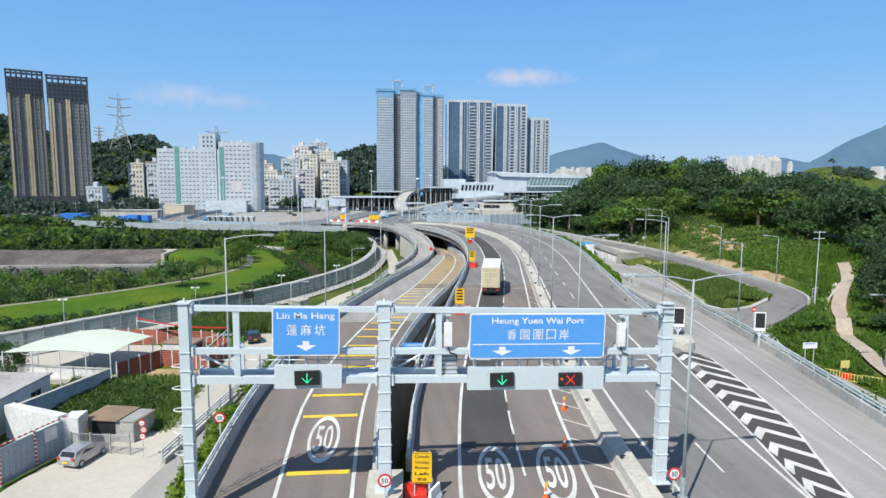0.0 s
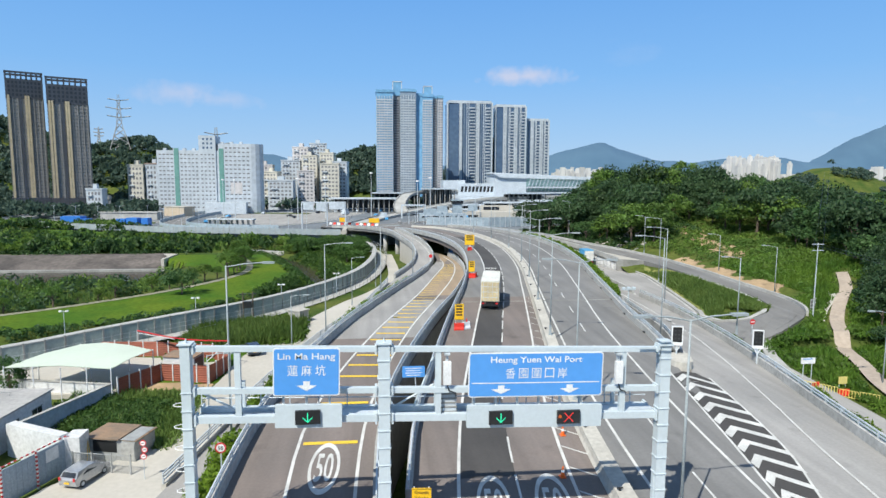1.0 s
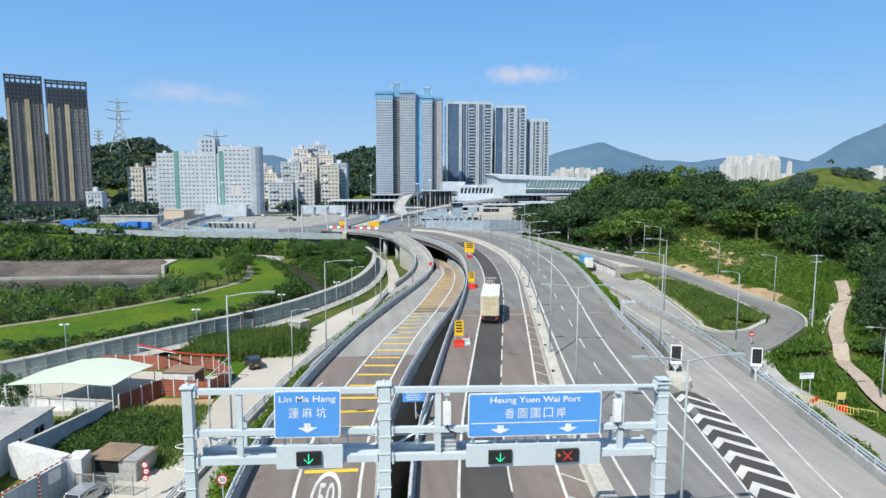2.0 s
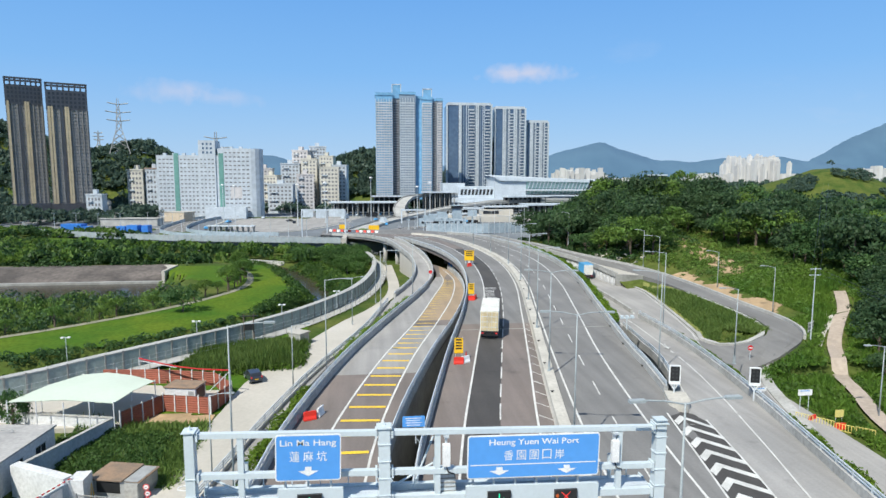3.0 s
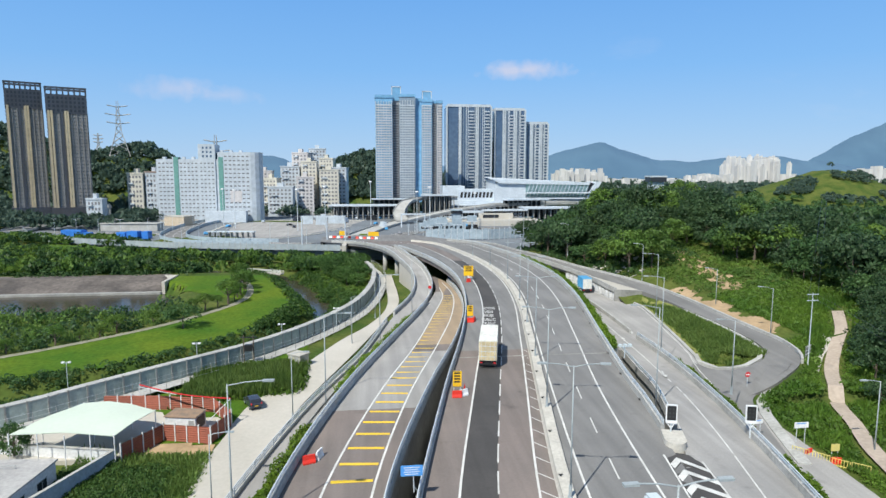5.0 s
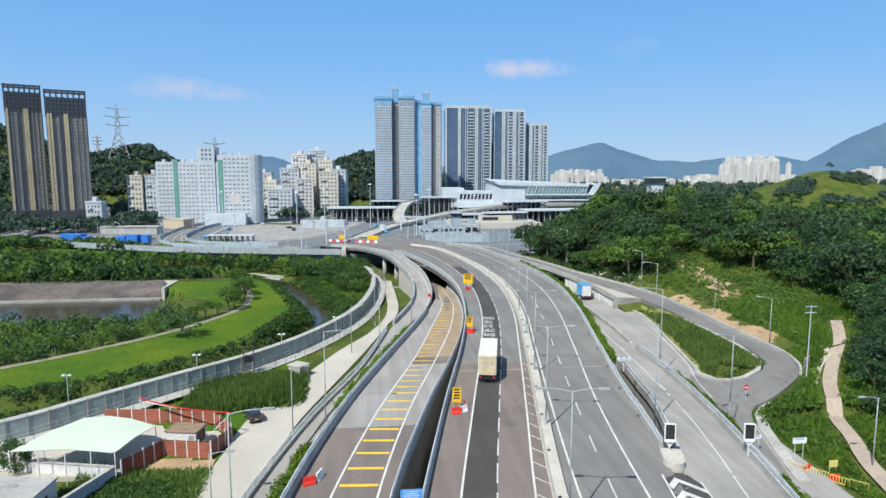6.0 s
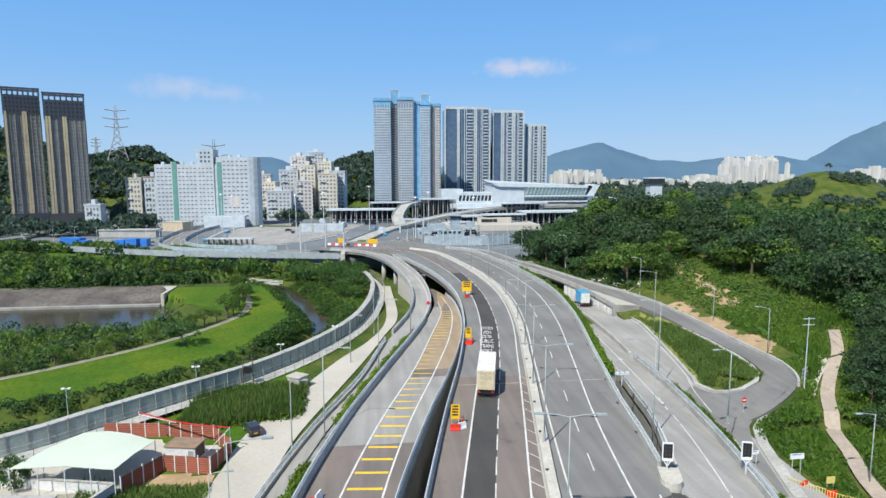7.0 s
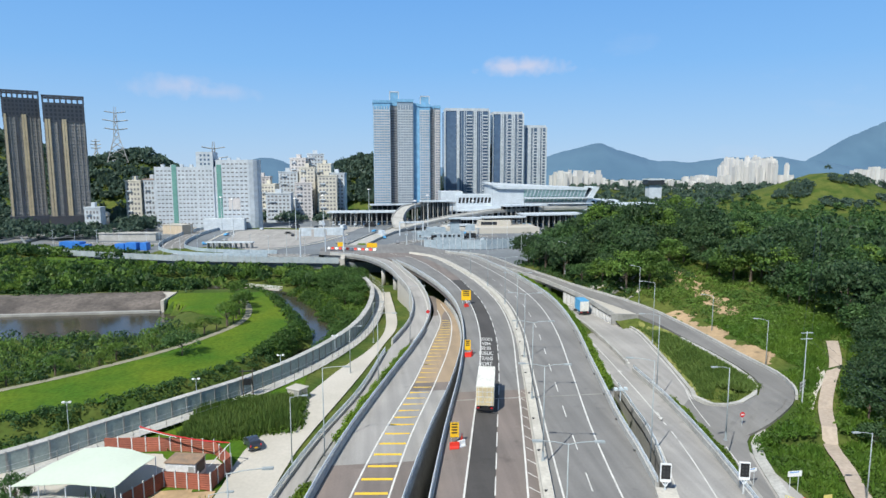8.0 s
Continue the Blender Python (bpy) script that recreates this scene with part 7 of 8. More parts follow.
    part("crossarm", Shape().box(-1.0, 1.0, -0.05, 0.05, h, h + 0.1), STEEL, pole_line)
for k, (bx, by, bz) in enumerate(((130, 165, 22), (20, -30, 20), (118, 150, 20))):
    for q in (-0.8, 0.8):
        zt = gy_(70.5, 90.5) + 11.3 + 0.9 * (k % 2)
        part("wire", Shape().tube([(q + (bx - 70.5) * t, (by - 90.5) * t, zt - gy_(70.5, 90.5) + (bz - zt) * t - 3.0 * math.sin(math.pi * t)) for t in np.linspace(0, 1, 9)], 0.018, 4), BLACK, pole_line)
gauge = thing("camera_gantry", pose(36.2, 83.5, Z_MAIN(83) + 0.8), "pale blue bracket with small enforcement cameras on the parapet", "camera")
part("bracket", Shape().tube([(0, 0, 0), (0, 0, 1.6)], 0.06, 6).box(-0.9, 0.9, -0.06, 0.06, 1.6, 1.72), GANTRY_PAINT, gauge)
for k in (-1, 0, 1):
    part("camera", Shape().box(k * 0.75 - 0.2, k * 0.75 + 0.2, -0.35, 0.25, 1.72, 2.05), GANTRY_PAINT, gauge)
bridge = thing("footbridge", pose(-42.2, 242.3, -9.9, 0, 0, -30), "small white footbridge over the river", "bridge")
part("deck", Shape().box(-9, 9, -1, 1, 0, 0.5), CONCRETE_PALE, bridge)
for k in (-1, 1):
    part("balustrade", Shape().box(-9, 9, k * 0.95 - 0.05, k * 0.95 + 0.05, 1.3, 1.45).box(-9, 9, k * 0.95 - 0.05, k * 0.95 + 0.05, 0.8, 0.9), WHITEWASH, bridge)
    for q in range(7):
        part("post", Shape().box(-9 + q * 3 - 0.1, -9 + q * 3 + 0.1, k * 0.95 - 0.1, k * 0.95 + 0.1, 0.4, 1.6), CONCRETE_PALE, bridge)
rng2 = random.Random(5)
rocks = Shape()
for k in range(60):
    x, y, r = 70 + rng2.uniform(-6, 9), 172 + rng2.uniform(-9, 9), rng2.uniform(0.4, 1.3)
    if clear_of_roads(x, y, 1.2):
        rocks.add([(x + r * rng2.uniform(-1, 1), y + r * rng2.uniform(-1, 1), ground_height(x, y) + r * rng2.uniform(-0.2, 1)) for _ in range(6)], [(0, 1, 2), (0, 2, 3), (0, 3, 4), (0, 4, 5), (1, 2, 5), (2, 3, 5), (3, 4, 1), (1, 5, 4)])
tagged(part("boulders", rocks, CONCRETE_PALE), "heap of pale boulders at the roadside", "rocks", "", "stuff")
relief = thing("relief_panels", Matrix(), "white carved relief panels on the retaining wall", "wall", "", "structure")
wall_row = even([Vector((v.x, v.y, 0)) for v in loop_wall], 15)
for p, q in zip(wall_row, wall_row[1:]):
    t = math.degrees(math.atan2(q.y - p.y, q.x - p.x))
    hgt = Z_LOOP(p.y) - 0.6 - Z_FORK(p.y)
    if hgt > 1.0:
        part("panel", Shape().box(0.2, (q - p).length - 0.2, 0.08, 0.2, 0, hgt * 0.9).box(0.6, (q - p).length - 0.6, 0.2, 0.34, hgt * 0.2, hgt * 0.7), WHITEWASH, relief, m=pose(p.x, p.y, Z_FORK(p.y), 0, 0, t))

# ---- the port beyond the river ----
# Port paving and white are tinted blue, with the distance haze in the colour.
PORT_PAVE_HAZED = mat("port_paving_hazed", (0.165, 0.186, 0.208), 0.9, (0.12, 0.138, 0.157), 0.03, 0.6, 0.1)
PORT_WHITE_HAZED = mat("port_white_hazed", (0.54, 0.6, 0.66), 0.5, (0.46, 0.52, 0.58), 0.2, 1.0)
PORT_GREY = mat("port_grey_blue", (0.36, 0.44, 0.5), 0.5, (0.28, 0.35, 0.41), 0.3, 1.0)
BLUE_BOXES = mat("container_blue", (0.03, 0.17, 0.55), 0.5, (0.04, 0.2, 0.6), 0.4, 2.0)
HOARD = mat("white_hoarding", (0.34, 0.39, 0.42), 0.6, (0.27, 0.32, 0.35), 0.3, 2.0)
setting("pavement", Shape().prism([(-190, 366), (-158, 331), (-94, 300), (-14, 281), (34, 280), (48, 262), (80, 262), (150, 295), (200, 560), (-60, 600), (-235, 560), (-235, 420)], -12, -6.0), PORT_PAVE_HAZED, "wide pale paved port apron")
draped_lot = [(-87, 385), (-92, 438), (-72, 461), (-7, 452), (-17, 409), (-37, 355), (-63, 329), (-80, 362)]
setting("car_park", Shape().prism(draped_lot, -6.0, -5.93), ASPHALT_PALE, "large empty pale asphalt vehicle park", category="pavement")


def flat_road(name, left, right, z, material, label, dz=0.05):
    n = max(len(left), len(right))
    a, b = even([Vector((p.x, p.y, z(p.y) + dz)) for p in left], n), even([Vector((p.x, p.y, z(p.y) + dz)) for p in right], n)
    return setting(name, Shape().sheet(a, b), material, label, category="road")


def road_along(points, w, z, material, label, rail=0.0, thick=0.0, name="road_port"):
    pts = [Vector((p.x, p.y, z(p))) for p in line(points)]
    s = Shape().sweep(pts, [(-w / 2, -max(thick, 0.05)), (-w / 2, 0), (w / 2, 0), (w / 2, -max(thick, 0.05))])
    e = setting(name, s, material, label, category="road")
    if rail:
        for k in (-1, 1):
            part("parapet_wall", Shape().sweep(beside(pts, k * w / 2), [(-0.2, -0.3), (-0.2, rail), (0.2, rail), (0.2, -0.3)]), CONCRETE, e)
    return e


road_along([(-250, 290), (-209, 374), (-211, 432), (-190, 458), (-160, 452), (-124, 449)], 14, lambda p: -5.0, ASPHALT_GREY, "wide grey highway on a low embankment behind the port", 0.9, 4)
road_along([(-128, 560), (-111.8, 476), (-116, 422), (-112, 365), (-100, 333), (-77, 317), (-30, 306)], 12, lambda p: -5.88, ASPHALT_GREY, "curving grey port road", 0)
road_along([(-118, 365), (-140, 372), (-165, 376), (-190, 385)], 9, lambda p: -5.9, ASPHALT_GREY, "grey road past the site office", 0)
setting("verge", Shape().prism([(-168, 345), (-150, 352), (-120, 356), (-122, 364), (-150, 362), (-175, 362)], -6, -5.75), GRASS_ROUGH, "rough grass between site containers and office", category="lawn")
setting("verge", Shape().prism([(-106, 340), (-98, 326), (-76, 323), (-60, 326), (-82, 352)], -6, -5.75), GRASS_ROUGH, "grass inside the bend of the port road", category="lawn")
setting("verge", Shape().prism([(-172, 318), (-150, 306), (-128, 303), (-100, 297), (-100, 301), (-128, 308), (-156, 322)], -8.5, -6.4), HERB, "weedy strip outside the port fence", category="lawn")
setting("road_port", Shape().add([(-24, 289, -3.15), (-12, 283, -3.1), (40, 285, -3.0), (36, 300, -3.3), (24, 345, -5.85), (-4, 350, -5.85), (-26, 325, -4.2), (-24, 289, -7), (30, 283, -7), (30, 300, -7), (24, 345, -7), (-4, 350, -7), (-26, 325, -7)], [(6, 5, 4, 3, 2, 1, 0)[::-1], (0, 6, 12, 7), (6, 5, 11, 12), (3, 9, 10, 4), (5, 4, 10, 11)]), ASPHALT_GREY, "grey junction at the foot of the viaduct", category="road")
road_along([(-175, 352), (-140, 336), (-112, 322), (-70, 306), (-20, 296)], 8, lambda p: -5.92, PORT_PAVE_HAZED, "pale road along the port fence", 0)
for off in (-6.6, 6.6):
    road_along([(p.x, p.y) for p in beside(line([(-128, 520), (-111.8, 476), (-116, 422), (-112, 365), (-100, 333), (-77, 317), (-40, 308)]), off)][::4], 0.3, lambda p: -4.1, PORT_GREY, "curved blue-grey screen beside the port road", 0, 2.0, "screen_wall")
deck_z = lambda p: float(np.interp(p.x, [-20, 13, 34, 60, 93, 130, 175], [-5.9, -5.2, -2.4, 1.4, 4.6, 5.4, 5.6]))
road_along([(-8, 345), (4, 390), (15, 420), (34, 440), (60, 455), (93, 470), (130, 484), (175, 492)], 11, deck_z, CONCRETE, "long pale flyover sweeping up to the terminal", 0.9, 1.4)
road_along([(20, 425), (19, 445), (26, 468), (42, 492), (70, 510)], 8, lambda p: float(np.interp(p.y, [425, 445, 470, 495], [-3, 1, 8, 9.5])), CONCRETE, "curved pale ramp climbing behind the canopy", 0.9, 1.2)
road_along([(2, 300), (8, 330), (20, 355), (42, 375), (80, 388)], 12, lambda p: -5.9, ASPHALT_GREY, "grey port road at the end of the viaduct", 0)
for x, y, z in ((34, 440, -2.5), (60, 455, 1.2), (76, 462, 3), (93, 470, 4.4), (112, 477, 5), (130, 484, 5.2), (26, 468, 7), (42, 492, 8.8)):
    tagged(part("pier", pier_mesh, CONCRETE, m=pose(x, y, z - 1.2) @ Matrix.Diagonal((1, 1, 1.2, 1))), "round pale concrete flyover pier", "pier", "flyover piers", "structure")
draped2 = Shape().prism([(-9, 338), (-3, 345), (12, 400), (14, 430), (6, 410), (-6, 362)], -6.0, -5.6)
setting("verge", draped2, GRASS, "narrow grass verge between port roads", category="lawn")
setting("verge", Shape().prism([(-111, 322), (-100, 318), (-99, 330), (-104, 345), (-110, 338)], -6, -5.7), GRASS_ROUGH, "grass corner beside the port road", category="lawn")
setting("verge", Shape().prism([(-96, 458), (-46, 444), (-44, 450), (-98, 466)], -6, -5.6), GRASS_ROUGH, "grass strip behind the vehicle park", category="lawn")


# Fence of pale mesh panels along the apron's edge.
pfence = thing("port_fence", Matrix(), "pale grey panelled port fence on the bank", "fence", "", "structure")
fl = even([Vector((x, y, -6.3)) for x, y in ((-205, 388), (-187, 359), (-170, 337), (-157, 328), (-124, 311.5), (-93.5, 298.5), (-53, 288), (-14.4, 279.6))], 84)
ppost = mesh_of("post", Shape().box(-0.1, 0.1, -0.1, 0.1, 0, 3.4), GREY_METAL)
for a, b in zip(fl, fl[1:]):
    t = math.degrees(math.atan2(b.y - a.y, b.x - a.x))
    part("panel", Shape().box(0.1, (b - a).length - 0.1, -0.03, 0.03, 0.2, 2.9), HOARD, pfence, m=pose(a.x, a.y, a.z, 0, 0, t))
    part("post", ppost, GREY_METAL, pfence, m=pose(a.x, a.y, a.z, 0, 0, t))
# Steel mesh walls beside the viaduct's far end.
vf = thing("mesh_screen", Matrix(), "pale blue steel mesh screens beside the viaduct end", "fence", "", "structure")
for n, (a, b) in enumerate(zip(even([Vector((28, 322, -6)), Vector((60, 318, -6)), Vector((95, 330, -6))], 22), even([Vector((28, 322, -6)), Vector((60, 318, -6)), Vector((95, 330, -6))], 22)[1:])):
    t = math.degrees(math.atan2(b.y - a.y, b.x - a.x))
    part("screen", Shape().box(0, (b - a).length - 0.25, -0.04, 0.04, 0.3, 5.4), PORT_GREY, vf, m=pose(a.x, a.y, a.z, 0, 0, t))
    part("post", Shape().box(-0.12, 0.12, -0.12, 0.12, 0, 6.0), STEEL, vf, m=pose(a.x, a.y, a.z, 0, 0, t))


def canopy_hall(x, y, z, w, d, h, turn, bays, label, slope=0.0):
    """A flat canopy roof on columns over a row of booths."""
    e = thing("inspection_canopy", pose(x, y, z, 0, 0, turn), label, "canopy", "inspection canopies")
    part("roof", Shape().box(-w / 2, w / 2, -d / 2, d / 2, h, h + 1.0).box(-w / 2 - 0.6, w / 2 + 0.6, -d / 2 - 0.6, -d / 2, h + 0.2, h + 1.3), PORT_WHITE_HAZED, e, "white flat canopy roof")
    for k in range(bays + 1):
        xx = -w / 2 + 1.5 + k * (w - 3) / bays
        for yy in (-d / 2 + 2, d / 2 - 2):
            part("column", Shape().box(xx - 0.35, xx + 0.35, yy - 0.35, yy + 0.35, 0, h), CONCRETE_WALL, e)
    for k in range(bays):
        xx = -w / 2 + 1.5 + (k + 0.5) * (w - 3) / bays
        b = part("booth", Shape().box(xx - 0.9, xx + 0.9, -1.8, 1.8, 0, 2.6), PORT_WHITE_HAZED, e)
        part("window", Shape().box(xx - 0.95, xx + 0.95, -1.85, 1.85, 1.1, 2.0), DARK_GLASS, b)
    # Black sheet put behind the booths as the shade under the roof.
    part("back_wall", Shape().box(-w / 2 + 1, w / 2 - 1, d / 2 - 1, d / 2 - 0.7, 0, h), BLACK, e)
    return e


canopy_hall(-3, 480, -5.95, 58, 18, 9.6, -2, 14, "long white inspection canopy over booths, backed by a painted shade sheet")
canopy_hall(132, 442, -5.95, 46, 20, 9.2, 4, 10, "white inspection canopy behind the hill")
canopy_hall(80, 446, -5.95, 44, 14, 6.2, 5, 9, "low white inspection canopy below the flyover")
canopy_hall(52, 486, -5.95, 26, 14, 17, 6, 6, "high white canopy beside the terminal")
canopy_hall(92, 424, -1.9, 30, 9, 4.6, 8, 7, "low white canopy on the terrace")
canopy_hall(118, 470, -5.95, 34, 12, 14, 10, 8, "tall white canopy before the terminal glazing")
canopy_hall(20, 515, -5.95, 40, 12, 13, 0, 9, "white canopy behind the long inspection hall")
canopy_hall(60, 412, -5.95, 16, 7, 4.4, 12, 4, "small white canopy below the flyover")
for mx, my, mh in ((30, 334, 9), (38, 338, 10.5), (47, 341, 9.5), (56, 344, 11)):
    mast = thing("camera_mast", pose(mx, my, -5.95), "blue-grey steel mast with a box head", "mast", "control masts")
    part("pole", Shape().box(-0.35, 0.35, -0.35, 0.35, 0, mh), PORT_GREY, mast)
    part("head", Shape().box(-2.6, 2.6, -0.8, 0.8, mh - 3.2, mh), PORT_GREY, mast)
    part("platform", Shape().box(-3.0, 3.0, -1.0, 1.0, mh - 3.5, mh - 3.2), STEEL, mast)

sign_back = thing("port_gantry", pose(0, 303, -5.95), "white port gantry with large sign boards", "gantry")
for x in (-34, -22, -13.2):
    part("column", Shape().tube([(x, 0, 0), (x, 0, 14)], 0.3, 8), PORT_WHITE_HAZED, sign_back)
part("beam", Shape().box(-34, -13, -0.3, 0.3, 13.4, 14.1), PORT_WHITE_HAZED, sign_back)
for x0, x1, z0 in ((-33.4, -28.5, 10.2), (-27.2, -22.4, 9.8), (-21.2, -13.4, 10.4)):
    part("board", Shape().box(x0, x1, -0.5, -0.3, z0, 14), PORT_WHITE_HAZED, sign_back)
portal = thing("port_gantry", pose(34, 396, -5.95), "white steel portal over the port road", "gantry")
part("beam", Shape().box(-16, 0, -0.5, 0.5, 8, 9), PORT_WHITE_HAZED, portal)
for x in (-15.5, -0.5):
    part("column", Shape().box(x - 0.4, x + 0.4, -0.4, 0.4, 0, 8), PORT_WHITE_HAZED, portal)

control = thing("control_building", pose(48, 372, -5.95), "blue-grey control building with a lookout tower", "building")
part("block", Shape().box(-20, 8, -5, 5, 0, 4.5), PORT_GREY, control)
part("upper_block", Shape().box(-14, -3, -4, 4, 4.5, 7.2), PORT_GREY, control)
part("tower", Shape().box(0.5, 5.5, -3, 3, 4.5, 10.5), PORT_GREY, control)
part("lookout", Shape().box(-0.2, 6.2, -3.6, 3.6, 10.5, 12.3), DARK_GLASS, control)
part("roof", Shape().box(-0.6, 6.6, -4, 4, 12.3, 12.7), PORT_GREY, control)
for k in range(9):
    part("window", Shape().box(-19 + k * 2.9, -17.2 + k * 2.9, -5.06, -4.98, 1.6, 3.2), DARK_GLASS, control)
for k in range(12):
    x, y, h = -28 + k * 4.1, -14 + 5 * math.sin(k * 1.9), 6 + 3 * math.sin(k * 2.7)
    e = thing("equipment_mast", pose(48 + x, 372 + y - 12, -5.95), "slim grey port equipment mast", "mast", "port masts")
    part("pole", Shape().tube([(0, 0, 0), (0, 0, h)], 0.14, 6), STEEL, e)
    part("head", Shape().box(-0.9, 0.9, -0.3, 0.3, h - 0.5, h), PORT_GREY, e)
long_low = thing("low_building", pose(80, 418, -2.15), "low flat pale building with a dark strip of openings", "building")
part("wall", Shape().box(-7, 16, -3, 3, 0, 3.6), CONCRETE_PALE, long_low)
part("opening", Shape().box(-5, 6, -3.06, -2.98, 0.6, 2.8), DARK_GLASS, long_low)

for k, (x, y, w, d, h) in enumerate(((-152, 338, 7, 5, 5.2), (-158, 343, 7, 5, 4.9), (-147, 336.5, 4.5, 4, 4.0), (-131, 341, 5, 4, 3.6), (-125, 340, 6, 4, 4.2), (-119, 341, 3.6, 4, 4.0))):
    e = thing("site_container", pose(x, y, -5.95, 0, 0, -12), "bright blue stacked site container", "container", "blue site containers")
    part("body", Shape().box(-w / 2, w / 2, -d / 2, d / 2, 0, h), BLUE_BOXES, e)
    for q in range(int(w / 0.8)):
        part("corrugation", Shape().box(-w / 2 + 0.3 + q * 0.8, -w / 2 + 0.6 + q * 0.8, -d / 2 - 0.06, -d / 2, 0.2, h - 0.2), BLUE_BOXES, e)
site = thing("site_office", pose(-146, 392, -5.95, 0, 0, -6), "long low grey site office", "building")
part("wall", Shape().box(-16, 18, -4, 4, 0, 4.2), CONCRETE, site)
part("roof", Shape().box(-16.5, 18.5, -4.5, 4.5, 4.2, 4.6), CONCRETE, site)
beige = thing("beige_building", pose(-128, 428, -5.95, 0, 0, -25), "plain beige block beside the port road", "building")
part("wall", Shape().box(-8, 8, -5, 5, 0, 6), mat("beige_render", (0.55, 0.46, 0.35), 0.8), beige)
part("roof", Shape().box(-8.3, 8.3, -5.3, 5.3, 6, 6.3), CONCRETE_PALE, beige)
shelter = thing("bus_shelter", pose(-75, 343, -5.95, 0, 0, -8), "long low white shelter on the apron", "shelter")
part("roof", Shape().box(-14, 12, -2, 2, 2.9, 3.4), PORT_WHITE_HAZED, shelter)
for k in range(9):
    part("column", Shape().box(-13 + k * 3, -12.7 + k * 3, -1.6, 1.6, 0, 2.9), GREY_METAL, shelter)
turret = thing("water_tower", pose(-190, 470, -4), "pale concrete round tower by the highway", "tower")
part("shaft", Shape().tube([(0, 0, -2), (0, 0, 7.5)], 2.4, 16, 2.0), CONCRETE_PALE, turret, smooth=True)
part("head", Shape().tube([(0, 0, 7.5), (0, 0, 9.6)], 2.7, 16, 2.7), CONCRETE_PALE, turret)
part("cap", Shape().tube([(0, 0, 9.6), (0, 0, 10.6)], 2.2, 16, 1.4), CONCRETE_PALE, turret)
bar_row = [(-21 + 1.9 * k, 314 - 0.75 * k) for k in range(13)]
for n, (x, y) in enumerate(bar_row):
    copy_thing(red_block if n % 2 else white_block, pose(x, y, -3.75, 0, 0, -20) @ Matrix.Diagonal((1.2, 1.2, 1.3, 1)))
for x, y in ((-15.2, 313), (-0.6, 307.5), (1.6, 306.6)):
    e = thing("temporary_sign", pose(x, y, -3.7), "orange temporary road sign behind the barriers", "traffic sign", "temporary road signs")
    part("board", plate(3.0, 2.2, 0.05, 0.05), SIGN_YELLOW, e, m=pose(0, 0, 2.4))
    part("leg", Shape().box(-1.2, -1.1, 0.06, 0.14, 0, 3.2).box(1.1, 1.2, 0.06, 0.14, 0, 3.2), STEEL, e)
for x, y, h in ((-1, 420, 29), (-30, 400, 26), (-45, 380, 25), (-86, 400, 24), (26, 360, 24), (36, 388, 26), (66, 395, 22), (-100, 430, 24)):
    e = thing("high_mast_light", pose(x, y, -6), "very tall slim floodlight mast", "street lamp", "high masts")
    part("pole", Shape().tube([(0, 0, 0), (0, 0, h)], 0.28, 8, 0.14), STEEL, e)
    part("lantern_ring", Shape().tube([(0, 0, h - 0.2), (0, 0, h + 0.5)], 1.1, 10, 0.9), SIGN_WHITE, e)
g = random.Random(11)
for n in range(46):
    x, y = g.uniform(-95, 120), g.uniform(350, 480)
    if -92 < x < -15 and y < 440 and g.random() < 0.8:
        continue
    e = thing("distant_vehicle", pose(x, y, -5.93, 0, 0, g.choice((0, 90, 20, -20))), "small distant vehicle standing in the port", "vehicle", "port vehicles")
    w, l_, h = (2.0, 4.4, 1.5) if g.random() < 0.6 else (2.5, 9, 3.6)
    part("body", Shape().box(-w / 2, w / 2, -l_ / 2, l_ / 2, 0.4, h * 0.6).box(-w * 0.44, w * 0.44, -l_ * 0.3, l_ * 0.35, h * 0.6, h), g.choice((PORT_WHITE_HAZED, NAVY, SILVER, BLACK, BLUE_BOX)), e)
    part("wheels", Shape().box(-w / 2 + 0.1, w / 2 - 0.1, -l_ * 0.36, -l_ * 0.24, 0, 0.5).box(-w / 2 + 0.1, w / 2 - 0.1, l_ * 0.24, l_ * 0.36, 0, 0.5), BLACK, e)

# Lamp posts, kerbs, lane lines and shrubs on the apron.
port_lamp = None
for n, (x, y) in enumerate([(-104 + 9 * k, 322 - 2.2 * k) for k in range(9)] + [(-122 + 1.5 * k, 352 + 16 * k) for k in range(6)] + [(-60 + 16 * k, 466 - 2 * k) for k in range(5)] + [(20 + 11 * k, 340 + 7 * k) for k in range(7)] + [(-170 + 12 * k, 352 - 2 * k) for k in range(4)]):
    m_ = pose(x, y, -5.95, 0, 0, n * 90 % 180)
    if port_lamp is None:
        port_lamp = thing("port_lamp", m_, "slim grey port lamp post with two arms", "street lamp", "port lamps")
        part("pole", Shape().tube([(0, 0, 0), (0, 0, 10)], 0.12, 6, 0.07), STEEL, port_lamp)
        for k in (-1, 1):
            part("arm", Shape().tube([(0, 0, 9.8), (k * 1.6, 0, 10.2)], 0.06, 5), STEEL, port_lamp)
            part("lantern", Shape().box(min(k * 1.5, k * 2.3), max(k * 1.5, k * 2.3), -0.16, 0.16, 10.1, 10.3), GREY_METAL, port_lamp)
    else:
        copy_thing(port_lamp, m_)
for pts in ([(-128, 560), (-111.8, 476), (-116, 422), (-112, 365), (-100, 333), (-77, 317), (-30, 306)], [(-118, 365), (-140, 372), (-165, 376), (-190, 385)], [(2, 305), (8, 330), (20, 355), (42, 375), (80, 388)], [(-175, 352), (-140, 336), (-112, 322), (-70, 306), (-20, 296)]):
    for off in (-4.2, 0, 4.2):
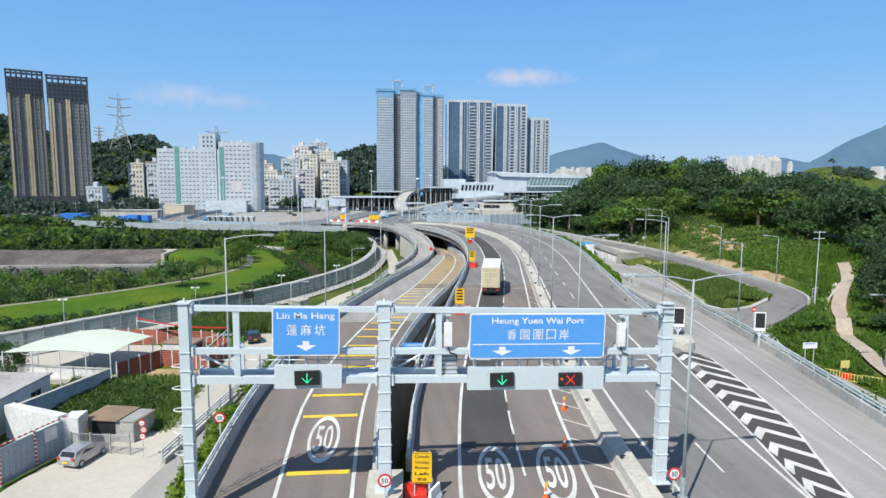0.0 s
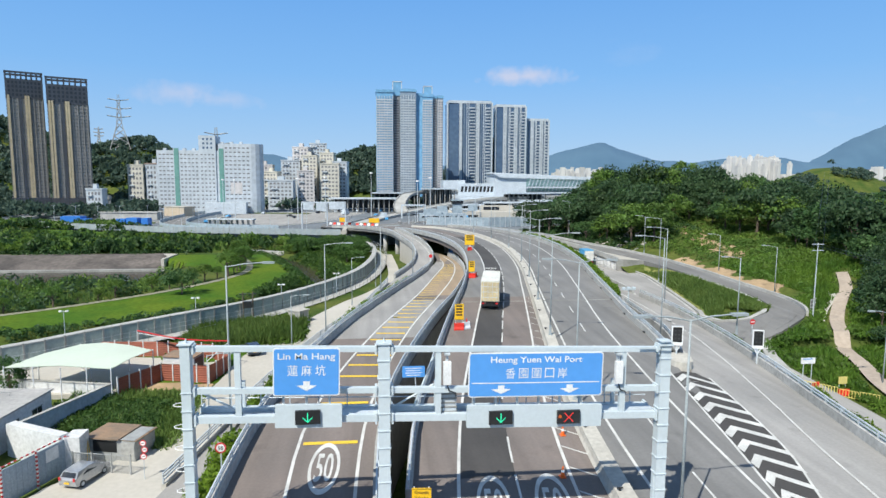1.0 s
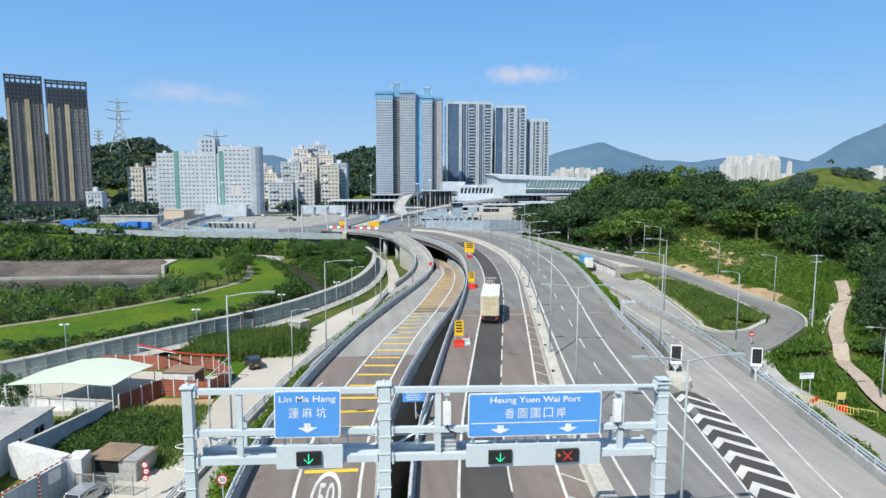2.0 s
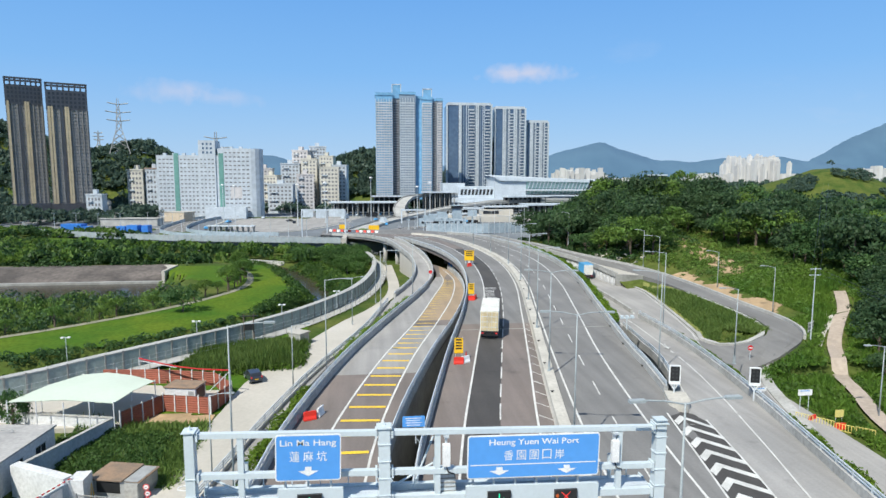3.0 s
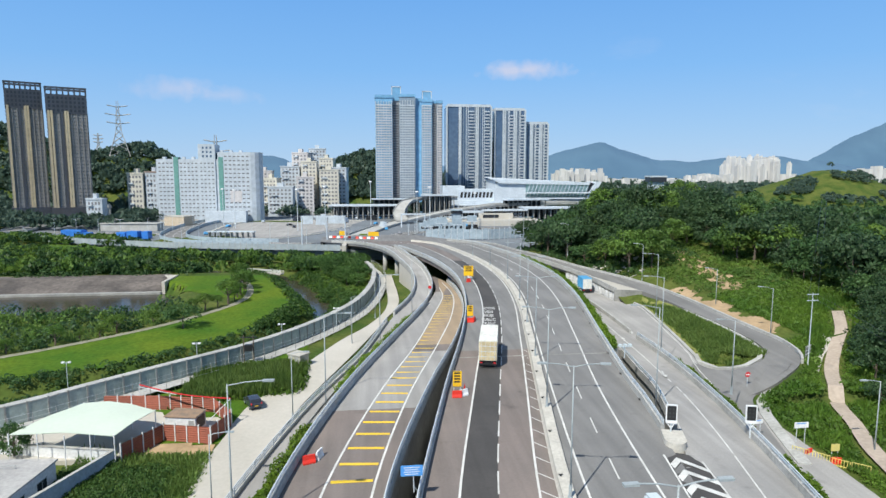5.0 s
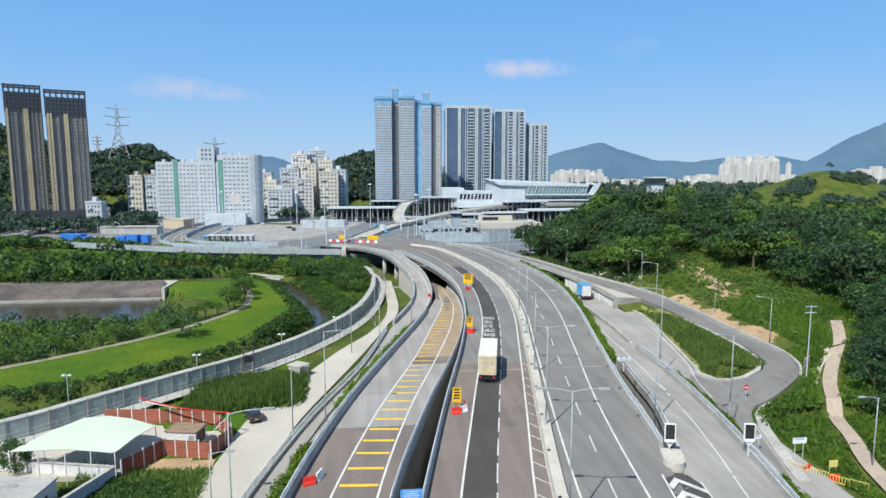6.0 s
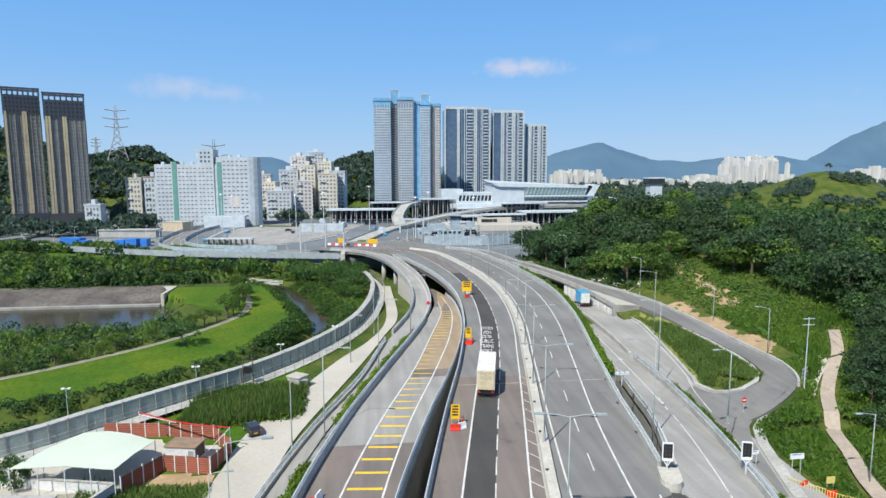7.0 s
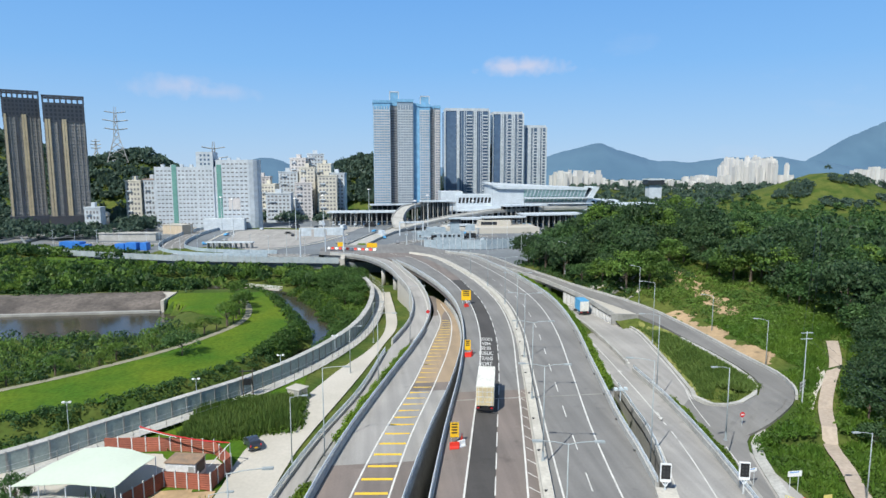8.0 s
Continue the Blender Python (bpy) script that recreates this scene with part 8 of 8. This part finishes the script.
        road_along([(p.x, p.y) for p in beside(line(pts), off)][::3], 0.22, lambda p: -5.8, PAINT_WHITE, "white lane line on a port road", 0, 0.02, "lane_line")
for off, pts in ((0, [(-96, 380), (-95, 440), (-74, 464), (-6, 456)]), (0, [(-14, 410), (-33, 355), (-60, 326)])):
    road_along(pts, 1.4, lambda p: -5.7, KERB, "pale kerbed island along the vehicle park", 0, 0.3, "kerb_island")
port_bush = None
for n in range(34):
    x, y = ((-172 + 1.7 * n, 356 + 3 * math.sin(n * 1.7)) if n < 14 else (-98 + 2.1 * (n - 14), 461 - 0.3 * (n - 14) + 2 * math.sin(n * 2.1)))
    q = 0.2 + 0.12 * abs(math.sin(n * 3.1))
    m_ = pose(x, y, -5.8, 0, 0, n * 50) @ Matrix.Diagonal((q, q, q, 1))
    if port_bush is None:
        port_bush = tree_proto("bush", CROWNS[3][::3] + (0, 0, 0.6), LEAF_MID, 4, "small round green bush on a port verge", "bush", "port bushes")
        port_bush.matrix_basis = m_
    else:
        copy_thing(port_bush, m_)

# Terminal.
GLASS_GREEN = mat("pale_green_glass", (0.32, 0.48, 0.46), 0.15, (0.27, 0.42, 0.41), 0.1, 0.6)
term = thing("port_terminal", pose(100, 500, -5.95) @ Matrix.Diagonal((1, 1, 0.9, 1)), "large white passenger terminal with slanted glazing", "building")
part("podium", Shape().box(-40, 150, 0, 40, 0, 14), PORT_WHITE_HAZED, term)
part("main_roof", Shape().add([(-2, -2, 33), (80, -2, 30.5), (86, -2, 29), (86, 42, 29), (-2, 42, 35), (4, -2, 29.5), (80, -2, 28)], [(0, 1, 2, 3, 4), (0, 5, 6, 1)]), PORT_WHITE_HAZED, term)
part("upper_block", Shape().box(0, 26, 0, 40, 14, 32.5).box(26, 82, 6, 40, 14, 29.5), PORT_WHITE_HAZED, term)
part("glazing", Shape().add([(26, 3, 17), (78, 3, 17), (80, -1, 29), (26, -1, 29)], [(0, 1, 2, 3)]), GLASS_GREEN, term)
for k in range(17):
    part("slanted_mullion", Shape().tube([(27 + k * 3.1, 2.4, 17), (29.5 + k * 3.1, -1.6, 29)], 0.45, 4), PORT_WHITE_HAZED, term)
part("end_frame", Shape().add([(78, -3, 16), (82, -3, 16), (90, -3, 31), (85, -3, 31), (78, 20, 16), (82, 20, 16), (90, 20, 31), (85, 20, 31)], [(0, 1, 2, 3), (1, 5, 6, 2), (3, 2, 6, 7), (0, 3, 7, 4)]), PORT_WHITE_HAZED, term)
for z in (9.5, 15.5, 20.5):
    part("ledge", Shape().box(-30 if z < 12 else 26, 150 if z < 12 else 84, -6, 0, z, z + 1.0), PORT_WHITE_HAZED, term)
for k in range(12):
    part("opening", Shape().box(-34 + k * 5, -31 + k * 5, -0.12, 0.05, 5, 9), DARK_GLASS, term)
wing = part("wing", Shape().box(-30, 0, 4, 30, 14, 24), PORT_WHITE_HAZED, term)
for k in range(9):
    part("opening", Shape().add([(-28 + k * 3.1, 3.9, 16.5), (-26.2 + k * 3.1, 3.9, 16.5), (-25.4 + k * 3.1, 3.9, 21.5), (-27.4 + k * 3.1, 3.9, 21.5)], [(0, 1, 2, 3)]), BLACK, wing)
part("annex", Shape().box(-42, -24, 6, 30, 10, 27), PORT_WHITE_HAZED, term)
part("annex", Shape().box(86, 112, 10, 40, 14, 18), PORT_WHITE_HAZED, term)
setting("retaining_wall", Shape().prism([(44, 402), (112, 400), (112, 432), (50, 430)], -6.5, -2.2), CONCRETE_PALE, "pale concrete terrace wall before the sheds", category="wall")
for k in range(5):
    part("window_strip", Shape().box(88 + k * 4.4, 91 + k * 4.4, 9.9, 10.02, 15.2, 17.2), DARK_GLASS, term)
lookout = thing("observation_tower", pose(305, 640, -6), "white tower with a dark glazed lookout", "tower")
part("shaft", Shape().box(-7, 7, -5, 5, 0, 26), PORT_WHITE_HAZED, lookout)
part("cab", Shape().box(-9, 9, -7, 7, 26, 31), DARK_GLASS, lookout)
part("roof", Shape().box(-9.5, 9.5, -7.5, 7.5, 31, 32.5), PORT_WHITE_HAZED, lookout)


# ---- the town ----
def floors_of(parent, x0, x1, y, depth, z0, z1, n, material, thick=0.9, out=0.5, name="floor_band"):
    """Slab edges wrapped round a block, one part a storey."""
    band = mesh_of(name, Shape().box(x0 - out, x1 + out, y - out, y + depth + out, 0, thick), material)
    for k in range(n):
        part(name, band, material, parent, m=pose(0, 0, z0 + (z1 - z0) * (k + 0.5) / n))


def fins_of(parent, xs, y, z0, z1, w, out, material, name="fin"):
    for x in xs:
        part(name, Shape().box(x - w / 2, x + w / 2, y - out, y + 0.1, z0, z1), material, parent)


def panes(parent, x0, x1, y, z0, z1, nx, nz, fw, fh, material, name="window", joined=False, side=None):
    """Windows in rows; side gives the plane x of a flank instead of a front."""
    dx, dz = (x1 - x0) / nx, (z1 - z0) / nz
    one = Shape().box(0, dx * fw, -0.06, 0.02, 0, dz * fh)
    me = mesh_of(name, one, material)
    rest_ = Shape()
    for j in range(nz):
        for i in range(nx):
            a, b = x0 + (i + 0.5 - fw / 2) * dx, z0 + (j + 0.5 - fh / 2) * dz
            if side is not None:
                rest_.box(side - 0.02, side + 0.06, a, a + dx * fw, b, b + dz * fh)
            elif joined:
                rest_.box(a, a + dx * fw, y - 0.06, y + 0.02, b, b + dz * fh)
            else:
                part(name, me, material, parent, m=pose(a, y, b))
    if rest_.v:
        tagged(part("window_grid", rest_, material, parent), kind="stuff")


WINDOW_GREY = mat("window_grey", (0.16, 0.17, 0.19), 0.2, (0.22, 0.21, 0.22), 0.2, 1.0)
TOWER_DARK = mat("tower_dark_stone", (0.055, 0.065, 0.085), 0.5, (0.055, 0.056, 0.064), 0.05, 0.4)
TOWER_BEIGE_LIT = mat("tower_beige_lit", (0.5, 0.42, 0.28), 0.6, (0.43, 0.36, 0.25), 0.05, 0.4)
TOWER_GREY = mat("tower_grey_stone", (0.25, 0.245, 0.24), 0.6, (0.215, 0.21, 0.205), 0.05, 0.4)
GLASS_BLUE = mat("tower_blue_glass", (0.15, 0.33, 0.52), 0.15, (0.2, 0.4, 0.6), 0.03, 0.3)
WINDOW_BLUE = mat("window_blue_grey", (0.2, 0.26, 0.33), 0.2, (0.26, 0.32, 0.39), 0.05, 0.4)
FACADE_DUN = mat("facade_dun", (0.34, 0.35, 0.37), 0.7, (0.28, 0.29, 0.31), 0.05, 0.4)
GLASS_NAVY = mat("tower_navy_glass", (0.065, 0.11, 0.19), 0.12, (0.09, 0.14, 0.22), 0.03, 0.3)
# White dulled towards blue: distance haze mixed into the facade colour.
FACADE_WHITE_HAZED = mat("facade_white_hazed", (0.48, 0.53, 0.58), 0.6, (0.42, 0.47, 0.52), 0.05, 0.4)
FACADE_BROWN = mat("facade_brown", (0.34, 0.26, 0.22), 0.7, (0.28, 0.215, 0.185), 0.05, 0.4)
FACADE_CREAM = mat("facade_cream", (0.56, 0.54, 0.47), 0.7, (0.5, 0.48, 0.42), 0.05, 0.4)
FACADE_PINK = mat("facade_pinkish", (0.55, 0.53, 0.53), 0.7, (0.49, 0.47, 0.47), 0.05, 0.4)
FACADE_GREEN = mat("facade_green", (0.13, 0.3, 0.27), 0.6, (0.11, 0.26, 0.235), 0.05, 0.4)

for n, (x, y, w, d, top, face) in enumerate(((-243.5, 452, 20.6, 14, 90.0, 28), (-217, 450, 23.6, 14, 86.5, 25))):
    e = thing("apartment_tower", pose(x, y, -6, 0, 0, face), "tall dark apartment tower with beige bands brightened as sunlit facets", "tower block", "dark twin towers")
    h = top + 6
    part("body", Shape().box(0, w, 0, d, 0, h - 5), TOWER_GREY, e)
    part("crown", Shape().box(-0.4, w + 0.4, -0.4, d + 0.4, h - 18, h - 5), TOWER_DARK, e)
    part("podium", Shape().box(-1, w + 1, -3, d + 3, 0, 11), TOWER_DARK, e)
    part("roof_frame", Shape().box(-0.6, w + 0.6, -0.6, 0.6, h - 1.2, h).box(-0.6, w + 0.6, d - 0.6, d + 0.6, h - 1.2, h).box(-0.6, 0.6, -0.6, d + 0.6, h - 1.2, h).box(w - 0.6, w + 0.6, -0.6, d + 0.6, h - 1.2, h), TOWER_DARK, e)
    for q in range(8):
        xx = q * w / 7
        part("frame_post", Shape().box(xx - 0.5, xx + 0.5, -0.6, 0.6, h - 5, h - 1.2), TOWER_DARK, e)
    # No hollow here: a dark proud strip paints the shade of a recess.
    part("recess", Shape().box(w * 0.34, w * 0.4, -0.5, 0.5, 4, h - 5), TOWER_DARK, e)
    fins_of(e, [w * f for f in (0.02, 0.16, 0.3, 0.6, 0.74, 0.87, 0.98)], 0, 6, h - 18, 0.6, 0.5, TOWER_GREY)
    # Beige bands, coloured brighter to paint in the sun on the facets.
    fins_of(e, [w * 0.05, w * 0.53, w * 0.6] if n == 0 else [w * 0.05, w * 0.12, w * 0.46, w * 0.52], -0.3, 6, h - 16, 1.25, 0.9, TOWER_BEIGE_LIT, "beige_band")
    panes(e, 0.6, w - 0.6, -0.1, 6, h - 19, 9, 28, 0.5, 0.5, WINDOW_GREY, joined=True)
    panes(e, 0.6, w - 0.6, -0.45, h - 17, h - 6, 9, 4, 0.55, 0.6, DARK_GLASS, joined=True)
    panes(e, 1, d - 1, 0, 6, h - 19, 9, 28, 0.5, 0.6, DARK_GLASS, joined=True, side=w)
    for q in range(7):
        part("fin", Shape().box(w - 0.1, w + 0.6, 0.5 + q * (d - 1.6) / 6, 1.3 + q * (d - 1.6) / 6, 6, h - 18), TOWER_GREY, e)
    floors_of(e, 0, w, 0, d, 6, h - 19, 28, TOWER_GREY, 0.35, 0.35)

slab_block = thing("white_apartment_block", pose(-151, 458, -6), "long white apartment block with green recesses", "apartment block")
part("left_wing", Shape().box(0, 42, 0, 16, 0, 44.5), FACADE_WHITE_HAZED, slab_block)
part("lift_tower", Shape().box(29, 40.5, -0.8, 14, 0, 55), FACADE_WHITE_HAZED, slab_block)
rr = [(42, 0), (64, 0)] + [(64 + 8 * math.sin(a), 8 - 8 * math.cos(a)) for a in np.linspace(0.1, math.pi, 9)] + [(42, 16)]
part("right_wing", Shape().prism(rr, 0, 49.5), FACADE_WHITE_HAZED, slab_block)
for x in (11.8, 42.5):
    part("green_recess", Shape().box(x, x + 3.2, -0.25, 0.3, 0, 46), FACADE_GREEN, slab_block)
panes(slab_block, 1, 11.5, 0, 3, 43, 4, 14, 0.62, 0.3, WINDOW_GREY)
panes(slab_block, 15.5, 28.5, 0, 3, 43, 5, 14, 0.55, 0.3, WINDOW_GREY)
panes(slab_block, 29.5, 40, -0.8, 3, 43, 4, 14, 0.5, 0.3, WINDOW_GREY)
panes(slab_block, 46, 64, 0, 3, 48, 6, 15, 0.6, 0.3, WINDOW_GREY)
panes(slab_block, 31, 39, -0.8, 45, 54, 3, 3, 0.5, 0.5, GLASS_NAVY)
part("patch", Shape().box(50, 58, -0.15, 0.1, 14, 22), FACADE_PINK, slab_block)
part("low_annex", Shape().box(34, 62, -9, -2, 0, 8), PORT_WHITE_HAZED, slab_block)
for k in range(9):
    part("roof_box", Shape().box(3 + k * 6.6, 5 + k * 6.6, 5, 8, 44.4 if k < 6 else 49.4, 46.2 if k < 6 else 51), FACADE_WHITE_HAZED, slab_block)


def flats(x, y, w, d, z1, floors, nx, wall, label, roof=None, turn=0, z0=-6):
    e = thing("apartment_house", pose(x, y, z0, 0, 0, turn), label, "apartment block", "town houses")
    h = z1 - z0
    part("wall", Shape().box(0, w, 0, d, 0, h), wall, e)
    part("parapet", Shape().box(-0.3, w + 0.3, -0.3, d + 0.3, h, h + 1.0), roof or wall, e)
    part("roof_house", Shape().box(w * 0.35, w * 0.6, d * 0.3, d * 0.7, h + 0.9, h + 4), wall, e)
    panes(e, 0.8, w - 0.8, 0, 1.5, h - 0.5, nx, floors, 0.55, 0.48, WINDOW_GREY, joined=nx * floors > 60)
    for k in range(1, floors, 2):
        part("balcony", Shape().box(w * 0.12, w * 0.4, -1.0, 0, k * h / floors, k * h / floors + 1.0), FACADE_WHITE_HAZED, e)
    return e


flats(-180, 482, 11, 12, 28, 9, 4, FACADE_CREAM, "cream apartment house at the foot of the hill")
flats(-168, 484, 11, 12, 29, 9, 4, FACADE_WHITE_HAZED, "white apartment house with a red roof edge", FACADE_BROWN)
flats(-188, 432, 10, 8, 11, 4, 4, FACADE_WHITE_HAZED, "small white house among the trees")
for n, (x, y, w, z1, m_) in enumerate(((-90, 525, 12, 24, FACADE_CREAM), (-84, 512, 20, 17, FACADE_WHITE_HAZED), (-78, 545, 16, 34, FACADE_WHITE_HAZED), (-70, 560, 14, 46, FACADE_PINK), (-60, 540, 13, 38, FACADE_CREAM), (-56, 570, 15, 50, FACADE_WHITE_HAZED), (-46, 555, 12, 41, FACADE_CREAM), (-44, 530, 16, 31, FACADE_CREAM), (-62, 522, 14, 25, FACADE_PINK), (-36, 545, 14, 33, FACADE_WHITE_HAZED), (-100, 550, 14, 30, FACADE_PINK))):
    flats(x, y, w, 12, z1, max(5, int((z1 + 6) / 3.1)), max(3, int(w / 3)), m_, ("cream", "white", "pinkish")[n % 3] + " apartment house crowded on the slope", turn=(n * 7) % 20 - 10)

t1 = thing("glass_tower", pose(3.5, 550, -6), "pair of tall pale blue glass residential towers", "tower block")
for x0, x1, y0, z1, m_, bands in ((0, 15, 0, 100, GLASS_BLUE, FACADE_WHITE_HAZED), (15, 21, 5, 99, FACADE_DUN, WINDOW_GREY), (21, 35, 0, 101, WINDOW_BLUE, FACADE_WHITE_HAZED), (35, 40.5, 4, 98, GLASS_BLUE, GLASS_BLUE), (40.5, 50, 1, 97, GLASS_BLUE, FACADE_WHITE_HAZED), (50, 54, 4, 96, FACADE_DUN, WINDOW_GREY), (54, 59, 1, 96, WINDOW_BLUE, FACADE_PINK)):
    b = part("block", Shape().box(x0, x1, y0, y0 + 22, 0, z1), m_, t1)
    if bands is not m_:
        band = mesh_of("floor_band", Shape().box(x0 + 0.5, x1 - 0.5, y0 - 0.7, y0 + 0.2, 0, 1.05), bands)
        for k in range(42):
            part("floor_band", band, bands, b, m=pose(0, 0, 3 + k * 2.2))
        for x in np.arange(x0 + 0.5, x1, 2.3):
            part("fin", Shape().box(x - 0.25, x + 0.25, y0 - 0.8, y0, 2, z1 - 3), FACADE_WHITE_HAZED if bands is FACADE_WHITE_HAZED else bands, b)
    part("glass_cornice", Shape().box(x0 - 0.3, x1 + 0.3, y0 - 0.6, y0 + 22, z1, z1 + 2.4), GLASS_BLUE, b)
for x0, x1, z1 in ((14.5, 22.5, 110), (41.5, 49.5, 106.5)):
    part("rooftop_lantern", Shape().box(x0, x1, 4, 14, 98, z1), GLASS_BLUE, t1)
    part("lantern_frame", Shape().box(x0 - 0.2, x0 + 0.5, 3.8, 4.2, 98, z1 + 0.4).box(x1 - 0.5, x1 + 0.2, 3.8, 4.2, 98, z1 + 0.4).box(x0, x1, 3.8, 4.2, z1 - 0.4, z1 + 0.4), FACADE_WHITE_HAZED, t1)

for n, (x, y, w, top, cuts) in enumerate(((74.7, 620, 45, 94.5, (0.0, 0.28, 0.31, 0.66, 0.7, 1.0)), (124.2, 625, 31.5, 92, (0.0, 0.28, 0.34, 0.64, 0.7, 1.0)), (158.3, 630, 23, 79, (0.0, 0.2, 0.27, 0.62, 0.7, 1.0)))):
    e = thing("residential_tower", pose(x, y, -6), "tall dark glass tower with white vertical frames", "tower block", "dark residential towers")
    h = top + 6
    part("body", Shape().box(0, w, 0, 24, 0, h), GLASS_NAVY, e)
    part("crown", Shape().box(w * 0.02, w * 0.98, -0.6, 20, h, h + 2.6), FACADE_WHITE_HAZED, e)
    part("flank", Shape().box(0, w * 0.26, -0.3, 6, 0, h - 4), GLASS_NAVY, e)
    for q in range(3):
        a, b = cuts[2 * q] * w, cuts[2 * q + 1] * w
        for xx in (a, b):
            part("frame", Shape().box(xx - 0.7, xx + 0.7, -1.6, 0.2, 0, h + 1), FACADE_WHITE_HAZED, e)
        if q:
            wide = (b - a) * 0.36
            band = mesh_of("balcony", Shape().box(0, wide, -1.3, 0.1, 0, 1.1), FACADE_WHITE_HAZED)
            for k in range(int(h / 3.1) - 1):
                part("balcony", band, FACADE_WHITE_HAZED, e, m=pose(a + (b - a) * (0.5 + 0.06 * (k % 2)), 0, 2.5 + k * 3.1))
            for f in (0.18, 0.36, 0.48, 0.9):
                part("mullion", Shape().box(a + (b - a) * f - 0.3, a + (b - a) * f + 0.3, -0.6, 0.1, 0, h), FACADE_WHITE_HAZED if f in (0.36, 0.48) else WINDOW_BLUE, e)
for x, y, z1 in ((112, 660, 60), (118, 640, 24), (60, 640, 22)):
    flats(x, y, 12, 12, z1, max(5, int((z1 + 6) / 3.2)), 4, FACADE_CREAM, "cream apartment house between the towers")


def pylon(x, y, z, h, label):
    e = thing("pylon", pose(x, y, z, 0, 0, 20), label, "pylon", "power pylons")
    for sx, sy in ((-1, -1), (1, -1), (1, 1), (-1, 1)):
        part("leg", Shape().tube([(sx * 0.17 * h, sy * 0.17 * h, 0), (sx * 0.045 * h, sy * 0.045 * h, 0.45 * h), (sx * 0.012 * h, sy * 0.012 * h, h)], 0.42, 4, 0.28), GREY_METAL, e)
    for k in range(7):
        z0, z1 = h * k / 8, h * (k + 1) / 8
        a, b = [(0.17 - (0.125 * q / 0.45 if q < 0.45 else 0.125 + 0.033 * (q - 0.45) / 0.55)) * h for q in (k / 8, (k + 1) / 8)]
        br = Shape()
        for sx in (-1, 1):
            br.tube([(-sx * a, -a, z0), (sx * b, -b, z1)], 0.25, 4).tube([(-sx * a, a, z0), (sx * b, b, z1)], 0.25, 4)
        part("lattice", br, GREY_METAL, e)
    for q, w in ((0.6, 0.19), (0.75, 0.21), (0.9, 0.17)):
        part("crossarm", Shape().tube([(-w * h, 0, q * h + 0.02 * h), (0, 0, q * h - 0.01 * h), (w * h, 0, q * h + 0.02 * h)], 0.42, 4), GREY_METAL, e)
    return e


pylon(-220, 577, 43, 48, "tall grey lattice pylon on the far hill")
pylon(-120, 500, 8, 50, "grey lattice pylon far behind the town")
pylon(-243, 590, 44, 20, "small grey lattice pylon on the far hill")

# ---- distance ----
# Air haze over the mountains is put in as bluish colour and blue glow.
HAZED_HILL = mat("hazed_hills", (0.05, 0.085, 0.095), 1.0, (0.04, 0.07, 0.08), 0.004, 0.03, glow=(0.07, 0.175, 0.36, 0.54))
# The town's faint bluish glow stands in for haze; no lamps are lit there.
HAZED_TOWN = mat("far_town", (0.52, 0.5, 0.46), 0.8, (0.42, 0.41, 0.39), 0.01, 0.05, glow=(0.4, 0.47, 0.56, 0.2), island=0.2)


def ridge(y, knots, depth, seed, label):
    xs = np.arange(knots[0][0], knots[-1][0], 8.0)
    base = np.interp(xs, [k[0] for k in knots], [k[1] for k in knots])
    base = np.convolve(np.pad(base, 1, "edge"), np.ones(3) / 3, "valid")
    s = Shape()
    rows = []
    for j, f in enumerate((0.0, 0.35, 0.7, 1.0, 0.6, 0.0)):
        rows.append([(x, y + depth * (j / 5 - 0.5), -20 + (b + 20) * f + (3.5 * noise.noise((x * 0.02, j * 0.8, seed)) + 1.4 * noise.noise((x * 0.08, j, seed))) * (0.3 + f) * (f > 0)) for x, b in zip(xs, base)])
    n = len(xs)
    s.v = [p for r in rows for p in r]
    s.f = [(j * n + i, j * n + i + 1, (j + 1) * n + i + 1, (j + 1) * n + i) for j in range(5) for i in range(n - 1)]
    return setting("backdrop", s, HAZED_HILL, label, True)


ridge(950, [(-900, 30), (-500, 34), (-232, 38), (-181, 52), (-161, 56), (-140, 51), (-110, 40), (100, 42), (248, 51), (275, 58), (302, 65), (338, 74), (352, 79), (366, 80), (380, 77), (394, 71), (423, 62), (451, 53), (490, 49), (523, 46), (557, 51), (586, 54), (625, 57), (685, 56), (725, 51), (800, 44), (1000, 40)], 160, 1, "wooded mountains on the horizon, blue with painted haze")
ridge(1010, [(700, 20), (754, 38), (774, 53), (795, 63), (815, 75), (856, 96), (896, 111), (972, 134), (1092, 150), (1300, 130), (1600, 60)], 170, 5, "high mountain shoulder on the horizon, blue with painted haze")
town = Shape()
g = random.Random(4)
for k in range(330):
    u = k / 330
    x = 243 + 345 * u + g.uniform(-4, 4)
    y = 800 + g.uniform(-30, 50)
    foot = 6 + 6 * g.random()
    tall = 17 + 6 * g.random() + (g.uniform(6, 14) if x < 305 else 0) + (g.uniform(10, 26) if 492 < x < 556 else 0) + (6 if x > 440 else 0)
    w = g.uniform(2.6, 5.5)
    town.box(x, x + w, y, y + 7, foot - 12, tall)
    if tall > 38:
        town.box(x + w * 0.3, x + w * 0.6, y + 1, y + 6, tall, tall + 2.4)
for k in range(16):
    x = 676 + k * 7
    town.box(x, x + g.uniform(4, 6), 800, 808, 0, 33 + 9 * g.random())
tagged(part("far_town", town, HAZED_TOWN), "high-rise town far away, paled by painted haze", "town", "", "stuff")
